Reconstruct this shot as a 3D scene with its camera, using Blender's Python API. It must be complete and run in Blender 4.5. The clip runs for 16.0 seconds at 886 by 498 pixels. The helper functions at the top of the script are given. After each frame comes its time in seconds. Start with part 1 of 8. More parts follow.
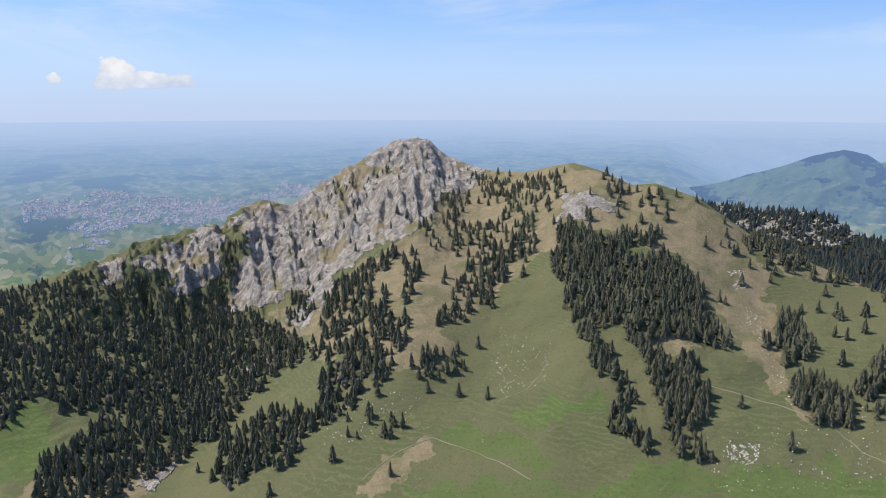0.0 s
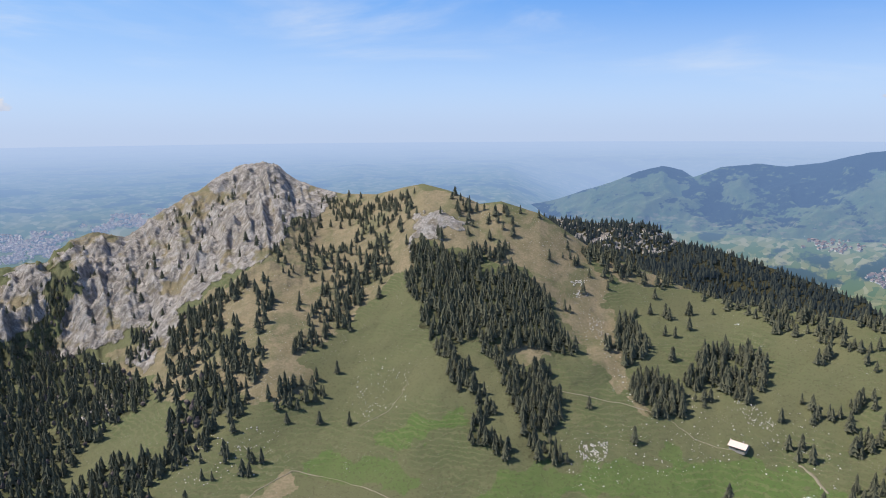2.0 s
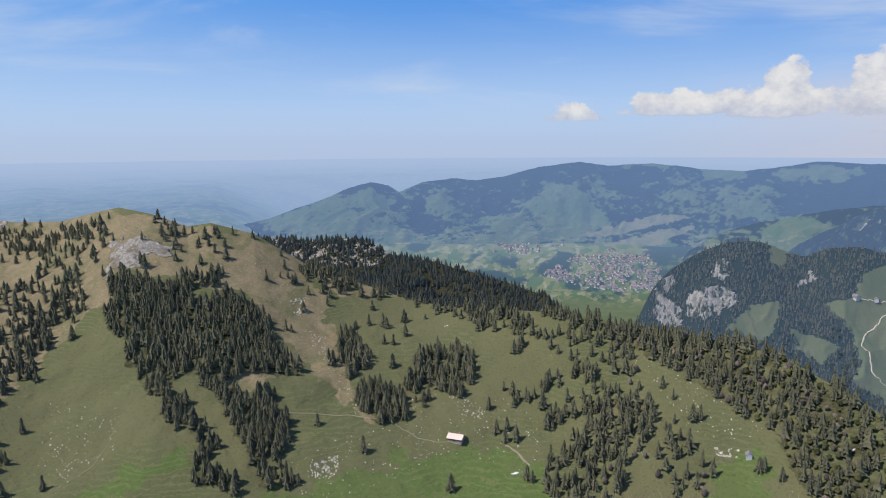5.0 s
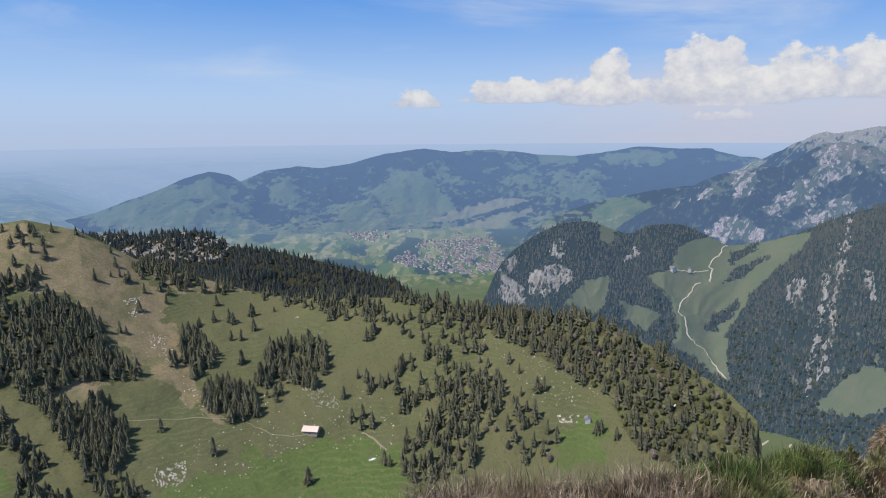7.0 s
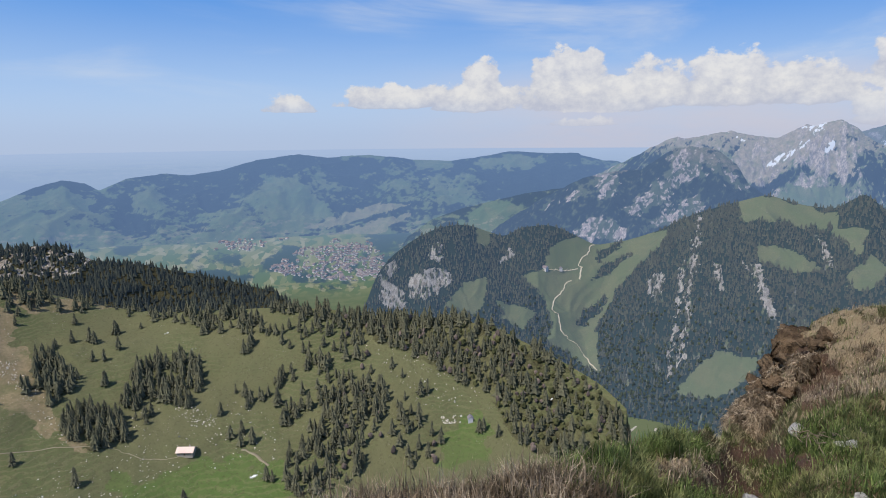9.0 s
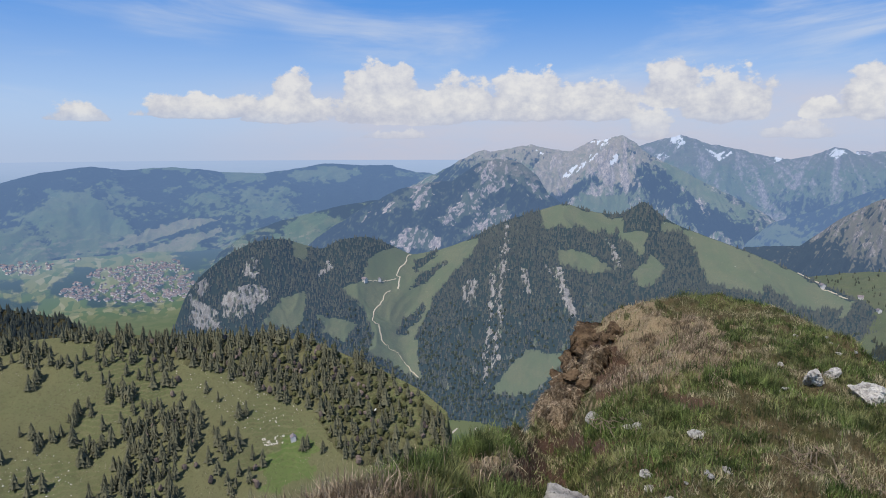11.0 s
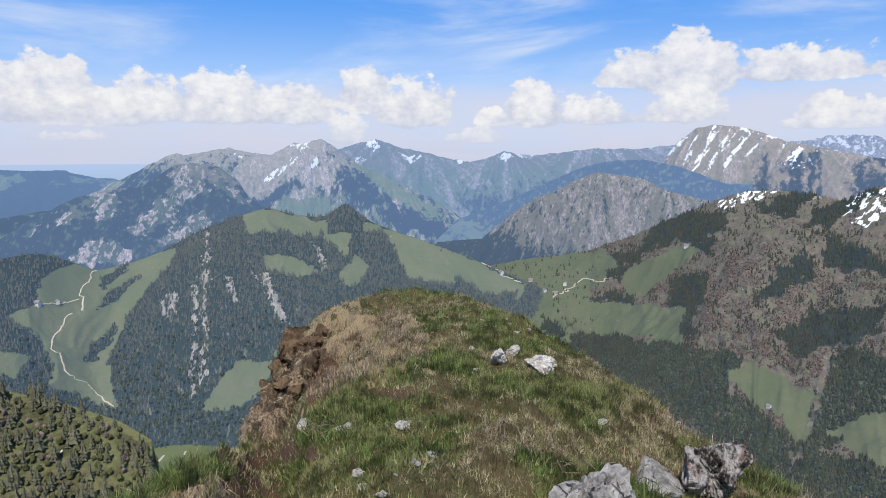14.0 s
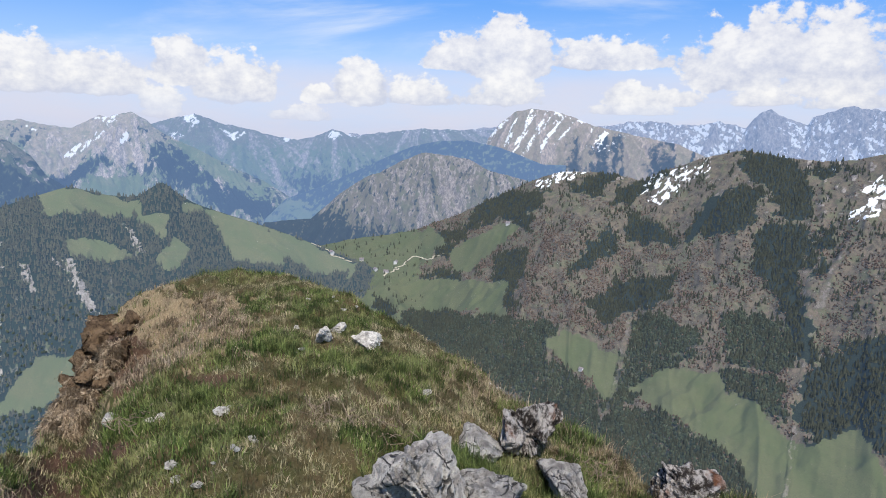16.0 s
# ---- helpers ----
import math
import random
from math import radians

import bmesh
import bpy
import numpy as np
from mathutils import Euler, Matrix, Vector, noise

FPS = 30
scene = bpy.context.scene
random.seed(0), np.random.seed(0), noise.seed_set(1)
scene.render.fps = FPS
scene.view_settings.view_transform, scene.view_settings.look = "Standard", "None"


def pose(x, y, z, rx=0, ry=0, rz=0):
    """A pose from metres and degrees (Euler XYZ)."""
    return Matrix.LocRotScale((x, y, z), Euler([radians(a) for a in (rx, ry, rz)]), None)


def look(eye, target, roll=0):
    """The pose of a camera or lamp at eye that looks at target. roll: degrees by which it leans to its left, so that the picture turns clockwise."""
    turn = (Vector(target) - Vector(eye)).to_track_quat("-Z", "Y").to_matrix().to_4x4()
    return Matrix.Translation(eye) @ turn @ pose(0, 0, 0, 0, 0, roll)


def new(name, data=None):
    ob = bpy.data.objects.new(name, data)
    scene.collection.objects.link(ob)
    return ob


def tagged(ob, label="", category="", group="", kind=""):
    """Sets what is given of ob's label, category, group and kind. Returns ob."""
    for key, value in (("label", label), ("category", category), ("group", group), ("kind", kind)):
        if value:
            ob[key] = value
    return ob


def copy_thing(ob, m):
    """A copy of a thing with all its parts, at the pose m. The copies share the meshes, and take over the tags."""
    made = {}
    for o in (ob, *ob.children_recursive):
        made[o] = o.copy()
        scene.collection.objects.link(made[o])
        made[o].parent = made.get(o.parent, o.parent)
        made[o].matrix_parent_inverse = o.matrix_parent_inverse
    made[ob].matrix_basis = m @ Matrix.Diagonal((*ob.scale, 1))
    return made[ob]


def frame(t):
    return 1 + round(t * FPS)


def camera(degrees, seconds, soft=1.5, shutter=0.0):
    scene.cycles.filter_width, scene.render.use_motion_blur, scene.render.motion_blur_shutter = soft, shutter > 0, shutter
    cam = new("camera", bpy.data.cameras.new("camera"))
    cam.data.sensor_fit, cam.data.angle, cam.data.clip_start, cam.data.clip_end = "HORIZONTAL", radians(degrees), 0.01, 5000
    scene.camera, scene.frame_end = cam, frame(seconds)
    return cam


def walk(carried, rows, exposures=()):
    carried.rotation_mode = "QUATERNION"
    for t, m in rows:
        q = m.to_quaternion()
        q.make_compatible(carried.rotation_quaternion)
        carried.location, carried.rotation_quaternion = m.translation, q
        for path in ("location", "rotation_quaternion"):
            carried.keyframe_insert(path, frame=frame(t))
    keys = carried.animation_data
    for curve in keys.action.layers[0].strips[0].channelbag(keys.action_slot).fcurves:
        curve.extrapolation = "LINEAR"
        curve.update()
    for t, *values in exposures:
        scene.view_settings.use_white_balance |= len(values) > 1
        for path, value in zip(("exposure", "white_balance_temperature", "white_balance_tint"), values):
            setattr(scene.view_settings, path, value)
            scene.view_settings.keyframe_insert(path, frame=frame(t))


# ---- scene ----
cam = camera(66.2, 16.0, 1.0)
PATH = [
    (0.0, pose(-0.192, 0.151, 0.052, 78.00, -0.00, 0.00)),
    (0.5, pose(-0.191, 0.150, 0.052, 79.12, 0.07, -3.62)),
    (1.0, pose(-0.189, 0.148, 0.051, 79.53, 0.14, -6.34)),
    (1.5, pose(-0.188, 0.147, 0.051, 79.82, 0.35, -9.05)),
    (2.0, pose(-0.186, 0.146, 0.051, 79.81, 0.41, -12.55)),
    (2.5, pose(-0.184, 0.145, 0.050, 79.69, 0.01, -17.35)),
    (3.0, pose(-0.183, 0.143, 0.050, 80.08, -0.26, -22.34)),
    (3.5, pose(-0.181, 0.142, 0.049, 80.76, 0.10, -26.40)),
    (6.0, pose(-0.173, 0.136, 0.047, 80.52, 0.24, -43.40)),
    (6.5, pose(-0.172, 0.135, 0.047, 80.16, 0.35, -46.99)),
    (7.0, pose(-0.170, 0.133, 0.046, 79.97, 0.49, -49.29)),
    (7.5, pose(-0.168, 0.132, 0.046, 80.43, 0.42, -52.27)),
    (8.0, pose(-0.167, 0.131, 0.045, 80.68, 0.33, -55.34)),
    (10.5, pose(-0.159, 0.125, 0.043, 80.53, 0.29, -69.20)),
    (11.0, pose(-0.120, 0.093, 0.040, 81.27, 0.02, -74.94)),
    (11.5, pose(-0.098, 0.082, 0.034, 81.25, -0.19, -79.36)),
    (12.0, pose(-0.099, 0.080, 0.034, 80.64, -0.45, -83.09)),
    (12.5, pose(-0.084, 0.074, 0.030, 79.42, -0.64, -86.56)),
    (13.0, pose(-0.054, 0.064, 0.037, 79.23, -0.65, -90.97)),
    (13.5, pose(-0.036, 0.063, 0.040, 80.34, -0.43, -96.30)),
    (14.0, pose(-0.030, 0.062, 0.036, 81.60, -0.21, -99.58)),
    (14.5, pose(-0.022, 0.049, 0.024, 81.89, -0.41, -103.04)),
    (15.0, pose(-0.015, 0.030, 0.016, 81.15, -1.11, -106.62)),
    (15.5, pose(-0.002, 0.009, 0.006, 80.98, -1.47, -110.35)),
    (16.0, pose(-0.000, 0.000, 0.000, 80.07, -1.47, -113.78)),
]
walk(cam, PATH, [(0.0, 0.0), (2.0, -0.05), (3.0, -0.21), (3.5, -0.23), (6.0, -0.23), (11.0, -0.28), (12.5, -0.13), (14.5, 0.0), (16.0, 0.05)])

# ---- world, sun, exposure ----
SUN_BEARING, SUN_HEIGHT = -72.0, 54.0      # bearings clockwise from the first view, degrees
sun = new("sun", bpy.data.lights.new("sun", "SUN"))
sun.data.energy, sun.data.angle, sun.data.color = 5.0, radians(0.53), (1.0, 0.94, 0.85)
_a, _e = radians(SUN_BEARING), radians(SUN_HEIGHT)
_way = Vector((math.sin(_a) * math.cos(_e), math.cos(_a) * math.cos(_e), math.sin(_e)))
sun.matrix_world = look(_way * 50, (0, 0, 0))


class Nodes:
    """Short-hand for building a node tree."""

    def __init__(self, tree):
        self.tree = tree
        tree.nodes.clear()

    def add(self, kind, inputs=(), **props):
        n = self.tree.nodes.new(kind)
        for k, v in props.items():
            setattr(n, k, v)
        for k, v in dict(inputs).items():
            self.put(n.inputs[k], v)
        return n

    def put(self, socket, v):
        if isinstance(v, bpy.types.NodeSocket):
            self.tree.links.new(v, socket)
        elif v is not None:
            if socket.type == "RGBA" and not isinstance(v, (int, float)) and len(v) == 3:
                v = (*v, 1.0)
            socket.default_value = v

    def math(self, op, a, b=None, c=None, clamp=False):
        n = self.tree.nodes.new("ShaderNodeMath")
        n.operation, n.use_clamp = op, clamp
        for i, v in enumerate((a, b, c)):
            self.put(n.inputs[i], v)
        return n.outputs[0]

    def vmath(self, op, a, b=None, c=None, out=0):
        n = self.tree.nodes.new("ShaderNodeVectorMath")
        n.operation = op
        for i, v in enumerate((a, b, c)):
            self.put(n.inputs[i], v)
        return n.outputs[out]

    def mix(self, fac, a, b, blend="MIX"):
        n = self.tree.nodes.new("ShaderNodeMix")
        n.data_type, n.blend_type = "RGBA", blend
        self.put(n.inputs[0], fac)
        self.put(n.inputs[6], a)
        self.put(n.inputs[7], b)
        return n.outputs[2]

    def noise(self, vec, scale, detail=5.0, rough=0.55, dist=0.0, dims="3D"):
        n = self.tree.nodes.new("ShaderNodeTexNoise")
        n.noise_dimensions = dims
        self.put(n.inputs["Vector"], vec)
        n.inputs["Scale"].default_value, n.inputs["Detail"].default_value = scale, detail
        n.inputs["Roughness"].default_value, n.inputs["Distortion"].default_value = rough, dist
        return n.outputs["Fac"]

    def step(self, v, lo, hi, a=0.0, b=1.0):
        n = self.tree.nodes.new("ShaderNodeMapRange")
        n.interpolation_type = "SMOOTHSTEP"
        for i, q in enumerate((v, lo, hi, a, b)):
            self.put(n.inputs[i], q)
        return n.outputs[0]


def build_world():
    w = bpy.data.worlds.new("sky")
    scene.world = w
    w.use_nodes = True
    n = Nodes(w.node_tree)
    sky = n.add("ShaderNodeTexSky", sky_type="NISHITA", sun_disc=False, sun_elevation=radians(SUN_HEIGHT),
                sun_rotation=radians(SUN_BEARING), altitude=1500.0, air_density=1.0, dust_density=2.2, ozone_density=1.6)
    d = n.add("ShaderNodeTexCoord").outputs["Generated"]
    sx = n.add("ShaderNodeSeparateXYZ", {0: d})
    az = n.math("MULTIPLY", n.math("ARCTAN2", sx.outputs[0], sx.outputs[1]), 180 / math.pi)
    el = n.math("MULTIPLY", n.math("ARCSINE", sx.outputs[2]), 180 / math.pi)
    p = n.add("ShaderNodeCombineXYZ", {0: az, 1: el}).outputs[0]
    # deeper blue overhead, pale haze along the horizon
    high = n.mix(n.step(az, -45.0, 45.0), SKY_SUNWARD, SKY_HIGH)
    high = n.mix(n.step(el, 14.0, 50.0), high, SKY_ZENITH)
    base = n.mix(n.step(el, 1.0, 13.0), SKY_LOW, high)
    base = n.mix(n.step(el, -2.5, 4.5), SKY_HORIZON, base)
    # thin high cloud in long streaks
    sp = n.vmath("MULTIPLY", p, (0.035, 0.16, 1.0))
    st = n.noise(sp, 1.0, 6.0, 0.6, 0.6)
    st2 = n.noise(n.vmath("MULTIPLY", p, (0.03, 0.07, 1.0)), 1.3, 3.0)
    cirrus = n.math("MULTIPLY", n.step(st, 0.42, 0.72), n.step(st2, 0.35, 0.62))
    cirrus = n.math("MULTIPLY", cirrus, n.step(el, 1.0, 7.0))
    base = n.mix(n.math("MULTIPLY", cirrus, 0.95), base, (0.80, 0.87, 1.0))
    # heaped clouds with flat bases: (bearing, height of the base, half width, height, thickness)
    big = n.noise(n.vmath("MULTIPLY", p, (0.42, 0.6, 1.0)), 1.0, 3.0, 0.55)
    bulge = n.add("ShaderNodeTexVoronoi", {"Vector": n.vmath("ADD", p, n.vmath("MULTIPLY", n.add("ShaderNodeTexNoise", {"Vector": p, "Scale": 0.8, "Detail": 3.0}).outputs["Color"], (1.0, 1.0, 0.0))), "Scale": 0.75}, feature="SMOOTH_F1").outputs["Distance"]
    small = n.noise(n.vmath("MULTIPLY", p, (1.3, 1.6, 1.0)), 1.0, 5.0, 0.6)
    field, rise = None, None
    for a, e, wa, we, thick in HEAPS:
        v = n.vmath("MULTIPLY_ADD", p, (1 / wa, 1 / we, 0.0), (-a / wa, -e / we, 0.0))
        h = n.add("ShaderNodeSeparateXYZ", {0: v})
        low = n.math("MULTIPLY", n.math("MINIMUM", h.outputs[1], 0.0), 5.0)
        up = n.math("MAXIMUM", h.outputs[1], low)
        flat = n.math("ADD", low, n.math("MAXIMUM", h.outputs[1], 0.0))
        ln = n.vmath("LENGTH", n.add("ShaderNodeCombineXYZ", {0: h.outputs[0], 1: flat}).outputs[0], out=1)
        d = n.math("MULTIPLY", n.math("SUBTRACT", 1.0, ln), thick)
        field = d if field is None else n.math("MAXIMUM", field, d)
        r = n.math("SUBTRACT", n.math("MULTIPLY", up, 0.9), n.math("MULTIPLY", n.math("MAXIMUM", ln, 0.6), 1.3))
        rise = r if rise is None else n.math("MAXIMUM", rise, r)
    dens = n.math("MULTIPLY_ADD", n.math("SUBTRACT", big, 0.5), 0.75, field)
    dens = n.math("MULTIPLY_ADD", n.math("SUBTRACT", 0.42, bulge), 0.42, dens)
    dens = n.math("MULTIPLY_ADD", n.math("SUBTRACT", small, 0.5), 0.55, dens)
    alpha = n.step(dens, -0.02, 0.15)
    lit = n.math("MULTIPLY_ADD", n.math("SUBTRACT", 0.45, bulge), 0.9, n.math("MULTIPLY_ADD", rise, 0.8, 1.0))
    lit = n.math("MULTIPLY_ADD", n.math("SUBTRACT", small, 0.5), 1.6, lit, clamp=True)
    cloud = n.mix(lit, CLOUD_SHADE, CLOUD_LIT)
    # a broad lavender veil under the heaped clouds
    veil = n.math("MULTIPLY", n.step(az, 50.0, 72.0), n.math("MULTIPLY", n.step(el, 6.2, 3.2), n.step(az, 175.0, 150.0)))
    veil = n.math("MULTIPLY", veil, n.step(n.noise(n.vmath("MULTIPLY", p, (0.10, 0.35, 1.0)), 1.0, 5.0, 0.6), 0.25, 0.7, 0.45, 0.95))
    base = n.mix(veil, base, VEIL)
    soft = n.math("MULTIPLY", alpha, n.step(el, 0.5, 3.2, 0.45, 0.97))
    seen = n.mix(soft, base, cloud)
    bg = n.add("ShaderNodeBackground", {0: n.mix(0.85, n.mix(1.0, sky.outputs[0], (0.1, 0.1, 0.1), "MULTIPLY"), seen), 1: 1.0})
    out = n.add("ShaderNodeOutputWorld", {0: bg.outputs[0]})


SKY_ZENITH = (0.030, 0.11, 0.36)
SKY_HIGH, SKY_SUNWARD, SKY_LOW, SKY_HORIZON = (0.085, 0.36, 0.98), (0.24, 0.55, 1.08), (0.52, 0.74, 1.10), (0.56, 0.69, 0.95)
VEIL = (0.70, 0.71, 0.87)
CLOUD_LIT, CLOUD_SHADE = (1.0, 0.97, 0.96), (0.60, 0.62, 0.76)
HEAPS = []
HEAPS.append((-25.0, 1.4, 1.6, 2.0, 1.0))
HEAPS.append((-22.3, 1.4, 3.0, 1.2, 1.0))
HEAPS.append((-29.1, 1.6, 0.5, 0.6, 1.0))
HEAPS.append((46.8, 1.9, 2.3, 1.2, 0.65))
HEAPS.append((55.1, 2.3, 4.6, 1.7, 1.0))
HEAPS.append((59.2, 2.5, 3.1, 1.5, 1.0))
HEAPS.append((56.5, 2.3, 2.9, 1.5, 1.0))
HEAPS.append((62.3, 2.1, 4.0, 2.2, 1.0))
HEAPS.append((62.8, 2.9, 2.0, 3.3, 1.0))
HEAPS.append((70.0, 2.7, 3.6, 4.3, 1.0))
HEAPS.append((72.2, 2.1, 6.8, 2.8, 1.0))
HEAPS.append((76.5, 2.4, 3.4, 3.4, 1.0))
HEAPS.append((81.8, 2.5, 3.7, 3.7, 1.0))
HEAPS.append((87.0, 2.4, 4.4, 2.9, 1.0))
HEAPS.append((93.1, 3.5, 2.6, 3.4, 1.0))
HEAPS.append((97.2, 2.4, 3.5, 3.7, 0.8))
HEAPS.append((70.9, 0.6, 2.6, 0.7, 0.5))
HEAPS.append((91.4, 1.2, 1.9, 1.5, 0.7))
HEAPS.append((102.1, 0.8, 2.9, 0.9, 0.6))
HEAPS.append((107.0, 2.4, 2.5, 3.5, 1.0))
HEAPS.append((103.6, 2.1, 1.6, 1.4, 1.0))
HEAPS.append((111.7, 2.3, 3.2, 2.0, 0.7))
HEAPS.append((115.2, 5.3, 3.8, 2.7, 1.0))
HEAPS.append((118.8, 4.9, 4.4, 4.3, 1.0))
HEAPS.append((126.8, 5.4, 5.1, 2.3, 0.75))
HEAPS.append((119.0, 2.5, 3.5, 2.3, 0.6))
HEAPS.append((128.8, 2.5, 2.4, 1.9, 1.0))
HEAPS.append((131.7, 2.5, 2.7, 1.4, 0.8))
HEAPS.append((136.1, 4.2, 4.0, 4.6, 0.75))
HEAPS.append((138.8, 5.2, 2.8, 5.1, 0.8))
HEAPS.append((143.1, 3.9, 4.0, 5.9, 0.8))
HEAPS.append((128.8, 1.7, 3.7, 0.9, 0.5))
HEAPS.append((138.2, 2.6, 2.9, 1.4, 0.7))
HEAPS.append((143.9, 2.4, 3.5, 1.5, 0.6))
HEAPS.append((102.8, 0.7, 3.3, 1.3, 0.5))
HEAPS.append((91.6, 0.7, 1.8, 2.2, 0.5))
build_world()


# ---- arithmetic for the terrain ----
def lattice(ix, iy, seed):
    h = (ix.astype(np.int64) * 374761393 + iy.astype(np.int64) * 668265263 + seed * 974711) & 0x7FFFFFFF
    h = ((h ^ (h >> 13)) * 1274126177) & 0x7FFFFFFF
    return ((h ^ (h >> 16)) & 0xFFFF) / 65535.0


def vnoise(x, y, seed=0):
    """Smooth noise from -1 to 1 at any array of places."""
    ix, iy = np.floor(x), np.floor(y)
    fx, fy = x - ix, y - iy
    fx, fy = fx * fx * fx * (fx * (fx * 6 - 15) + 10), fy * fy * fy * (fy * (fy * 6 - 15) + 10)
    a, b = lattice(ix, iy, seed), lattice(ix + 1, iy, seed)
    c, d = lattice(ix, iy + 1, seed), lattice(ix + 1, iy + 1, seed)
    return 2 * (a + (b - a) * fx + (c - a) * fy + (a - b - c + d) * fx * fy) - 1


def fbm(x, y, octaves=5, seed=0, gain=0.5):
    v, amp, tot = 0.0, 1.0, 0.0
    for k in range(octaves):
        v = v + amp * vnoise(x * 2 ** k + 17.3 * k, y * 2 ** k - 9.1 * k, seed + k)
        tot += amp
        amp *= gain
    return v / tot * 1.6


def ridged(x, y, octaves=4, seed=0):
    v, amp, tot = 0.0, 1.0, 0.0
    for k in range(octaves):
        v = v + amp * (1 - 2 * np.abs(vnoise(x * 2 ** k + 5.7 * k, y * 2 ** k + 3.3 * k, seed + k)))
        tot += amp
        amp *= 0.5
    return v / tot


def curve(pairs, x):
    """A value along the bearing, from (bearing, value) pairs."""
    p = np.array(pairs, float)
    return np.interp(x, p[:, 0], p[:, 1])


def inside(poly, a, e):
    """Whether bearings a and dips e lie in an outline."""
    hit = np.zeros(a.shape, bool)
    for (x0, y0), (x1, y1) in zip(poly, poly[1:] + poly[:1]):
        if y0 != y1:
            hit ^= ((y0 > e) != (y1 > e)) & (a < (x1 - x0) * (e - y0) / (y1 - y0) + x0)
    return hit


def cover(polys, a, e, rough=0.5, scale=1.2, seed=0):
    """1 inside any of the outlines (or the outline's own share, given as (share, outline)), with ragged edges, else 0."""
    ja = a + rough * fbm(a * scale, e * scale * 1.5, 4, seed)
    je = e + rough * 0.7 * fbm(a * scale, e * scale * 1.5, 4, seed + 50)
    m = np.zeros(a.shape)
    for p in polys:
        share, p = p if isinstance(p, tuple) else (1.0, p)
        xs, ys = [q[0] for q in p], [q[1] for q in p]
        box = (ja > min(xs)) & (ja < max(xs)) & (je > min(ys)) & (je < max(ys))
        m[box] = np.maximum(m[box], share * inside(p, ja[box], je[box]))
    return m


def mesh_of(name, verts, faces, smooth=True):
    """A mesh from vertex and face arrays (all faces with equally many corners)."""
    me = bpy.data.meshes.new(name)
    verts, faces = np.asarray(verts, np.float32), np.asarray(faces, np.int32)
    me.vertices.add(len(verts))
    me.vertices.foreach_set("co", verts.ravel())
    me.loops.add(faces.size)
    me.loops.foreach_set("vertex_index", faces.ravel())
    me.polygons.add(len(faces))
    me.polygons.foreach_set("loop_start", np.arange(0, faces.size, faces.shape[1], dtype=np.int32))
    me.update(calc_edges=True)
    me.polygons.foreach_set("use_smooth", np.full(len(faces), smooth))
    return me


def grid_faces(rows, cols):
    i = np.arange(rows * cols).reshape(rows, cols)
    return np.stack((i[:-1, :-1], i[:-1, 1:], i[1:, 1:], i[1:, :-1]), -1).reshape(-1, 4)


def put_cover(me, rock, forest, dry, snow, lush):
    for key, v in (("rock", rock), ("forest", forest), ("dry", dry), ("snow", snow), ("lush", lush)):
        at = me.attributes.new(key, "FLOAT", "POINT")
        at.data.foreach_set("value", np.asarray(v, np.float32).ravel())


def ribs(A, f, peaks, amp, every, seed):
    """Sharp ribs and gullies that spread out downhill from each of the peaks (bearings)."""
    z = 0.0
    for k, a0 in enumerate(peaks):
        w = np.exp(-((A - a0) / 7.0) ** 2)
        q = (A - a0) / (1.22 - np.clip(f, 0, 1)) + 0.5 * fbm(A * 0.9, f * 4, 4, seed + k)
        z = z + w * ridged(q / every, f * 1.3 + 0.1 * q, 4, seed + 7 * k)
    return amp * z * np.clip(4.0 * f * (1.0 - f) + 0.004, 0, 1) ** 0.8


def streaks(s, peaks, every, seed, along=2.2):
    """Uneven streaks from -1 to 1 that run down the fall lines from the peaks."""
    f = np.clip(s.U, 0, 1)
    v, tot = 0.0, 1e-6
    for k, a0 in enumerate(peaks):
        w = np.exp(-((s.A - a0) / 5.0) ** 2)
        q = (s.A - a0) / (1.25 - f) + 0.35 * fbm(s.A * 1.2, s.E * 1.2, 3, seed + 60)
        v = v + w * fbm(q / every, f * along + 0.15 * q, 5, seed + 11 * k, 0.62)
        tot = tot + w
    return v / tot


def spur(A, f, top, foot, high, wide):
    """A sharp ridge of the given height that runs down from top to foot, both (bearing, share of the way up)."""
    ax, ay, bx, by = top[0], top[1] * 9, foot[0], foot[1] * 9
    wob = 0.5 * fbm(A * 0.8, f * 5, 3, int(ax * 7))
    px, py = A + wob - ax, f * 9 - ay
    t = np.clip((px * (bx - ax) + py * (by - ay)) / ((bx - ax) ** 2 + (by - ay) ** 2), 0, 1)
    d = np.hypot(px - t * (bx - ax), py - t * (by - ay))
    return high * np.clip(1 - d / (wide * (0.4 + 0.8 * t)), 0, 1) ** 1.2 * np.clip(2.6 * (1 - f), 0, 1)


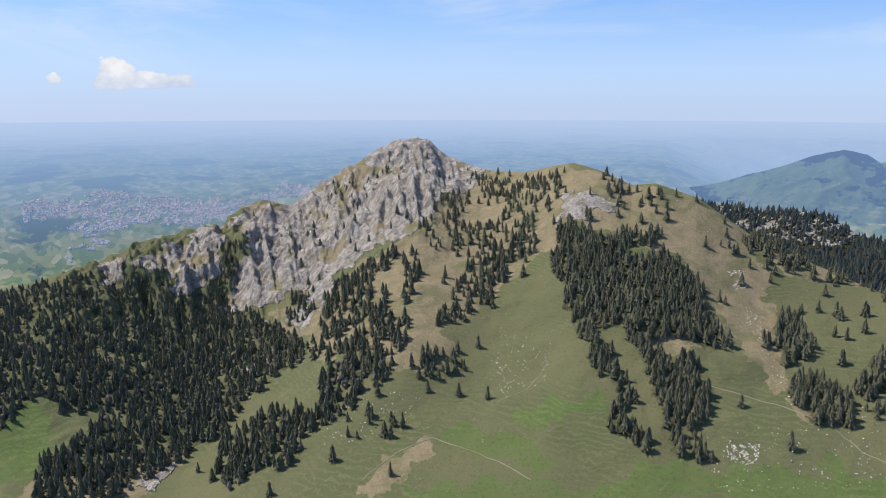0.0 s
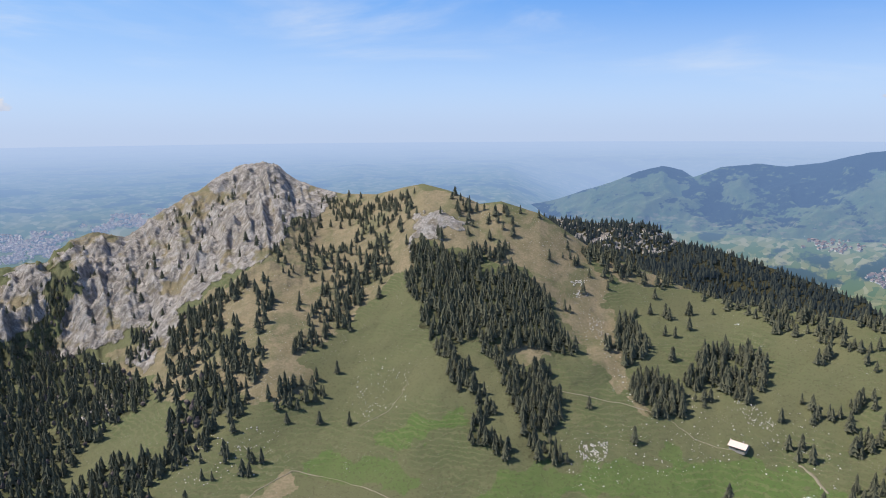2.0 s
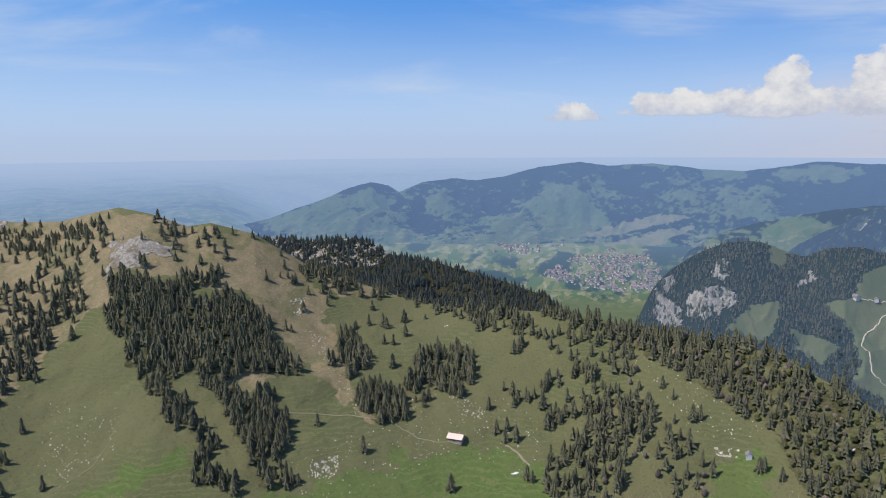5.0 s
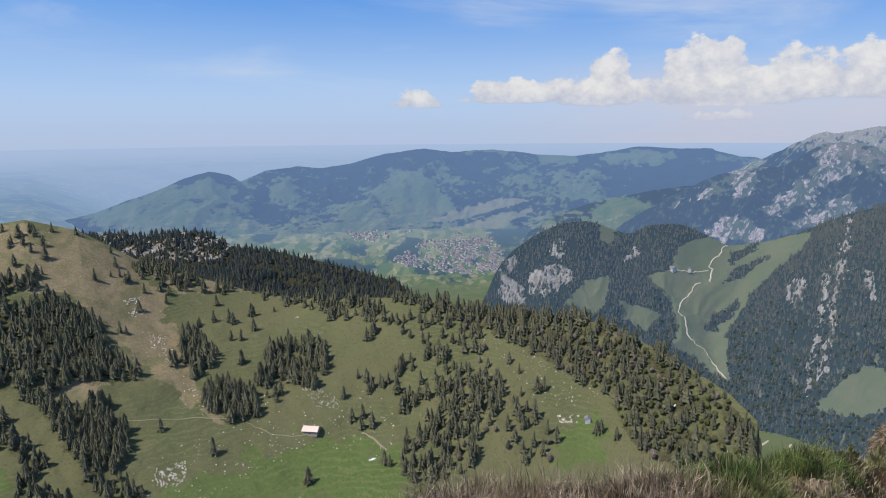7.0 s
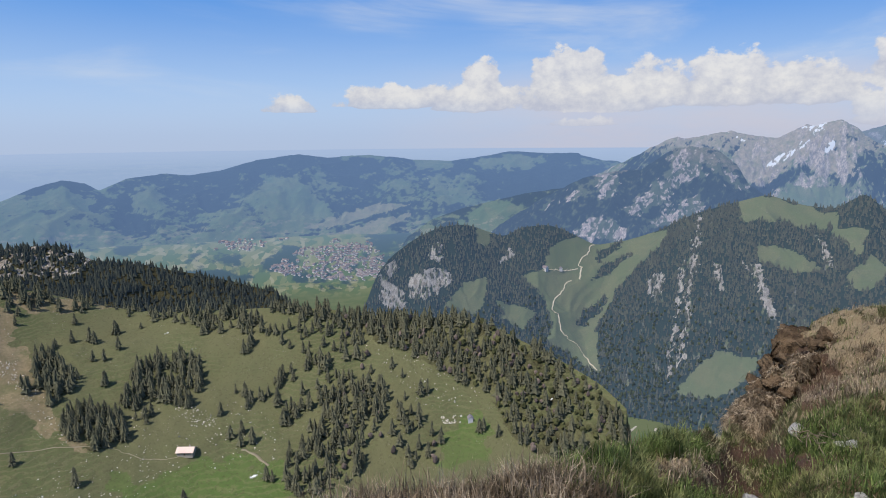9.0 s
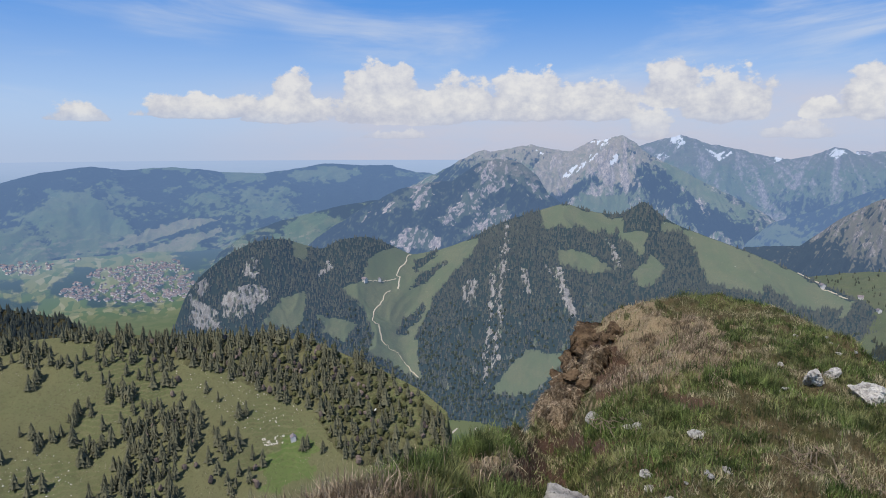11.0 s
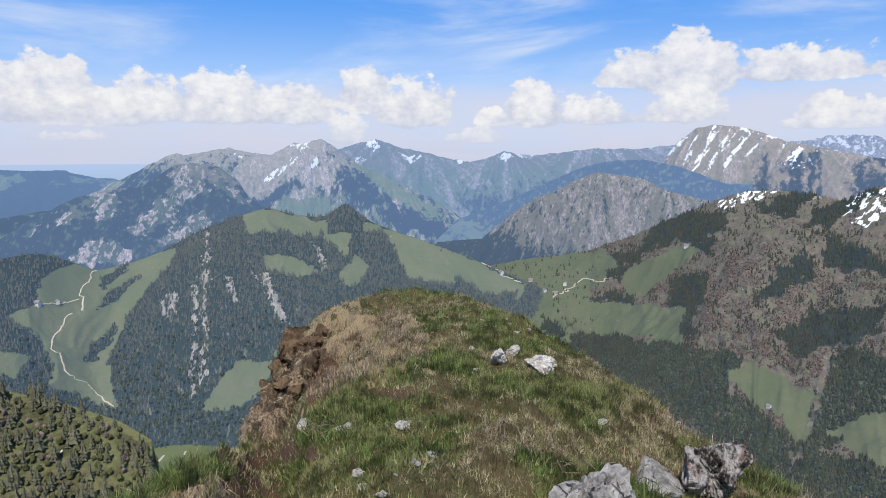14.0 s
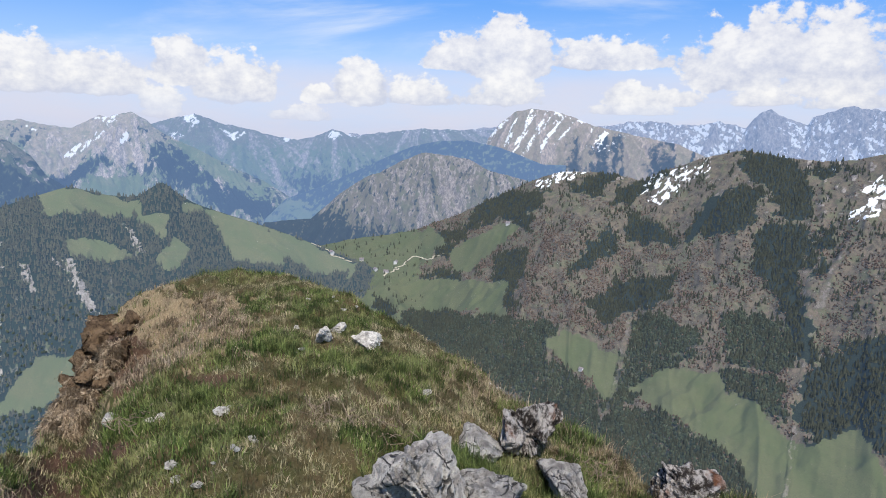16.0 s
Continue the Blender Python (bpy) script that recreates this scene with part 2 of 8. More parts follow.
class Massif:
    """A mountain as a sheet from its foot over its crest and down behind; bearings in degrees, distances in metres."""

    def __init__(self, name, a0, a1, da, crest, far, foot_dip, near, rows=160, bend=1.1, rough=(40, 300), gully=(0, 8),
                 jag=0.0, seed=1, drop=1.1, mask=None, shape=None, keen=0.12):
        az = np.arange(a0, a1 + da / 2, da)
        back = max(8, rows // 8)
        u = np.concatenate((np.linspace(0, 1, rows), 1 + np.linspace(0, 1, back + 1)[1:]))
        A, U = np.meshgrid(az, u)
        def even(pairs, wide):
            line = curve(pairs, az)
            k = max(1, int(wide / da))
            pad = np.pad(line, k, mode="reflect", reflect_type="odd")
            w = np.hanning(2 * k + 1)
            return np.convolve(pad, w / w.sum(), "valid")[None, :]
        rc, rf, ef = even(far, 9.0), even(near, 9.0), even(foot_dip, 7.0)
        ec = even(crest, 4.0) + (even(crest, keen) - even(crest, 4.0)) * np.clip(U, 0, 1) ** 2.2
        zc, zf = rc * np.tan(np.radians(ec)), rf * np.tan(np.radians(ef))
        f = np.minimum(U, 1.0)
        rc, rf = rc + 0 * U, rf + 0 * U
        r = rf + (rc - rf) * f
        z = zf + (zc - zf) * f ** bend
        b = np.maximum(U - 1, 0)
        r = r + b * (rc - rf) * 0.6
        z = z - b * (rc - rf) * 0.6 * drop
        s, c = np.sin(np.radians(A)), np.cos(np.radians(A))
        x, y = r * s, r * c
        body = np.maximum(np.clip(4 * f * (1 - f), 0, 1) ** 0.6, 0.06 * (f > 0.5))
        amp, size = rough
        plain_z = z.copy()
        z = z + amp * body * fbm(x / size, y / size, 6, seed)
        if gully[0]:
            gs = gully[1] * 22.0
            wx, wy = x / gs + 0.5 * fbm(x / gs * 0.7, y / gs * 0.7, 3, seed + 9), y / gs + 0.5 * fbm(x / gs * 0.7 + 9, y / gs * 0.7, 3, seed + 10)
            z = z + gully[0] * np.clip(body + 0.02, 0, 1) * (1.5 * ridged(wx, wy, 6, seed + 3) - 0.3)
        z = z + jag * np.clip(f * 6, 0, 1) * fbm(x / 45, y / 45, 4, seed + 21, 0.6)
        if shape is not None:
            z = z + shape(A, f, x, y)
        self.az, self.rows, self.A, self.U = az, rows, A, U
        self.x, self.y, self.z, self.r = x, y, z, r
        self.rel = (z - plain_z) / (amp + gully[0] + 1.0)
        self.E = np.degrees(np.arctan2(z, r))
        me = mesh_of(name, np.stack((x, y, z), -1).reshape(-1, 3), grid_faces(len(u), len(az)))
        self.me = me
        zero = np.zeros(A.shape)
        self.lush = zero
        self.rock, self.forest, self.dry, self.snow = mask(self) if mask else (zero, zero, zero, zero)
        put_cover(me, self.rock, self.forest, self.dry, self.snow, self.lush)
        self.ob = new(name, me)

    def scatter(self, dens, count, seed, top=1.0):
        """Random places on the front of the sheet where dens is high; even per area."""
        rng = np.random.default_rng(seed)
        R_ = self.rows - 1
        area = (self.r[:R_, :-1] * np.radians(self.az[1] - self.az[0])) * np.abs(self.r[1:self.rows, :-1] - self.r[:R_, :-1])
        w = (area * dens[:R_, :-1] * (self.U[:R_, :-1] <= top)).ravel()
        if w.sum() <= 0:
            return np.zeros((0, 3))
        pick = rng.choice(w.size, count, p=w / w.sum())
        i, j = np.divmod(pick, self.A.shape[1] - 1)
        self.picked = (i, j)
        return self.place(i + rng.random(count), j + rng.random(count))

    def place(self, fi, fj):
        i, j = np.clip(np.floor(fi).astype(int), 0, self.A.shape[0] - 2), np.clip(np.floor(fj).astype(int), 0, self.A.shape[1] - 2)
        u, v = (fi - i)[:, None], (fj - j)[:, None]
        p = np.stack((self.x, self.y, self.z), -1)
        return (p[i, j] * (1 - u) + p[i + 1, j] * u) * (1 - v) + (p[i, j + 1] * (1 - u) + p[i + 1, j + 1] * u) * v

    def at(self, a, e):
        """The places on the front where the bearing is a and the dip e."""
        out = []
        for aa, ee in zip(a, e):
            fj = (aa - self.az[0]) / (self.az[1] - self.az[0])
            j = int(np.clip(round(fj), 0, len(self.az) - 1))
            col = self.E[:self.rows, j]
            k = int(np.argmax(col >= ee)) if (col >= ee).any() else self.rows - 1
            k0 = max(k - 1, 0)
            t = 0.0 if k == k0 else (ee - col[k0]) / (col[k] - col[k0] + 1e-9)
            out.append((k0 + min(max(t, 0), 1), fj))
        o = np.array(out)
        return self.place(o[:, 0], o[:, 1])


# ---- materials ----
def surface(name, rough=0.9, spec=0.2):
    m = bpy.data.materials.new(name)
    m.use_nodes = True
    n = Nodes(m.node_tree)
    b = n.add("ShaderNodeBsdfPrincipled", {"Roughness": rough, "Specular IOR Level": spec})
    n.add("ShaderNodeOutputMaterial", {0: b.outputs[0]})
    return m, n, b


def bump(n, b, height, strength, distance):
    bp = n.add("ShaderNodeBump", {"Strength": strength, "Distance": distance, "Height": height})
    n.put(b.inputs["Normal"], bp.outputs[0])


def terrain(name, meadow, meadow2, rockc, rockd, forest, dry, dry2, grain=1.0, haze_glow=0.0, haze_glow_near=None):
    """Land by its cover: meadow, bare rock, forest floor, dry grass and snow. Far haze is painted in: a share of blue
    glow replaces the cover's colour.
    """
    m, n, b = surface(name, 0.95, 0.1)
    p = n.add("ShaderNodeNewGeometry").outputs["Position"]
    at = {k: n.add("ShaderNodeAttribute", attribute_name=k).outputs["Fac"] for k in ("rock", "forest", "dry", "snow", "lush")}
    big = n.noise(p, 0.012 / grain, 5, 0.6)
    mid = n.noise(p, 0.06 / grain, 6, 0.65)
    fine = n.noise(p, 0.5 / grain, 4, 0.7)
    mead = n.mix(n.step(big, 0.38, 0.62), meadow, meadow2)
    mead = n.mix(n.math("MULTIPLY", n.step(fine, 0.35, 0.75), 0.35), mead, n.mix(0.5, meadow2, dry))
    mead = n.mix(n.step(n.math("MULTIPLY_ADD", n.math("SUBTRACT", big, 0.5), 1.5, at["lush"]), 0.0, 1.2, 0.0, 0.6), mead, LUSH)
    # narrow cattle steps that follow the contour
    steps = n.math("SINE", n.math("MULTIPLY_ADD", n.add("ShaderNodeSeparateXYZ", {0: p}).outputs[2], 2.6, n.math("MULTIPLY", mid, 26.0)))
    mead = n.mix(n.math("MULTIPLY", n.step(steps, 0.2, 0.95), n.step(big, 0.42, 0.6, 0.0, 0.22)), mead, dry)
    mead = n.mix(n.step(fine, 0.50, 0.64, 0.0, 0.5), mead, tuple(0.5 * c for c in meadow))
    # stones in the turf
    pebble = n.noise(p, 1.1 / grain, 3, 0.6)
    mead = n.mix(n.math("MULTIPLY", n.step(pebble, 0.66, 0.70), n.step(mid, 0.48, 0.62, 0.0, 0.8)), mead, rockc)
    dryc = n.mix(n.step(mid, 0.35, 0.65), dry, dry2)
    dryc = n.mix(n.step(fine, 0.42, 0.62, 0.0, 0.5), dryc, meadow)
    dryc = n.mix(n.step(n.noise(p, 0.028 / grain, 6, 0.7, 0.5), 0.50, 0.60, 0.0, 0.5), dryc, meadow2)
    dryc = n.mix(n.math("MULTIPLY", n.step(n.noise(p, 0.7 / grain, 3, 0.6), 0.63, 0.68), n.step(mid, 0.42, 0.58, 0.0, 0.8)), dryc, rockc)
    jag = n.math("MULTIPLY_ADD", n.math("SUBTRACT", mid, 0.5), 1.7, 0.0)
    col = n.mix(n.step(n.math("ADD", at["dry"], jag), 0.3, 0.7), mead, dryc)
    stretched = n.noise(n.vmath("MULTIPLY", p, (1.0, 1.0, 0.35)), 0.09 / grain, 7, 0.7, 0.4)
    rk = n.mix(n.step(stretched, 0.34, 0.66), rockd, rockc)
    crag = n.noise(n.vmath("MULTIPLY", p, (1.0, 1.0, 0.45)), 0.32 / grain, 6, 0.75, 0.6)
    rk = n.mix(n.step(crag, 0.5, 0.62, 0.0, 0.75), rk, rockd)
    rk = n.mix(n.step(crag, 0.47, 0.36, 0.0, 0.35), rk, tuple(min(1.0, 1.25 * c) for c in rockc))
    rk = n.mix(n.math("MULTIPLY", n.step(mid, 0.54, 0.64), 0.5), rk, dry2)
    col = n.mix(n.step(n.math("ADD", at["rock"], jag), 0.32, 0.68), col, rk)
    fo = n.mix(n.step(fine, 0.3, 0.7), forest, tuple(0.5 * c for c in forest))
    col = n.mix(n.step(n.math("ADD", at["forest"], n.math("MULTIPLY", jag, 0.6)), 0.35, 0.65), col, fo)
    col = n.mix(n.step(n.math("ADD", at["snow"], n.math("MULTIPLY", jag, 1.3)), 0.45, 0.6), col, (0.85, 0.88, 0.92))
    if haze_glow:
        # haze painted onto a distant range: colour dimmed, pale blue emission added
        if haze_glow_near is not None:
            # less painted haze over the near foot of the range than over the crest
            haze_glow = n.step(n.vmath("LENGTH", p, out=1), 3500.0, 4700.0, haze_glow_near, haze_glow)
        n.put(b.inputs["Base Color"], n.mix(haze_glow, col, (0.0, 0.0, 0.0)))
        n.put(b.inputs["Emission Color"], HAZE_BLUE)
        n.put(b.inputs["Emission Strength"], haze_glow)
    else:
        n.put(b.inputs["Base Color"], col)
    bump(n, b, n.math("ADD", n.math("MULTIPLY", mid, 0.5), n.math("MULTIPLY", n.math("ADD", stretched, crag), n.math("MULTIPLY", at["rock"], 1.6))), 0.6, 4.0 * grain)
    return m


# blue glow of the painted haze, then rich meadow green
HAZE_BLUE, LUSH = (0.215, 0.36, 0.66), (0.085, 0.155, 0.032)
MEADOW, MEADOW2, DRY, DRY2 = (0.136, 0.135, 0.068), (0.102, 0.118, 0.053), (0.285, 0.222, 0.140), (0.205, 0.165, 0.098)
ROCK, ROCKD, FLOOR = (0.48, 0.435, 0.39), (0.17, 0.148, 0.128), (0.07, 0.065, 0.035)
M_RIDGE = terrain("alpine slope", MEADOW, MEADOW2, ROCK, ROCKD, FLOOR, DRY, DRY2)
M_DARK = terrain("wooded ridge", MEADOW, MEADOW2, ROCK, ROCKD, FLOOR, DRY, DRY2)
M_MID = terrain("pasture ridge", (0.112, 0.138, 0.062), (0.130, 0.145, 0.068), (0.46, 0.43, 0.39), (0.22, 0.195, 0.17), (0.03, 0.045, 0.025), DRY, DRY2, 1.0, haze_glow=0.16)
M_BROWN = terrain("leafless slope", (0.094, 0.114, 0.048), (0.110, 0.124, 0.056), ROCK, ROCKD, (0.03, 0.04, 0.025), (0.180, 0.135, 0.102), (0.070, 0.054, 0.044), 1.0, haze_glow=0.09)
M_GREY = terrain("grey mountain", (0.10, 0.13, 0.06), (0.12, 0.14, 0.07), (0.42, 0.37, 0.33), (0.12, 0.105, 0.095), (0.03, 0.04, 0.032), (0.17, 0.145, 0.11), (0.13, 0.11, 0.08), 1.1, haze_glow=0.25)
M_HILLS = terrain("far hills", (0.085, 0.135, 0.055), (0.115, 0.155, 0.065), ROCK, ROCKD, (0.014, 0.028, 0.024), (0.25, 0.22, 0.13), (0.22, 0.2, 0.12), 1.4, haze_glow=0.60, haze_glow_near=0.36)
M_FOOT = terrain("foothill woods and fields", (0.085, 0.135, 0.055), (0.125, 0.155, 0.065), ROCK, ROCKD, (0.018, 0.03, 0.024), (0.25, 0.22, 0.13), (0.22, 0.2, 0.12), 1.2, haze_glow=0.35)
M_SHOULDER = terrain("rocky shoulder", (0.055, 0.082, 0.042), (0.075, 0.095, 0.05), (0.62, 0.53, 0.50), (0.18, 0.155, 0.15), (0.018, 0.028, 0.026), (0.22, 0.18, 0.14), (0.12, 0.12, 0.07), 1.0, haze_glow=0.38)
M_ALPS = terrain("far alps", (0.11, 0.16, 0.07), (0.13, 0.17, 0.08), (0.66, 0.57, 0.51), (0.16, 0.14, 0.13), (0.015, 0.025, 0.025), (0.46, 0.37, 0.29), (0.30, 0.25, 0.19), 1.1, haze_glow=0.45)
M_SPUR = terrain("far wooded spur", (0.11, 0.15, 0.06), (0.14, 0.17, 0.07), (0.42, 0.38, 0.35), (0.12, 0.11, 0.11), (0.018, 0.03, 0.028), (0.18, 0.15, 0.12), (0.12, 0.12, 0.08), 1.3, haze_glow=0.58)
M_BIG = terrain("warm brown-grey peak", (0.12, 0.14, 0.07), (0.14, 0.15, 0.08), (0.56, 0.46, 0.38), (0.20, 0.165, 0.14), (0.03, 0.04, 0.04), (0.34, 0.27, 0.20), (0.24, 0.19, 0.14), 1.1, haze_glow=0.32)
M_BACK = terrain("farthest alps", (0.11, 0.16, 0.07), (0.13, 0.17, 0.08), (0.52, 0.47, 0.44), (0.14, 0.13, 0.14), (0.015, 0.025, 0.025), (0.18, 0.15, 0.12), (0.12, 0.12, 0.08), 1.3, haze_glow=0.57)


# ---- ground out to the horizon ----
def ground_z(A, R_):
    """Height of the valley floor and the plain at a bearing and distance."""
    e = -1.25 - 10.75 * (np.clip(4930 - R_, 0, None) / 1510) ** 1.15
    z = np.where(R_ < 3420, -727.0, R_ * np.tan(np.radians(e)))
    x, y = R_ * np.sin(np.radians(A)), R_ * np.cos(np.radians(A))
    z = z + 14 * fbm(x / 500, y / 500, 4, 5) * (R_ < 4600)
    trough = np.clip((R_ - 3880) / 250, 0, 1) * np.clip((4700 - R_) / 120, 0, 1) * np.clip((A - 18) / 8, 0, 1) * (A < 175)
    return z - 240 * trough


def build_ground():
    az = np.concatenate((np.arange(-180, -45, 3.0), np.arange(-45, 160, 0.5), np.arange(160, 180.1, 2.5)))
    r = np.concatenate((np.linspace(150, 3400, 90), np.linspace(3420, 4930, 170)))
    A, R_ = np.meshgrid(az, r)
    z = ground_z(A, R_)
    x, y = R_ * np.sin(np.radians(A)), R_ * np.cos(np.radians(A))
    me = mesh_of("ground", np.stack((x, y, z), -1).reshape(-1, 3), grid_faces(len(r), len(az)))
    m, n, b = surface("farmland", 0.95, 0.1)
    p = n.add("ShaderNodeNewGeometry").outputs["Position"]
    sx = n.add("ShaderNodeSeparateXYZ", {0: p})
    rr = n.vmath("LENGTH", n.add("ShaderNodeCombineXYZ", {0: sx.outputs[0], 1: sx.outputs[1]}).outputs[0], out=1)
    # fields grow smaller with the squeezed distance, so lay them out by bearing and distance
    az_n = n.math("ARCTAN2", sx.outputs[0], sx.outputs[1])
    deep = n.math("DIVIDE", 1.0, n.math("SUBTRACT", 5050.0, rr))
    q = n.add("ShaderNodeCombineXYZ", {0: n.math("MULTIPLY", az_n, 60.0), 1: n.math("MULTIPLY", deep, 22000.0)}).outputs[0]
    warp = n.noise(q, 0.8, 3)
    q2 = n.vmath("ADD", q, n.add("ShaderNodeCombineXYZ", {0: warp, 1: warp}).outputs[0])
    vor = n.add("ShaderNodeTexVoronoi", {"Vector": q2, "Scale": 1.9})
    cell = n.add("ShaderNodeSeparateColor", {0: vor.outputs["Color"]})
    col = n.mix(n.step(cell.outputs[0], 0.3, 0.75), (0.075, 0.12, 0.04), (0.17, 0.18, 0.07))
    col = n.mix(n.step(cell.outputs[1], 0.8, 0.86), col, (0.25, 0.24, 0.13))
    col = n.mix(n.step(n.noise(n.vmath("MULTIPLY", q, (0.5, 0.6, 1.0)), 0.4, 7, 0.62), 0.53, 0.58), col, (0.02, 0.045, 0.04))
    near = n.noise(p, 0.02, 4)
    col = n.mix(n.step(rr, 3000.0, 3300.0), n.mix(n.step(near, 0.4, 0.6), (0.095, 0.125, 0.05), (0.12, 0.14, 0.06)), col)
    # the plain beyond is a distant backdrop, tens of kilometres of haze painted as glow
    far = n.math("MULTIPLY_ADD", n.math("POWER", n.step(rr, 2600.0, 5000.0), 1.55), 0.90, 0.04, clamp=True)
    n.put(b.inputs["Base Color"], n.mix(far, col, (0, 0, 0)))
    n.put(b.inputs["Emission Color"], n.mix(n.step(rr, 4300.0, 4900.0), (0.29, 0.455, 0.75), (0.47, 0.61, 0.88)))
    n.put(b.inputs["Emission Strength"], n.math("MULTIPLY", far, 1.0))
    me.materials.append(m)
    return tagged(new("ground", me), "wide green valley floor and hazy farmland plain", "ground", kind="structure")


build_ground()


# ---- the mountains ----
RIDGE_ROCK = []
RIDGE_ROCK.append([(-27.6, -13.4), (-27.3, -11.9), (-25.9, -11.4), (-25.9, -13.6)])
RIDGE_ROCK.append([(-24.7, -11.8), (-22.7, -10.6), (-21.1, -11.2), (-21.2, -12.9), (-22.6, -13.7), (-23.1, -12.3), (-24.6, -12.6)])
RIDGE_ROCK.append([(-21.1, -10.7), (-20.1, -9.7), (-18.4, -9.5), (-18.4, -13.1), (-20.0, -14.2), (-21.8, -14.9), (-22.6, -14.2), (-21.2, -12.9)])
RIDGE_ROCK.append([(-18.2, -9.8), (-17.0, -8.5), (-15.2, -8.1), (-13.4, -8.4), (-10.6, -6.6), (-7.7, -4.8), (-4.4, -3.1), (-2.1, -2.8), (0.3, -4.1), (3.6, -5.3), (3.1, -6.7), (0.8, -7.4), (-0.7, -8.4), (-1.9, -10.5), (-4.1, -11.2), (-6.5, -12.1), (-8.5, -13.7), (-10.9, -14.8), (-13.3, -15.4), (-15.2, -16.4), (-18.4, -16.8), (-18.6, -15.9), (-17.3, -13.3), (-16.3, -11.0), (-16.6, -9.6)])
RIDGE_ROCK.append([(-13.6, -17.2), (-10.9, -14.6), (-9.0, -14.6), (-11.0, -17.3), (-12.5, -18.6)])
RIDGE_ROCK.append([(10.2, -7.3), (12.3, -6.8), (13.0, -7.5), (14.8, -7.9), (14.4, -8.4), (12.1, -8.4), (12.2, -9.6), (10.8, -9.2), (9.6, -10.4), (9.8, -8.3)])
RIDGE_ROCK.append([(-26.5, -28.5), (-23.8, -27.2), (-22.6, -26.7), (-23.4, -27.8), (-25.3, -28.9)])
RIDGE_ROCK.append([(-17.4, -21.2), (-14.9, -19.6), (-14.5, -20.8), (-16.5, -21.7)])
RIDGE_ROCK.append([(-17.9, -8.9), (-10.5, -5.2), (-4.4, -1.7), (-1.6, -1.5), (3.1, -4.5), (1.7, -5.9), (-4.0, -4.9), (-10.6, -7.5), (-17.1, -9.7)])
RIDGE_WOODS = []
RIDGE_WOODS.append((0.95, [(-39.0, -13.9), (-34.0, -12.8), (-31.9, -12.5), (-30.4, -12.5), (-27.7, -12.2), (-27.6, -13.4), (-26.1, -13.7), (-25.7, -12.1), (-23.0, -12.4), (-22.6, -13.7), (-23.0, -15.0), (-21.8, -14.9), (-20.0, -14.2), (-18.5, -13.1), (-18.1, -10.7), (-16.2, -10.0), (-16.8, -11.7), (-18.3, -14.1), (-18.6, -16.1), (-16.6, -16.3), (-13.9, -18.0), (-11.8, -19.7), (-12.1, -20.3), (-14.6, -21.4), (-16.5, -22.6), (-18.0, -23.9), (-19.8, -25.7), (-21.9, -26.2), (-22.6, -26.7), (-23.8, -27.0), (-25.8, -27.6), (-28.2, -28.5), (-33.7, -27.5), (-33.3, -25.1), (-30.2, -24.2), (-28.0, -22.4), (-28.5, -21.5), (-29.6, -22.3), (-31.1, -21.8), (-32.3, -20.3), (-35.2, -22.0), (-40.3, -22.6)]))
RIDGE_WOODS.append((0.9, [(-19.6, -25.9), (-17.2, -25.2), (-15.7, -24.5), (-14.3, -24.6), (-13.0, -24.3), (-12.1, -25.7), (-13.0, -27.6), (-14.5, -28.7), (-16.0, -28.5), (-17.9, -29.1), (-19.7, -29.7), (-20.0, -28.4)]))
RIDGE_WOODS.append((0.9, [(-12.4, -26.1), (-11.3, -24.4), (-10.5, -22.0), (-9.2, -21.1), (-9.6, -19.7), (-7.2, -18.5), (-6.1, -16.9), (-4.7, -17.6), (-4.2, -19.0), (-4.7, -20.4), (-6.2, -21.7), (-7.3, -23.5), (-8.3, -24.6), (-9.9, -25.6), (-11.4, -26.4)]))
RIDGE_WOODS.append((0.85, [(-6.5, -21.3), (-4.2, -20.9), (-4.2, -22.0), (-6.3, -23.1)]))
RIDGE_WOODS.append((0.3, [(-11.4, -25.5), (-7.3, -24.4), (-4.3, -25.4), (-4.9, -27.4), (-9.4, -27.0)]))
RIDGE_WOODS.append((0.85, [(-14.1, -17.2), (-12.8, -15.2), (-11.6, -15.0), (-11.2, -16.6), (-12.5, -17.7), (-13.7, -17.9)]))
RIDGE_WOODS.append((0.85, [(-11.0, -18.3), (-10.0, -15.5), (-9.0, -14.2), (-7.0, -13.3), (-5.8, -12.6), (-6.1, -14.3), (-6.4, -16.6), (-7.1, -17.5), (-9.1, -18.8), (-10.8, -19.2)]))
RIDGE_WOODS.append((0.9, [(-5.8, -13.1), (-4.6, -11.7), (-4.0, -11.9), (-4.6, -12.9), (-5.6, -13.6)]))
RIDGE_WOODS.append((0.8, [(-7.2, -18.9), (-5.9, -16.9), (-5.6, -15.2), (-4.9, -15.0), (-4.7, -17.6), (-6.2, -19.0)]))
RIDGE_WOODS.append((0.7, [(-3.5, -12.4), (-2.4, -11.9), (-1.9, -12.9), (-2.3, -14.8), (-2.9, -16.0), (-3.8, -16.0), (-3.2, -13.8)]))
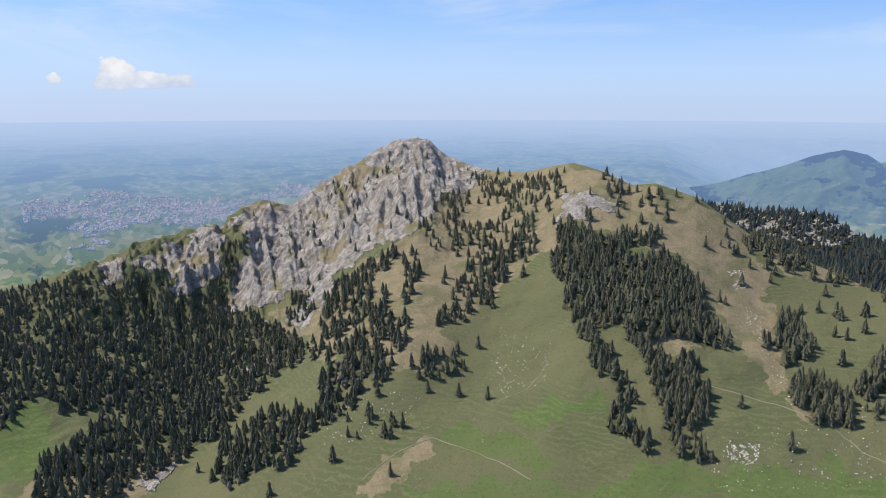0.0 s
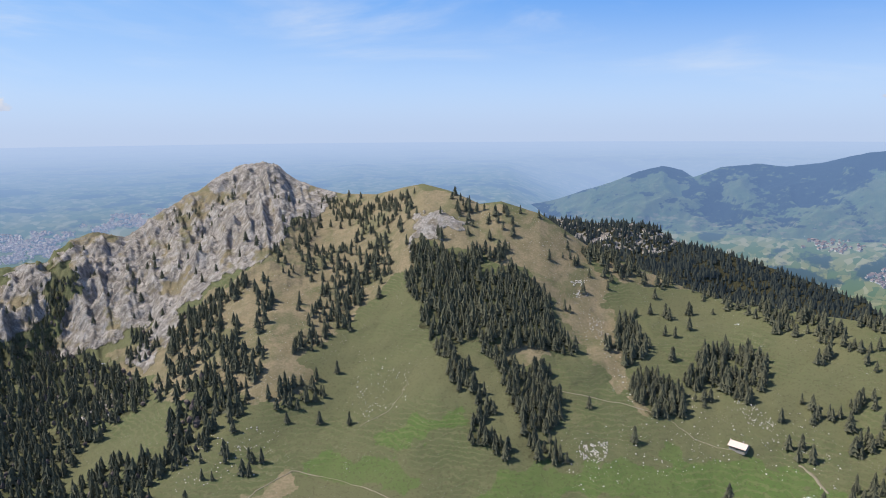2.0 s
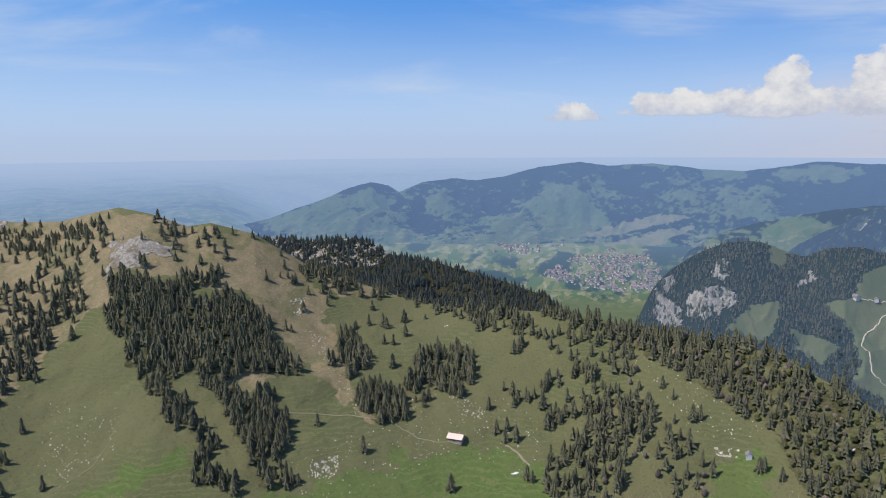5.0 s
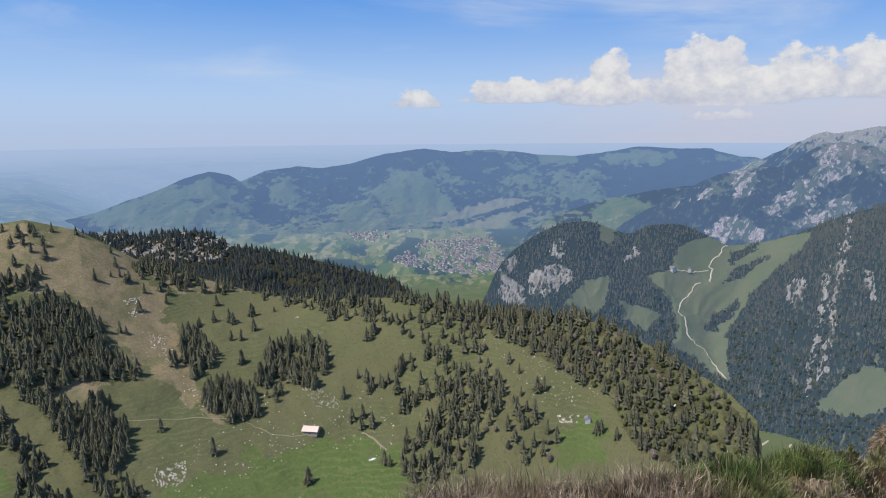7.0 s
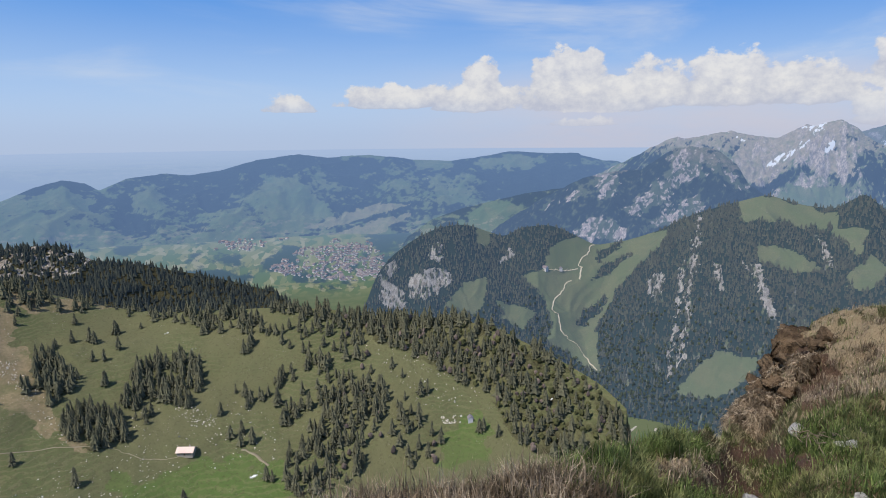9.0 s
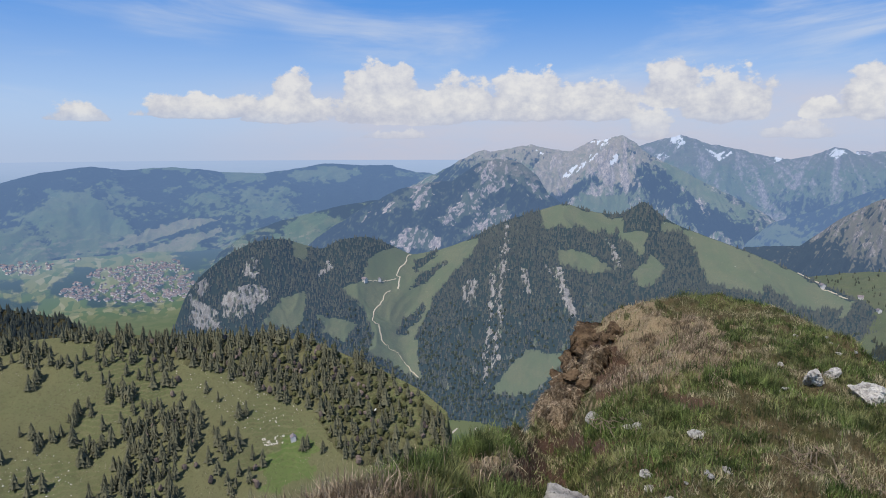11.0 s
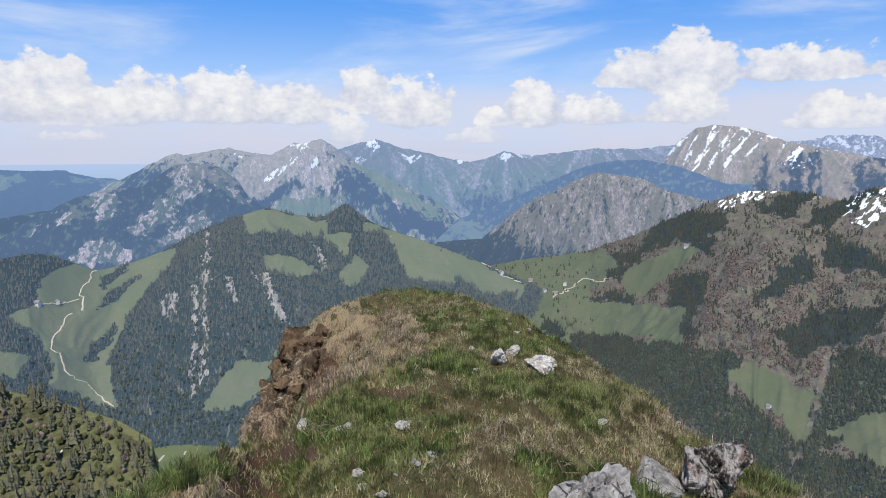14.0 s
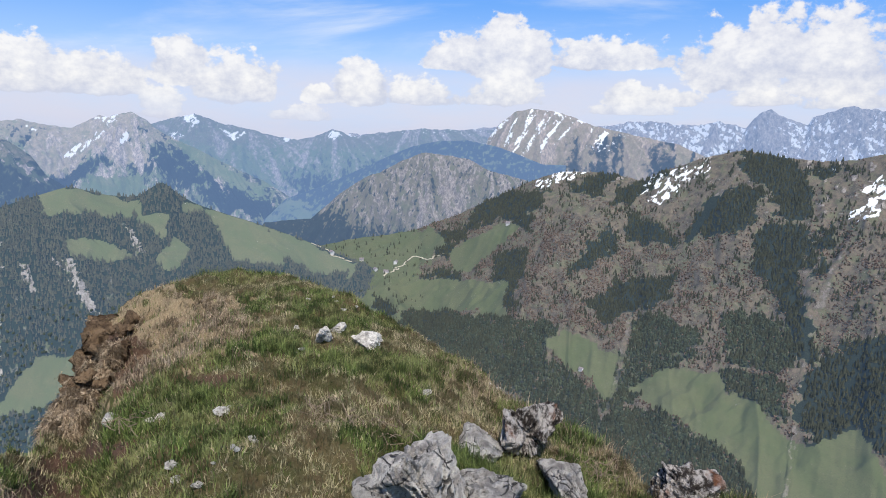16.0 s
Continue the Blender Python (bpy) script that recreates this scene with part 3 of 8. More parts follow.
RIDGE_WOODS.append((0.45, [(2.4, -5.3), (4.1, -5.5), (7.9, -5.7), (9.9, -4.8), (10.2, -6.6), (9.1, -8.0), (8.4, -9.5), (7.8, -11.8), (6.4, -12.6), (4.7, -14.8), (4.3, -16.7), (3.0, -16.4), (0.8, -17.6), (-0.7, -18.6), (-1.9, -18.3), (-0.7, -17.2), (0.8, -15.8), (-0.9, -14.8), (-0.4, -13.6), (1.3, -14.3), (2.2, -12.4), (3.2, -11.5), (0.8, -12.4), (1.0, -10.0), (2.2, -9.6), (4.1, -9.5), (5.1, -8.6), (5.8, -7.9), (3.6, -7.4)]))
RIDGE_WOODS.append((0.8, [(2.8, -15.7), (4.2, -13.3), (6.1, -10.9), (7.5, -9.7), (7.8, -11.8), (6.4, -12.6), (4.7, -14.8), (4.3, -16.4)]))
RIDGE_WOODS.append((0.7, [(-1.9, -18.3), (-0.7, -17.2), (2.3, -16.2), (2.5, -17.2), (-0.4, -18.6)]))
RIDGE_WOODS.append((0.7, [(-4.4, -17.6), (-3.4, -16.9), (-3.0, -19.5), (-4.2, -20.2)]))
RIDGE_WOODS.append((0.75, [(-2.7, -21.4), (-1.0, -20.5), (0.8, -19.9), (1.7, -20.7), (1.7, -22.1), (-0.7, -22.7), (-2.5, -22.7)]))
RIDGE_WOODS.append((0.35, [(-9.4, -6.2), (-6.8, -5.7), (-4.4, -3.9), (-4.0, -4.6), (-6.4, -6.5), (-8.7, -7.4)]))
RIDGE_WOODS.append((0.35, [(-2.1, -10.5), (-1.2, -8.1), (0.8, -6.7), (2.2, -6.7), (1.5, -10.0), (-0.7, -12.0)]))
RIDGE_WOODS.append((0.5, [(-14.5, -20.8), (-11.8, -19.1), (-9.1, -19.3), (-10.2, -21.1), (-12.1, -20.3)]))
RIDGE_WOODS.append((1, [(9.3, -12.7), (9.6, -9.9), (10.8, -9.2), (12.2, -9.8), (14.1, -10.7), (15.4, -9.7), (15.9, -10.6), (15.5, -12.2), (17.3, -11.9), (18.6, -11.3), (19.5, -12.2), (20.9, -13.0), (21.7, -15.1), (22.2, -16.4), (23.7, -18.0), (23.1, -18.7), (22.2, -18.2), (20.4, -18.4), (19.5, -17.6), (18.2, -18.4), (17.3, -19.2), (15.9, -18.6), (15.4, -17.5), (14.5, -17.8), (13.1, -18.6), (11.6, -18.7), (11.1, -17.3), (12.0, -16.4), (10.1, -16.2), (10.5, -15.0), (9.8, -14.1)]))
RIDGE_WOODS.append((0.95, [(12.6, -18.6), (13.6, -19.0), (15.0, -19.8), (14.4, -21.2), (13.7, -22.0), (13.2, -20.9)]))
RIDGE_WOODS.append((0.95, [(14.6, -21.2), (15.6, -21.1), (16.6, -22.4), (17.1, -23.4), (16.0, -24.0), (15.2, -23.0)]))
RIDGE_WOODS.append((0.95, [(14.6, -24.8), (15.5, -23.6), (16.8, -25.0), (15.9, -26.2), (14.9, -26.1)]))
RIDGE_WOODS.append((0.95, [(16.6, -25.2), (17.8, -25.7), (18.8, -26.9), (17.9, -27.2), (16.6, -26.5)]))
RIDGE_WOODS.append((0.95, [(17.1, -19.2), (18.5, -19.0), (19.3, -20.7), (20.1, -19.3), (21.7, -20.0), (22.0, -21.7), (22.8, -23.3), (22.3, -24.5), (20.5, -24.7), (19.6, -25.5), (18.8, -23.9), (18.0, -22.2), (17.4, -20.9)]))
RIDGE_WOODS.append((0.9, [(19.7, -26.1), (21.4, -24.4), (22.4, -26.3), (23.6, -26.8), (22.1, -27.0), (20.2, -26.9)]))
RIDGE_WOODS.append((0.7, [(13.4, -6.3), (14.0, -5.6), (15.2, -6.7), (14.3, -7.2)]))
RIDGE_WOODS.append((0.6, [(14.4, -9.0), (14.6, -7.7), (15.7, -7.8), (15.6, -9.0)]))
RIDGE_WOODS.append((0.3, [(15.7, -7.2), (18.3, -6.8), (18.7, -9.1), (16.3, -9.4)]))
RIDGE_WOODS.append((0.6, [(15.2, -10.6), (15.8, -9.4), (18.3, -9.6), (17.7, -10.9), (15.5, -11.1)]))
RIDGE_WOODS.append((0.25, [(12.9, -5.2), (17.4, -6.2), (20.9, -7.2), (20.5, -7.7), (15.7, -6.9)]))
RIDGE_WOODS.append((0.9, [(23.9, -11.0), (24.4, -9.4), (25.6, -9.5), (25.5, -10.8)]))
RIDGE_WOODS.append((0.55, [(25.5, -10.4), (26.3, -9.2), (27.5, -9.6), (28.4, -11.0), (29.2, -11.5), (27.8, -12.3), (27.5, -13.0), (26.0, -12.1)]))
RIDGE_WOODS.append((0.35, [(28.4, -11.0), (30.6, -10.3), (33.6, -11.6), (33.3, -12.5), (29.7, -12.5)]))
RIDGE_WOODS.append((0.95, [(27.1, -16.7), (27.3, -15.1), (28.4, -14.8), (29.0, -16.4), (29.9, -17.5), (28.9, -18.9), (27.9, -19.3), (27.5, -18.3)]))
RIDGE_WOODS.append((0.95, [(28.5, -20.7), (29.3, -19.3), (30.9, -19.8), (32.5, -20.3), (33.4, -22.1), (32.8, -22.7), (30.9, -22.7), (29.6, -22.1)]))
RIDGE_WOODS.append((0.25, [(25.1, -17.4), (26.7, -17.2), (27.0, -18.2), (25.6, -18.4)]))
RIDGE_WOODS.append((0.9, [(33.8, -17.7), (34.3, -17.0), (36.7, -16.9), (39.2, -17.2), (39.1, -19.3), (38.1, -21.1), (36.2, -20.1), (34.2, -19.5)]))
RIDGE_WOODS.append((0.7, [(32.6, -18.5), (33.8, -19.0), (34.9, -20.9), (34.1, -22.2), (33.2, -20.4)]))
RIDGE_WOODS.append((0.45, [(24.5, -10.7), (24.1, -9.3), (25.9, -8.9), (27.1, -10.4), (29.8, -11.0), (30.7, -12.4), (27.9, -12.7), (26.2, -11.7)]))
RIDGE_WOODS.append((0.6, [(31.6, -12.0), (35.4, -12.6), (38.3, -13.4), (39.3, -13.0), (42.2, -13.5), (43.6, -14.2), (43.6, -15.1), (41.2, -14.9), (38.7, -14.6), (36.3, -13.8), (32.5, -12.7)]))
RIDGE_WOODS.append((0.75, [(38.7, -14.4), (40.7, -14.2), (40.7, -15.3), (39.2, -15.3)]))
RIDGE_WOODS.append((0.85, [(41.7, -14.2), (44.1, -14.4), (44.1, -15.8), (42.2, -15.6)]))
RIDGE_WOODS.append((0.35, [(44.1, -15.1), (47.5, -14.2), (47.6, -17.0), (45.6, -17.5)]))
RIDGE_WOODS.append((0.75, [(44.1, -13.7), (47.0, -13.1), (49.5, -13.9), (51.9, -14.3), (51.0, -15.7), (49.0, -15.6), (47.1, -14.6)]))
RIDGE_WOODS.append((0.42, [(44.1, -18.9), (45.6, -18.9), (47.1, -17.0), (47.6, -15.1), (50.0, -14.6), (51.9, -15.0), (52.9, -17.3), (52.2, -18.7), (54.5, -20.4), (56.0, -22.1), (57.0, -24.2), (59.4, -24.8), (59.0, -26.6), (56.7, -27.7), (54.1, -25.7), (52.2, -26.3), (51.2, -28.1), (46.6, -28.2), (45.1, -26.1), (45.6, -23.9), (44.1, -21.2)]))
RIDGE_WOODS.append((0.75, [(45.6, -28.7), (45.1, -26.5), (47.1, -24.7), (50.6, -23.3), (52.1, -25.4), (50.2, -28.1)]))
RIDGE_WOODS.append((0.8, [(48.1, -21.6), (50.1, -19.2), (53.0, -20.5), (54.5, -21.3), (54.1, -23.1), (51.1, -24.2), (48.6, -23.4)]))
RIDGE_WOODS.append((0.35, [(40.9, -19.8), (42.1, -18.9), (43.6, -19.8), (43.6, -22.1), (42.6, -22.3)]))
RIDGE_WOODS.append((0.5, [(55.0, -21.3), (56.9, -22.0), (58.0, -24.6), (59.4, -24.8), (59.0, -26.6), (56.7, -27.7), (55.1, -25.7)]))
RIDGE_WOODS.append((0.3, [(39.1, -21.1), (41.1, -21.2), (40.8, -22.5), (39.1, -22.0)]))
RIDGE_WOODS.append((0.25, [(30.3, -16.5), (34.3, -15.8), (35.4, -13.1), (36.3, -14.1), (32.4, -15.8)]))
RIDGE_WOODS.append((0.95, [(50.6, -14.8), (54.5, -14.4), (61.2, -14.9), (63.5, -15.7), (68.0, -17.7), (71.6, -19.9), (75.5, -22.2), (77.7, -24.9), (76.3, -26.8), (73.0, -26.7), (67.2, -25.8), (65.8, -24.9), (63.8, -22.1), (62.3, -20.9), (60.4, -20.2), (57.5, -18.5), (55.0, -17.5), (52.6, -16.4)]))
RIDGE_LUSH = []
RIDGE_LUSH.append([(-0.2, -27.5), (2.4, -26.4), (8.0, -27.5), (10.6, -28.6), (9.1, -29.6), (4.0, -29.0)])
RIDGE_LUSH.append([(-4.4, -32.1), (-0.2, -30.4), (9.2, -30.5), (11.3, -32.4)])
RIDGE_LUSH.append([(24.8, -27.6), (30.1, -26.3), (31.8, -26.9), (35.6, -25.1), (36.0, -27.6), (9.2, -32.5), (18.4, -28.2)])
RIDGE_LUSH.append([(-37.0, -22.8), (-32.5, -20.7), (-31.2, -22.6), (-31.8, -24.9), (-37.6, -26.8)])
RIDGE_LUSH.append([(32.0, -25.6), (39.0, -25.1), (45.6, -26.1), (45.1, -30.4), (28.9, -29.5)])
RIDGE_LUSH.append([(59.0, -25.3), (62.6, -23.2), (64.9, -24.6), (62.8, -27.0), (59.1, -27.4)])
RIDGE_LUSH.append([(5.9, -25.4), (13.8, -23.5), (13.9, -25.3), (7.0, -27.1)])
RIDGE_DRY = []
RIDGE_DRY.append([(3.6, -5.3), (10.1, -4.8), (12.9, -5.2), (17.0, -6.4), (20.5, -7.2), (23.9, -9.2), (26.2, -12.5), (27.0, -15.8), (28.1, -19.5), (30.1, -23.0), (29.1, -22.8), (26.6, -20.2), (23.9, -18.0), (21.9, -14.7), (19.5, -11.7), (15.9, -11.0), (10.8, -9.4), (9.7, -12.3), (8.0, -12.3), (5.2, -15.2), (3.3, -16.7), (-0.2, -19.1), (1.8, -20.5), (-2.2, -22.3), (-4.7, -21.3), (-8.2, -19.3), (-11.1, -19.2), (-13.9, -18.5), (-15.2, -16.6), (-9.0, -14.6), (-4.1, -11.4), (-0.7, -8.6)])
RIDGE_DRY.append([(-11.6, -19.6), (-8.1, -18.2), (-8.7, -20.3), (-11.2, -21.0)])
RIDGE_DRY.append([(-8.6, -31.8), (-4.4, -28.6), (-2.0, -27.4), (-0.7, -28.6), (-4.4, -31.1), (-5.5, -32.0)])
RIDGE_DRY.append([(17.7, -18.2), (20.4, -17.7), (21.6, -19.1), (18.3, -20.4)])
RIDGE_DRY.append([(24.9, -10.4), (29.6, -11.7), (34.0, -12.4), (34.0, -13.0), (27.8, -12.7)])
RIDGE_DRY.append([(-36.0, -27.6), (-32.8, -26.6), (-26.4, -27.3), (-22.8, -26.7), (-25.8, -29.4)])


def ridge_mask(s):
    rock = cover(RIDGE_ROCK, s.A, s.E, 0.5, 1.0, 11)
    wood = cover(RIDGE_WOODS, s.A, s.E + 0.45, 0.3, 1.3, 12)     # crowns stand above their feet
    dry = cover(RIDGE_DRY, s.A, s.E, 0.7, 0.7, 14) * 0.9
    dry = np.maximum(dry, 0.9 * (rock > 0.5))
    s.lush = cover(RIDGE_LUSH, s.A, s.E, 1.2, 0.5, 15) * 0.9
    s.woods = wood
    return rock * np.clip(0.85 + 0.6 * fbm(s.A * 0.7, s.E * 0.9, 4, 17), 0, 1), np.clip(wood * 1.3 - 0.5, 0, 1) * 0.6 * (rock < 0.5), dry, np.zeros(s.A.shape)


def ridge_shape(A, f, x, y):
    # a spur down from the rounded top, a hollow to its left, and buttresses on the rock face
    spur = 22 * np.exp(-((A - (12 - 26 * (1 - f))) / 9) ** 2) * np.sin(np.pi * f)
    hollow = -26 * np.exp(-((A + 22 - 8 * f) / 9) ** 2) * np.sin(np.pi * np.clip(f * 1.1, 0, 1))
    face = np.clip((2.5 - A) / 4, 0, 1) * np.clip((f - 0.42) * 4, 0, 1) * np.clip((A + 33) / 4, 0, 1)
    wx, wy = x / 95 + 0.6 * fbm(x / 160, y / 160, 3, 33), y / 150 + 0.6 * fbm(x / 160, y / 160 + 5, 3, 34)
    rock = face * (20 * ridged(wx, wy, 6, 31) + 11 * ridged(A * 0.9 + 2.5 * f, f * 3, 4, 35) + 6.5 * ridged(x / 26 + 0.5 * wx, y / 60, 3, 36) + 3.5 * fbm(x / 11, y / 16, 4, 32, 0.65)) * np.clip((1.03 - f) * 9, 0.30, 1)
    return spur + hollow + rock


ridge = Massif("near_ridge", -42, 82, 0.1,
               crest=[(-36.1, -13.6), (-34, -13), (-31.9, -12.7), (-28.5, -12), (-26.5, -11.4), (-23.6, -10.5), (-21, -9.6), (-18.2, -9.5), (-16.6, -8.3), (-14.3, -7.9), (-12.9, -8.2), (-10.6, -6.8), (-9.2, -5.8), (-8.1, -5.2), (-6.8, -4.5), (-5.5, -3.6), (-4.3, -3.0), (-2.3, -2.9), (-0.9, -3.2), (0.3, -4.2), (1.9, -4.8), (4.1, -5.4), (6.9, -5.5), (9.0, -5.0), (10.8, -4.7), (13.1, -5.3), (15.6, -6.4), (17.4, -6.2), (20.7, -7.2), (24.5, -9.7), (28.1, -11.2), (32.8, -12.9), (36.4, -13.7), (41.7, -14), (46, -14.1), (49.9, -14.5), (52.4, -15.1), (57.3, -15.4), (60.1, -15.5), (63.9, -16.2), (67.2, -17.7), (69.9, -18.9), (73.1, -20.5), (75.3, -22.2), (75.9, -25.2), (78.9, -26.2)],
               far=[(-42, 900), (-20, 1000), (-3, 1100), (4, 950), (11, 760), (20, 720), (30, 700), (40, 660), (50, 620), (60, 600), (70, 560), (82, 480)],
               foot_dip=[(-42, -33), (50, -33), (82, -34)],
               near=[(-42, 480), (0, 400), (30, 400), (60, 410), (82, 420)],
               rows=330, bend=1.05, rough=(9, 120), seed=3, mask=ridge_mask, shape=ridge_shape)
tagged(ridge.ob, "grassy alpine ridge with a grey limestone peak", "mountain", kind="structure").data.materials.append(M_RIDGE)


def dark_mask(s):
    rock = cover([[(21.5, -7.1), (25.0, -7.9), (28.8, -6.9), (31.0, -7.6), (32.5, -9.3), (30.6, -10.4), (26.8, -10.1), (23.1, -9.3)]], s.A, s.E, 0.3, 2, 21)
    rock = rock * np.clip(0.55 + 1.3 * fbm(s.A * 5, s.E * 6, 4, 22, 0.65), 0, 1)
    s.woods = 1 - rock * 0.8
    return rock, 1 - rock, rock * 0.5, rock * 0


dark = Massif("wooded_ridge", 17, 52, 0.12,
              crest=[(17.6, -7.3), (19.5, -7.4), (21.9, -7.6), (25.2, -7.9), (27.2, -7.8), (29.6, -8), (32, -9.3), (34.4, -9.7), (36.7, -10.2), (39.5, -11), (42.3, -11.8), (45, -12.6), (47.3, -14.3), (49.9, -15.9)],
              far=[(17, 1050), (52, 900)], foot_dip=[(17, -16), (52, -22)], near=[(17, 780), (52, 740)],
              rows=90, bend=0.9, rough=(12, 90), gully=(10, 20), jag=2.0, seed=8, mask=dark_mask)
tagged(dark.ob, "dark spruce-wooded ridge with pale rock outcrops", "mountain", kind="structure").data.materials.append(M_DARK)

MID_MEADOWS = []
MID_MEADOWS.append([(66.0, -12.0), (68.0, -11.3), (68.7, -9.3), (70.5, -8.6), (72.8, -8.8), (74.2, -8.8), (77.9, -7.8), (78.0, -8.5), (76.0, -10.5), (74.1, -12.8), (72.6, -15.9), (72.9, -19.8), (68.3, -17.1), (69.0, -15.7), (67.9, -13.4)])
MID_MEADOWS.append([(59.5, -14.6), (61.4, -12.4), (63.1, -12.1), (63.0, -14.3), (62.0, -15.2)])
MID_MEADOWS.append([(62.3, -7.6), (63.6, -8.1), (63.2, -9.6), (62.4, -9.0)])
MID_MEADOWS.append([(64.1, -13.9), (67.7, -15.0), (66.2, -16.4), (64.5, -15.4)])
MID_MEADOWS.append([(82.8, -5.3), (84.8, -4.8), (86.9, -5.3), (88.8, -6.0), (89.8, -6.0), (91.2, -5.3), (92.1, -5.9), (94.5, -6.5), (101.6, -9.0), (104.8, -10.6), (106.8, -11.3), (106.3, -12.5), (103.2, -12.8), (101.7, -11.4), (100.8, -11.5), (96.6, -10.8), (95.5, -8.4), (94.6, -7.5), (92.2, -6.6), (91.7, -8.5), (90.3, -9.5), (89.1, -8.1), (88.6, -6.9), (86.9, -7.3), (84.5, -6.8), (83.6, -7.0)])
MID_MEADOWS.append([(84.6, -8.6), (86.9, -8.6), (88.9, -10.1), (89.9, -10.1), (87.5, -10.6), (85.0, -9.9)])
MID_MEADOWS.append([(90.7, -10.6), (92.2, -8.7), (93.3, -9.9), (92.5, -11.2), (91.3, -11.5)])
MID_MEADOWS.append([(79.1, -20.4), (82.1, -17.1), (85.3, -17.3), (85.1, -18.2), (82.6, -20.7), (79.6, -20.8)])
MID_GROVES = []
MID_GROVES.append([(72.4, -10.7), (72.3, -9.9), (74.5, -8.8), (74.2, -9.5), (72.9, -10.4)])
MID_GROVES.append([(72.1, -12.1), (72.7, -11.1), (74.6, -10.0), (75.3, -9.9), (74.2, -10.9), (72.7, -11.9)])
MID_GROVES.append([(70.9, -15.9), (71.6, -14.5), (73.6, -13.3), (72.6, -15.0), (71.4, -16.1)])
MID_GROVES.append([(84.3, -8.5), (84.5, -6.7), (86.9, -6.9), (88.2, -8.1), (87.4, -8.9)])
MID_GROVES.append([(88.8, -8.7), (89.1, -6.9), (89.9, -7.6), (91.9, -9.5), (90.8, -10.1), (89.1, -9.6)])
MID_GROVES.append([(91.5, -8.4), (92.2, -7.1), (94.5, -6.8), (95.3, -8.2), (95.1, -9.4), (97.2, -11.3), (94.2, -11.4), (93.2, -9.4)])
MID_GROVES.append([(100.3, -12.0), (101.0, -10.7), (103.1, -12.2), (105.9, -12.0), (105.5, -13.0), (102.7, -13.0)])
MID_GROVES.append([(89.7, -6.1), (91.4, -4.5), (93.5, -5.2), (96.5, -7.1), (93.6, -6.2), (91.7, -5.6)])
MID_GROVES.append([(103.7, -6.8), (99.3, -8.7), (100.3, -8.3), (100.3, -8.8)])
MID_ROCKS = []
MID_ROCKS.append([(80.0, -6.7), (80.5, -6.7), (80.5, -9.6), (80.0, -12.4), (79.7, -13.5), (79.5, -13.5), (79.7, -10.1)])
MID_ROCKS.append([(79.0, -10.1), (79.4, -10.1), (79.2, -13.4), (78.8, -18.0), (78.6, -20.0), (78.3, -20.0), (78.7, -16.2)])
MID_ROCKS.append([(79.7, -13.4), (80.0, -13.4), (79.7, -18.1), (79.4, -19.0), (79.2, -18.5)])
MID_ROCKS.append([(83.7, -9.8), (84.9, -10.1), (86.1, -12.9), (86.7, -14.5), (85.7, -14.0), (84.7, -11.5)])
MID_ROCKS.append([(81.6, -10.0), (82.2, -10.6), (82.4, -12.5), (81.8, -12.1)])
MID_ROCKS.append([(76.3, -11.9), (77.9, -11.1), (77.6, -13.4), (76.6, -12.9)])
MID_ROCKS.append([(88.8, -7.8), (89.4, -8.6), (90.0, -10.1), (89.5, -10.1), (88.9, -8.7)])
MID_ROCKS.append([(54.6, -11.0), (55.7, -10.3), (55.4, -11.9), (54.6, -12.2)])
MID_ROCKS.append([(58.4, -9.1), (59.6, -9.2), (59.2, -11.0), (58.3, -10.5)])
MID_ROCKS.append([(56.3, -12.4), (58.0, -11.2), (59.6, -11.3), (60.3, -12.3), (58.1, -14.0), (56.5, -13.8)])
MID_ROCKS.append([(64.3, -10.5), (65.3, -9.6), (65.6, -10.3), (64.5, -11.0)])
MID_CLIFF = []
MID_CLIFF.append([(54.2, -11.7), (54.9, -12.3), (56.2, -13.2), (56.3, -14.7), (54.7, -14.8), (53.9, -13.8)])


CONE = 91.4      # bearing of a small wooded cone on the crest


def mid_mask(s):
    mead = cover(MID_MEADOWS, s.A, s.E, 0.22, 1.6, 41)
    grove = cover(MID_GROVES, s.A, s.E, 0.25, 2.0, 44)
    mead = mead * (1 - grove)
    fine = fbm(s.A * 4, s.E * 1.6, 4, 45, 0.65)
    rock = cover(MID_ROCKS, s.A, s.E, 0.3, 2.5, 42) * (1 - mead) * np.clip(0.85 + 0.9 * fine, 0, 1)
    cliff = cover(MID_CLIFF, s.A, s.E, 0.25, 2.0, 46)
    rock = np.maximum(rock, cliff * np.clip(1.1 + 0.8 * fbm(s.A * 3, s.E * 1.5, 3, 47), 0.4, 1))
    # bare rock ribs between the trees of the steep flank
    rib = np.clip((fbm(s.A * 3.2, s.E * 0.9, 5, 43, 0.62) - 0.28) * 3, 0, 1) * (s.A > 74) * (s.A < 90) * (s.E < -6.5)
    rock = np.maximum(rock, 0.55 * rib * (1 - mead))
    wood = (1 - mead) * (1 - 0.8 * rock)
    wood = np.maximum(wood, (np.abs(s.A - CONE) < 1.5) * (s.U > 0.88))
    s.woods = wood
    return rock * 0.95, np.clip(wood, 0, 1) * 0.85, np.zeros(s.A.shape), np.zeros(s.A.shape)


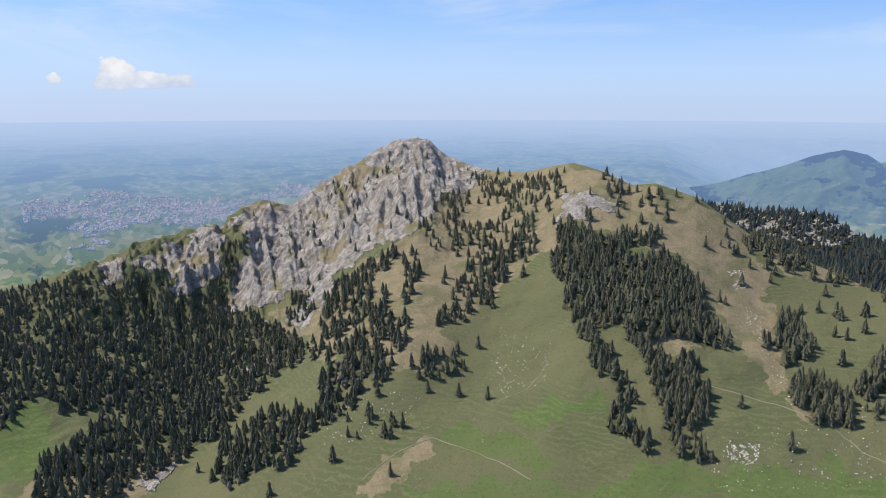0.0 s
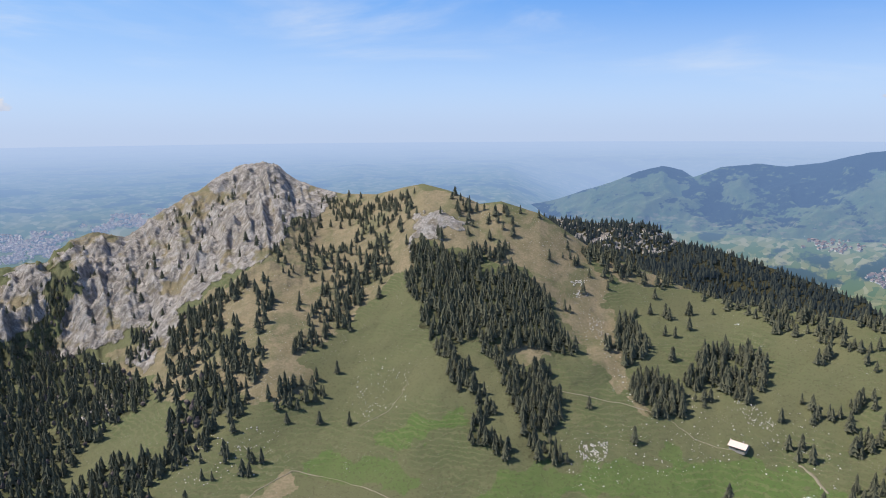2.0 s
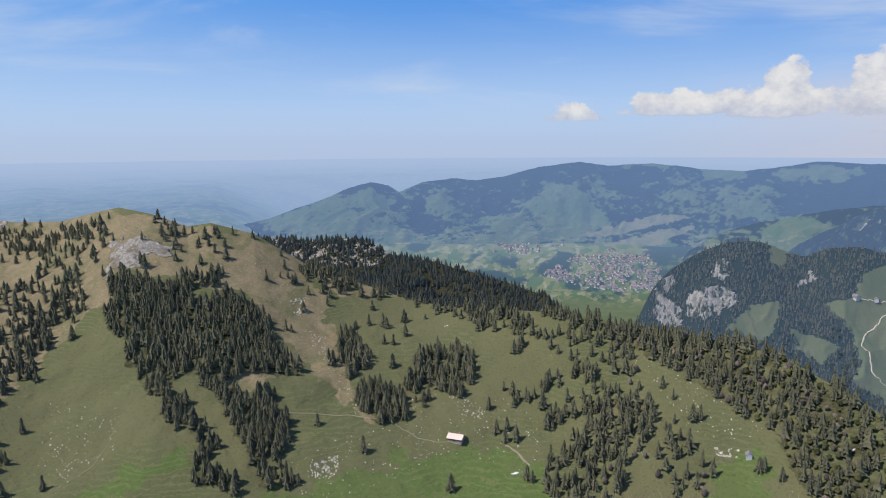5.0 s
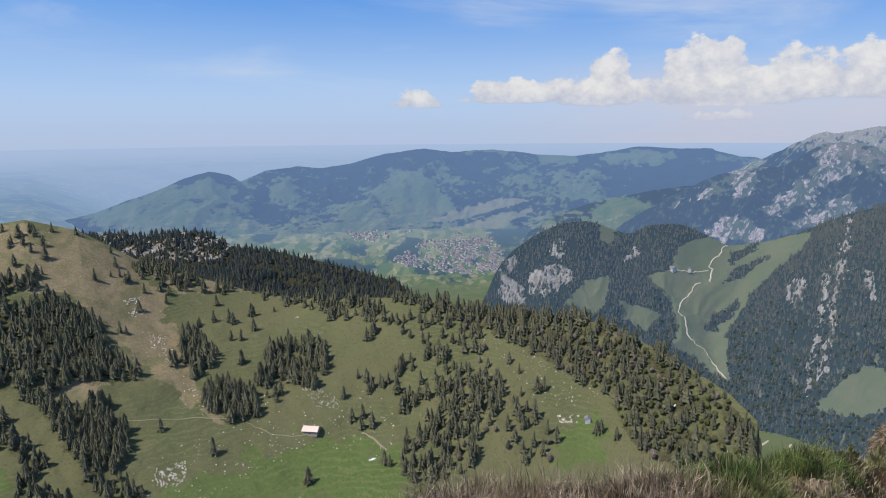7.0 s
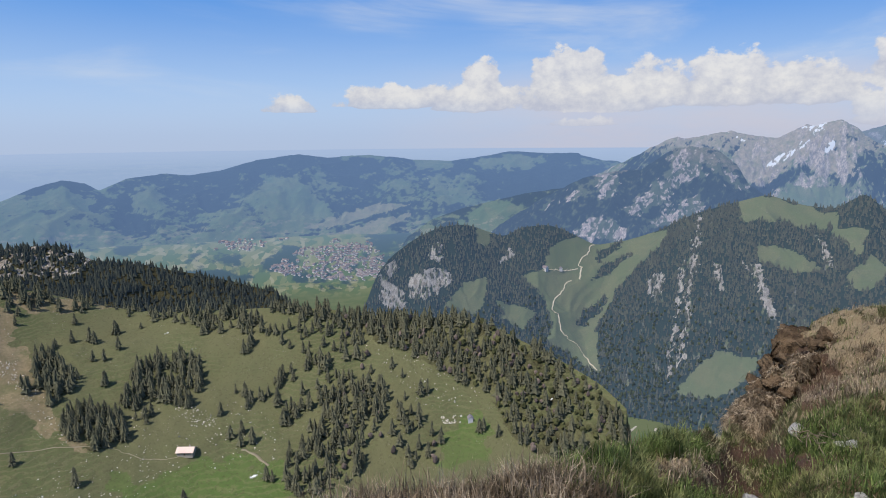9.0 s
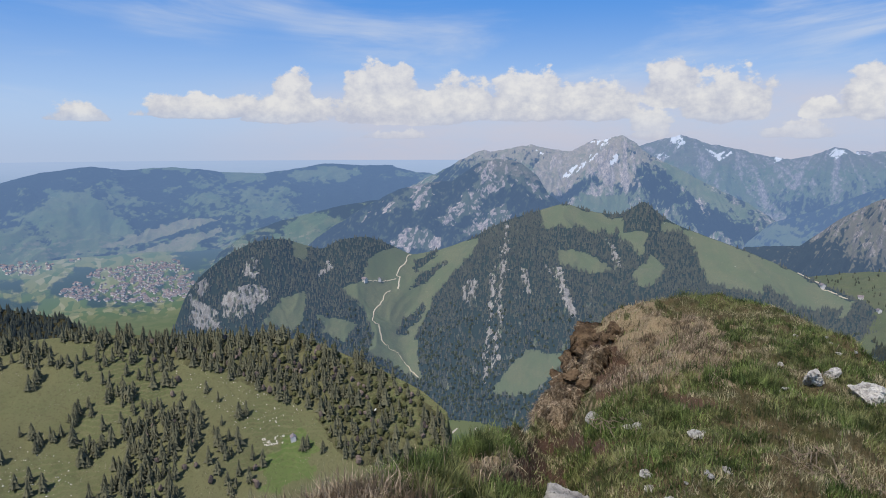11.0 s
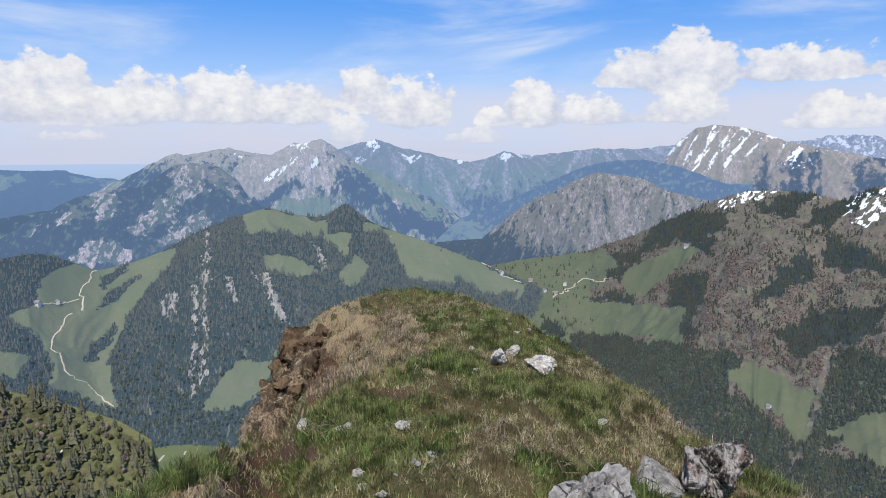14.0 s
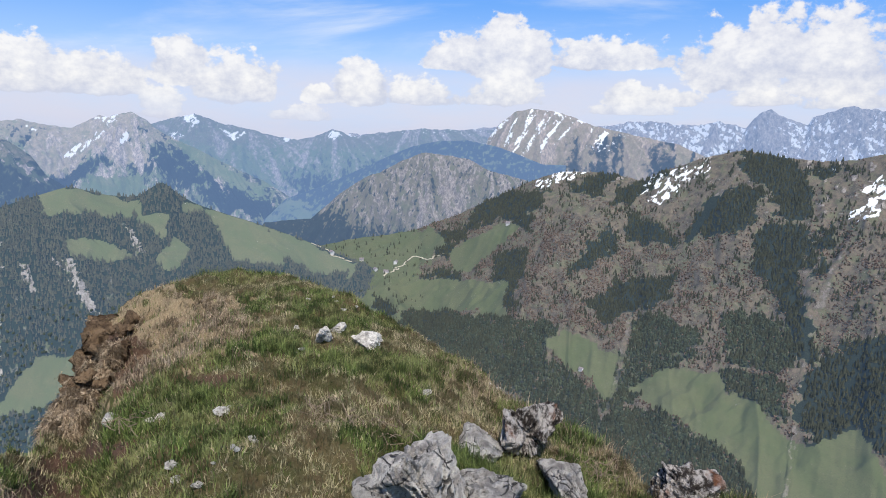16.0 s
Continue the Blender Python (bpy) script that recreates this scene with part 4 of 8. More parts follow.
def mid_shape(A, f, x, y):
    hump = np.exp(-((A - 81) / 5.5) ** 2) * 110 * np.sin(np.pi * f)
    cut = -np.exp(-((A - 71.5) / 3.5) ** 2) * 90 * np.sin(np.pi * f)
    cliff = np.exp(-((A - 58) / 3.0) ** 2) * 60 * np.sin(np.pi * f)
    cone = 15 * np.clip(1 - np.abs(A - CONE) / 2.2, 0, 1) ** 1.3 * np.clip((f - 0.8) * 5, 0, 1)
    return hump + cut + cliff + cone


mid = Massif("pasture_ridge", 52, 116, 0.11,
             crest=[(52.4, -15.1), (53.8, -11.7), (55.2, -10.1), (57, -8.8), (59.3, -7.8), (61.5, -7.6), (63.4, -8.2), (64.7, -8.6), (66.2, -7.8), (68.5, -7.6), (70.9, -8.5), (72.3, -9.2), (74.7, -8.8), (77.2, -7.9), (79.1, -6.8), (80.5, -6.2), (83.3, -5.3), (85.1, -4.8), (87.5, -5.5), (89.7, -5.7), (91.5, -4.8), (92.4, -5.5), (94.1, -6.3), (96.2, -7.1), (99.1, -8.1), (102.4, -9.3), (105.3, -10.5), (107.3, -11.2), (108.7, -11.9), (111.6, -12.9), (115.5, -13.8)],
             far=[(52, 1900), (60, 2100), (75, 2300), (85, 2250), (95, 2300), (116, 2100)],
             foot_dip=[(52, -22), (60, -23), (70, -23.8), (80, -23.8), (90, -26), (116, -29.6)],
             near=[(52, 1800), (60, 1740), (70, 1690), (80, 1690), (90, 1520), (116, 1300)],
             rows=210, bend=1.0, rough=(22, 260), gully=(20, 9), seed=15, keen=0.9, mask=mid_mask, shape=mid_shape)
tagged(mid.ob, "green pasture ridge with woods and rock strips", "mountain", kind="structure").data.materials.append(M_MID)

BROWN_MEADOWS = []
BROWN_MEADOWS.append([(105.2, -11.4), (109.5, -10.4), (112.8, -8.0), (114.3, -9.5), (112.9, -10.4), (111.0, -11.5), (107.6, -12.3)])
BROWN_MEADOWS.append([(114.6, -10.1), (119.5, -7.4), (120.5, -7.8), (118.7, -9.7), (116.3, -11.7), (114.9, -11.8)])
BROWN_MEADOWS.append([(107.1, -12.8), (110.0, -12.3), (117.3, -12.6), (118.9, -14.5), (116.4, -15.1), (110.1, -15.1)])
BROWN_MEADOWS.append([(117.3, -12.6), (119.8, -12.5), (119.3, -14.7), (119.9, -15.4), (117.4, -15.5)])
BROWN_MEADOWS.append([(122.9, -17.3), (124.8, -16.2), (126.7, -16.8), (129.2, -17.9), (129.2, -20.6), (128.2, -21.7), (127.4, -19.9), (124.9, -19.2)])
BROWN_MEADOWS.append([(130.3, -20.5), (133.3, -18.5), (137.2, -18.2), (138.2, -19.7), (140.3, -19.9), (142.2, -21.9), (144.0, -22.5), (147.3, -20.3), (149.4, -22.9), (153.9, -23.7), (141.2, -27.4), (139.1, -24.2), (136.8, -23.2), (132.6, -21.5)])
BROWN_WOODS = []
BROWN_WOODS.append([(115.5, -8.5), (117.1, -5.8), (119.4, -4.9), (122.5, -4.5), (122.1, -6.4), (121.0, -8.2), (118.6, -7.3)])
BROWN_WOODS.append([(127.6, -6.1), (128.8, -4.1), (130.6, -2.0), (132.0, -2.2), (130.8, -4.3), (129.6, -5.5)])
BROWN_WOODS.append([(124.9, -11.5), (125.8, -9.4), (127.9, -7.3), (128.6, -8.7), (127.0, -11.1)])
BROWN_WOODS.append([(129.4, -8.8), (129.0, -6.0), (131.7, -7.2), (133.3, -8.5)])
BROWN_WOODS.append([(133.3, -8.5), (135.1, -4.9), (136.7, -3.7), (138.9, -3.8), (138.9, -6.0), (137.4, -7.3), (135.0, -8.0)])
BROWN_WOODS.append([(136.9, -1.5), (140.7, -1.2), (142.0, -2.6), (142.7, -5.7), (140.7, -6.1), (139.1, -3.6)])
BROWN_WOODS.append([(139.2, -6.6), (141.2, -5.9), (142.9, -7.1), (142.5, -10.5), (143.9, -16.2), (142.3, -16.5), (141.1, -12.4), (138.9, -10.0)])
BROWN_WOODS.append([(144.1, -5.5), (144.0, -7.8), (143.2, -10.7), (143.1, -7.1)])
BROWN_WOODS.append([(143.4, -17.1), (144.5, -15.5), (146.6, -14.1), (152.3, -11.8), (153.7, -22.0), (148.3, -21.9), (147.3, -20.3), (144.6, -22.3), (143.1, -20.1)])
BROWN_WOODS.append([(108.1, -13.7), (111.0, -13.7), (109.6, -15.6), (108.1, -14.9)])
BROWN_WOODS.append([(113.3, -8.1), (117.2, -8.0), (114.6, -9.9), (114.4, -10.9), (113.0, -10.4)])
BROWN_WOODS.append([(111.7, -12.5), (114.9, -11.3), (115.5, -12.6)])
BROWN_WOODS.append([(118.7, -10.4), (121.1, -9.6), (120.1, -15.3), (118.7, -14.0)])
# dark wood cover laid where a cloud's shadow falls on the saddle
BROWN_WOODS.append([(110.6, -15.6), (114.9, -14.6), (116.0, -16.7), (112.1, -17.5)])
BROWN_WOODS.append([(141.6, -2.2), (144.4, -1.4), (143.8, -2.5), (142.4, -2.8)])
BROWN_WOODS.append([(124.5, -4.5), (126.7, -3.1), (129.0, -3.0), (126.8, -4.9)])
BROWN_WOODS.append([(126.0, -14.0), (129.1, -11.9), (133.5, -11.1), (132.8, -13.0), (128.5, -15.2)])
BROWN_LEAFY = []
BROWN_LEAFY.append([(112.1, -17.3), (115.0, -15.6), (117.9, -15.4), (122.8, -15.7), (124.8, -16.4), (122.9, -17.6), (124.5, -19.3), (127.4, -20.9), (128.2, -23.0), (127.3, -25.2), (123.3, -24.3), (120.2, -21.4), (116.6, -19.7)])
BROWN_LEAFY.append([(128.1, -22.0), (129.6, -18.3), (130.7, -14.3), (132.9, -14.3), (136.1, -15.7), (134.1, -18.2), (131.2, -20.4), (129.3, -22.8)])
BROWN_LEAFY.append([(126.8, -25.3), (128.3, -22.9), (130.4, -21.9), (133.6, -22.0), (137.3, -23.5), (140.5, -25.3), (141.5, -28.1), (128.7, -30.5)])
BROWN_LEAFY.append([(137.2, -18.2), (141.3, -17.5), (142.6, -21.5), (140.5, -20.2), (137.8, -19.9)])
BROWN_LEAFY.append([(109.6, -15.6), (112.0, -14.7), (113.1, -17.5), (111.1, -17.5)])
BROWN_LEAFY.append([(136.8, -13.9), (139.2, -13.1), (142.2, -14.8), (142.0, -17.4), (137.9, -17.2)])
BROWN_SNOW = []
BROWN_SNOW.append([(130.4, -5.3), (132.1, -3.5), (135.0, -1.8), (135.2, -2.5), (133.0, -4.2), (131.4, -5.6)])
BROWN_SNOW.append([(129.5, -4.8), (131.2, -3.2), (133.9, -2.1), (133.5, -2.8), (131.2, -4.2)])
BROWN_SNOW.append([(145.6, -3.8), (146.2, -2.4), (147.8, -1.9), (148.2, -4.6)])
BROWN_SNOW.append([(121.5, -4.2), (124.0, -2.9), (126.9, -2.6), (124.0, -3.8), (121.8, -4.8)])
BROWN_SNOW.append([(142.3, -2.4), (144.1, -1.7), (143.8, -2.2)])
BROWN_SNOW.append([(144.5, -5.5), (146.4, -3.9), (146.9, -5.3), (145.2, -5.7)])
BROWN_STRIPS = []
BROWN_STRIPS.append([(129.3, -18.3), (129.7, -15.1), (130.3, -13.8), (130.1, -16.4), (129.4, -20.6), (128.2, -23.8), (127.5, -25.2), (128.9, -20.6)])
BROWN_STRIPS.append([(142.4, -9.7), (143.1, -9.6), (143.2, -13.0), (143.5, -16.7), (143.4, -21.3), (143.3, -26.9), (142.9, -27.0), (142.9, -20.5), (143.1, -16.3)])
BROWN_STRIPS.append([(133.7, -8.5), (135.2, -5.2), (137.3, -2.0), (137.8, -1.9), (135.7, -5.6), (134.3, -8.4)])
BROWN_STRIPS.append([(142.9, -14.7), (143.4, -12.1), (144.2, -9.1), (145.1, -7.3), (144.6, -9.8), (143.7, -14.6)])


def brown_mask(s):
    mead = cover(BROWN_MEADOWS, s.A, s.E, 0.25, 1.6, 51)
    wood = cover(BROWN_WOODS, s.A, s.E, 0.6, 1.3, 52) * (1 - mead)
    saddle = np.clip((113.0 - s.A + 2.0 * fbm(s.A * 0.8, s.E * 1.2, 3, 61)) / 1.5, 0, 1) * (s.E > -16)
    mead = np.maximum(mead, saddle * (1 - wood))
    leafy = cover(BROWN_LEAFY, s.A, s.E, 0.6, 1.0, 60) * (1 - mead)
    clump = fbm(s.A * 4.0, s.E * 4.5, 4, 59, 0.6)
    snow = cover(BROWN_SNOW, s.A, s.E, 0.3, 1.6, 53) * np.clip(0.5 + 0.9 * fbm((s.A - 0.9 * s.E) * 5, (s.A + s.E) * 2, 4, 63, 0.6), 0, 1)
    strip = cover(BROWN_STRIPS, s.A, s.E, 0.12, 3, 54)
    free = (1 - mead) * (1 - strip) * (1 - 0.9 * snow)
    sprinkle = np.clip((fbm(s.A * 1.3, s.E * 1.5, 5, 55, 0.65) - 0.05) * 2, 0, 1) * 0.35
    s.woods = np.clip(np.maximum(wood * np.clip(1.0 + clump, 0.2, 1), np.maximum(sprinkle * (1 - 0.6 * leafy) * (1 - saddle), 0.05 * saddle)), 0, 1) * np.maximum(free, 0.4 * saddle)
    s.leafy = leafy * free
    s.bare = np.clip(0.5 + 1.3 * fbm(s.A * 1.4, s.E * 1.6, 5, 58), 0.08, 1) * np.clip((-4.5 - s.E) / 5, 0.08, 1) * (1 - wood) * (1 - 0.7 * leafy) * free
    upper = np.clip((s.E + 8) / 5, 0, 1)
    rock = np.clip((fbm(s.A * 2, s.E * 2, 4, 56) - 0.35) * 3, 0, 1) * upper * 0.7
    return np.maximum(rock, strip * 0.35), np.maximum(wood, 0.6 * leafy) * 0.8, np.clip((1 - mead) * (1 - wood) * (1 - 0.5 * leafy), 0, 1), snow


def brown_shape(A, f, x, y):
    # spurs that run down towards the saddle, with deep gullies between
    q = A * 0.16 + 1.6 * f + 0.25 * fbm(A * 0.5, f * 3, 3, 58)
    return (34 * ridged(q, f * 0.8, 2, 57) + 5 * ridged(q * 2.7, f * 1.5, 2, 62)) * np.sin(np.pi * np.clip(f, 0, 1)) ** 0.8


brown = Massif("leafless_slope", 98, 156, 0.11,
               crest=[(97.8, -11.7), (100.5, -10.7), (103.3, -9.8), (107.1, -9.1), (111.9, -8.3), (114.7, -7.2), (117.1, -6), (118.5, -5.4), (121.3, -3.9), (123.5, -3.2), (126.3, -3), (129, -3.4), (130.3, -3.7), (131.6, -2.8), (133.2, -2.2), (135.3, -1.5), (137.6, -0.9), (140, -1.3), (142.6, -1.6), (145.1, -1.3), (146.7, -0.9), (150.8, -0.2)],
               far=[(98, 2500), (108, 2500), (115, 2300), (125, 2100), (156, 1800)],
               foot_dip=[(98, -26.5), (112, -30.8), (120, -35), (156, -38)],
               near=[(98, 1500), (112, 1250), (120, 1050), (156, 950)],
               rows=240, bend=1.15, rough=(20, 220), gully=(26, 12), jag=3, seed=18, mask=brown_mask, shape=brown_shape)
tagged(brown.ob, "brown leafless mountainside with snow patches and meadows", "mountain", kind="structure").data.materials.append(M_BROWN)


def grey_mask(s):
    n1 = fbm((s.A - 0.45 * s.E) * 6.5, (0.3 * s.A + s.E) * 2.4, 5, 61, 0.7)
    k = streaks(s, (107, 112.3, 118), 0.5, 63)
    low = np.clip((-6.6 - s.E + 0.7 * n1 - 0.35 * (s.A - 106)) / 2.2, 0, 1)
    wood = np.clip(0.18 - 0.4 * k + 0.75 * n1 + 0.9 * low, 0, 1)
    rock = np.clip(0.5 + 0.7 * k + 0.4 * n1, 0, 1)
    s.woods = wood
    return rock * (1 - low), wood * 0.9, np.ones(s.A.shape), np.zeros(s.A.shape)


grey = Massif("grey_mountain", 97, 128, 0.12,
              crest=[(97.1, -10.9), (99.1, -7.8), (102.9, -7.5), (105.3, -5.4), (107.2, -4.1), (108.6, -3.6), (110.4, -2.6), (112.3, -1.9), (114.1, -2.1), (115.9, -2.3), (117.8, -3.3), (122.2, -4.3), (126.4, -4.6)],
              far=[(97, 3100), (128, 3000)], foot_dip=[(97, -15), (128, -16)], near=[(97, 2750), (128, 2500)],
              rows=120, bend=0.85, rough=(16, 200), gully=(20, 5), jag=3, seed=23, shape=lambda A, f, x, y: ribs(A, f, (107, 112.3, 118), 55, 1.7, 191), mask=grey_mask)
tagged(grey.ob, "grey rocky mountain with leafless woods", "mountain", kind="structure").data.materials.append(M_GREY)


HILL_GREEN = []
HILL_GREEN.append([(21.8, -6.0), (25.5, -5.1), (24.9, -7.0), (22.4, -7.0)])
HILL_GREEN.append([(27.9, -4.5), (30.6, -3.7), (32.4, -5.0), (31.8, -5.6), (29.2, -5.0)])
HILL_GREEN.append([(27.0, -7.2), (29.2, -6.1), (32.2, -7.0), (33.7, -8.1), (29.1, -7.6)])
HILL_GREEN.append([(27.0, -5.6), (31.0, -5.4), (30.6, -6.1), (27.4, -6.4)])
HILL_GREEN.append([(38.1, -8.1), (42.4, -7.5), (44.8, -7.8), (41.0, -8.5)])
HILL_GREEN.append([(44.7, -3.1), (47.7, -3.6), (49.4, -5.5), (50.7, -6.6), (47.2, -8.0), (44.8, -6.5)])
HILL_GREEN.append([(34.6, -4.4), (36.4, -4.1), (37.1, -5.4), (35.0, -5.4)])
HILL_GREEN.append([(40.5, -9.7), (44.8, -9.1), (45.8, -9.8), (42.9, -10.7)])
HILL_GREEN.append([(56.6, -2.2), (59.8, -1.8), (60.7, -2.9), (57.1, -3.2)])
HILL_GREEN.append([(62.0, -2.5), (65.0, -1.8), (68.4, -2.0), (66.8, -3.1)])
HILL_GREEN.append([(50.6, -1.3), (54.8, -1.4), (55.2, -2.0), (51.0, -2.0)])
HILL_FIELDS = []
HILL_FIELDS.append([(47.6, -7.6), (51.1, -6.7), (54.1, -5.6), (56.9, -5.8), (53.9, -6.7), (50.1, -7.8)])
HILL_FIELDS.append([(48.4, -9.0), (53.9, -7.1), (57.2, -6.7), (55.3, -7.7), (50.1, -9.9)])


def hills_mask(s):
    n1, n2 = fbm(s.A * 0.3, s.E * 0.8, 4, 71), fbm(s.A * 2.6, s.E * 4.5, 5, 73, 0.65)
    green, field = cover(HILL_GREEN, s.A, s.E, 0.4, 1.4, 74), cover(HILL_FIELDS, s.A, s.E, 0.3, 1.4, 75)
    wood = np.clip(0.72 - 0.7 * s.rel + 0.5 * n1 + 0.55 * n2 + 0.10 * (s.E + 5.2), 0, 1) * (1 - 0.9 * green) * (1 - field)
    dry = np.clip((fbm(s.A * 1.6, s.E * 6, 4, 72) - 0.12) * 3, 0, 1) * np.clip((-6.2 - s.E) / 1.0, 0, 1)
    dry = np.maximum(dry * 0.6, field)
    return np.zeros(s.A.shape), wood * (1 - 0.8 * dry), dry, np.zeros(s.A.shape)


hills = Massif("far_hills", 15, 80, 0.14,
               crest=[(17.2, -7.4), (20.2, -6.3), (21.9, -6), (24, -5.3), (26.5, -4.5), (28.6, -3.6), (30.3, -3.2), (31.8, -3.5), (32.7, -4.1), (34.7, -3.2), (37, -2.9), (39.2, -3.1), (41.5, -2.8), (44.4, -2), (47.7, -1.6), (50, -1.9), (53.3, -1.7), (56.6, -2.1), (60.3, -2.3), (63, -1.9), (65.2, -1.5), (68.2, -1.7), (70.7, -1.7), (71, -1.9), (72.7, -2.3), (73.8, -2.3), (77.6, -3.5)],
               far=[(15, 4200), (30, 4300), (45, 4600), (80, 4650)], foot_dip=[(15, -8.6), (28, -9.4), (80, -9.6)], near=[(15, 3950), (40, 3850), (80, 3850)],
               rows=150, bend=1.0, rough=(45, 300), gully=(38, 12), jag=2, seed=27, mask=hills_mask)
tagged(hills.ob, "long green wooded hills behind a village in painted blue haze", "mountain", kind="structure").data.materials.append(M_HILLS)

foothill = Massif("foothills", 53, 84, 0.14,
                  crest=[(53, -13.6), (55, -10.8), (56.5, -8.6), (58.5, -7.2), (61, -6.3), (64, -5.6), (67, -4.9), (70, -4.5), (74.7, -4.4), (79.4, -5.6), (84, -6.4)],
                  far=[(55, 3500), (84, 3500)], foot_dip=[(55, -13.5), (84, -14)], near=[(55, 3150), (84, 3000)],
                  rows=100, bend=1.0, rough=(25, 260), gully=(28, 11), jag=2, seed=33, mask=hills_mask)
tagged(foothill.ob, "wooded green foothills", "mountain", kind="structure").data.materials.append(M_FOOT)


SHOULDER_CLIFFS = []
SHOULDER_CLIFFS.append([(77.8, -1.6), (79.1, -1.0), (80.3, -1.2), (80.5, -3.5), (78.9, -3.9), (77.9, -5.3), (77.0, -6.3), (77.5, -3.9)])
SHOULDER_CLIFFS.append([(72.3, -3.2), (73.9, -3.4), (73.6, -5.2), (72.3, -5.4)])
SHOULDER_CLIFFS.append([(70.5, -8.5), (71.9, -7.0), (73.3, -6.6), (75.3, -8.4), (73.2, -8.9)])
SHOULDER_CLIFFS.append([(74.4, -6.2), (76.5, -4.3), (77.9, -3.9), (77.5, -5.3), (75.3, -6.8)])
SHOULDER_CLIFFS.append([(75.8, -7.9), (77.9, -6.4), (79.8, -5.0), (80.6, -6.0), (77.9, -7.5)])
SHOULDER_CLIFFS.append([(77.8, -4.4), (78.1, -4.4), (77.9, -6.7), (77.7, -6.7)])
SHOULDER_CLIFFS.append([(80.3, -1.2), (82.2, -2.9), (83.7, -4.6), (83.0, -4.6), (80.8, -2.3)])
SHOULDER_CLIFFS.append([(67.6, -5.9), (68.9, -5.3), (68.6, -6.1), (67.6, -6.6)])
SHOULDER_CLIFFS.append([(69.8, -5.0), (70.7, -4.7), (70.6, -5.5), (70.0, -5.6)])
SHOULDER_TAN = []
SHOULDER_TAN.append([(78.4, -1.2), (79.8, -1.0), (81.9, -1.6), (82.9, -3.2), (81.2, -2.5), (79.8, -2.2)])
SHOULDER_TAN.append([(72.1, -2.2), (74.3, -2.2), (74.7, -3.3), (72.0, -3.6)])
SHOULDER_GREEN = []
SHOULDER_GREEN.append([(60.7, -5.7), (66.0, -3.9), (67.7, -3.9), (68.0, -5.2), (64.7, -5.8), (61.3, -7.2)])
SHOULDER_GREEN.append([(70.7, -4.4), (72.1, -3.2), (72.5, -3.9), (71.1, -5.3)])


def rocky_mask(s):
    k = streaks(s, (75.5, 79.5, 84), 1.2, 81)
    n1 = fbm(s.A * 4.5, s.E * 4.0, 5, 84, 0.7)
    cliffs = cover(SHOULDER_CLIFFS, s.A, s.E, 0.55, 1.6, 86)
    tan, green = cover(SHOULDER_TAN, s.A, s.E, 0.5, 1.2, 87), cover(SHOULDER_GREEN, s.A, s.E, 0.5, 1.2, 88)
    rock = np.clip(0.5 * k + 0.25 * n1 + cliffs * (0.42 + 0.6 * k + 0.7 * n1) - 0.08, 0, 1)
    wood = np.clip(0.85 + 0.8 * n1 - 0.8 * cliffs - 0.7 * tan - 0.6 * green, 0, 1)
    return rock, wood * (1 - 0.9 * rock), np.maximum(tan, np.clip(0.3 + (s.E + 3) * 0.3, 0, 0.6)), np.clip(k - 0.75, 0, 1) * (s.E > -3)


def rocky_shape(A, f, x, y):
    big = spur(A, f, (79.5, 1.0), (75.0, 0.35), 55, 2.6) + spur(A, f, (79.7, 1.0), (83.5, 0.6), 45, 2.2) + spur(A, f, (76, 0.9), (70.5, 0.3), 45, 2.4)
    return big + ribs(A, f, (75.5, 79.5, 84), 34, 1.9, 111)


rocky = Massif("rocky_shoulder", 61, 92, 0.12,
               crest=[(60.5, -11.2), (64.3, -7.6), (68.1, -5.3), (71, -3.8), (73.8, -3.1), (75.7, -3), (77.1, -2.1), (78.1, -1.4), (79.5, -1.2), (81.3, -1.4), (82.8, -2.6), (83.7, -4), (85.6, -5.4), (88.8, -6.1)],
               far=[(66, 3300), (92, 3300)], foot_dip=[(66, -14.5), (92, -14.5)], near=[(66, 2850), (92, 2850)],
               rows=120, bend=1.05, rough=(18, 200), gully=(24, 6), jag=4, seed=36, shape=rocky_shape, mask=rocky_mask)
tagged(rocky.ob, "rocky wooded mountain shoulder with pale cliffs", "mountain", kind="structure").data.materials.append(M_SHOULDER)


ALPS_SNOW = []
ALPS_SNOW.append([(84.7, -2.6), (85.5, -2.0), (86.6, -1.3), (87.6, -0.4), (87.7, -0.8), (86.6, -1.8), (85.7, -2.4), (84.9, -2.8)])
ALPS_SNOW.append([(87.0, 0.2), (87.9, 0.4), (88.7, 0.5), (88.5, 0.1), (87.9, -0.4), (87.6, 0.0)])
ALPS_SNOW.append([(88.6, -1.3), (89.1, -0.7), (89.3, -1.1), (88.8, -1.8)])
ALPS_SNOW.append([(93.1, 0.6), (93.9, 0.8), (94.3, 0.1), (93.7, -0.3), (93.4, 0.1)])
ALPS_SNOW.append([(95.9, -0.3), (96.8, -0.6), (97.7, -0.3), (98.0, -0.6), (96.9, -1.2)])
ALPS_SNOW.append([(104.1, -0.6), (105.2, -0.3), (105.6, -0.6), (104.8, -1.1), (104.2, -0.9)])
ALPS_SNOW.append([(100.7, -1.1), (101.1, -0.9), (101.3, -1.2), (100.9, -1.3)])
ALPS_SNOW.append([(82.5, -0.3), (83.3, -0.6), (83.2, -0.9), (82.7, -0.7)])
ALPS_SNOW.append([(92.0, -0.8), (92.7, -0.6), (93.2, -1.0), (92.5, -1.3)])
ALPS_TAN = []
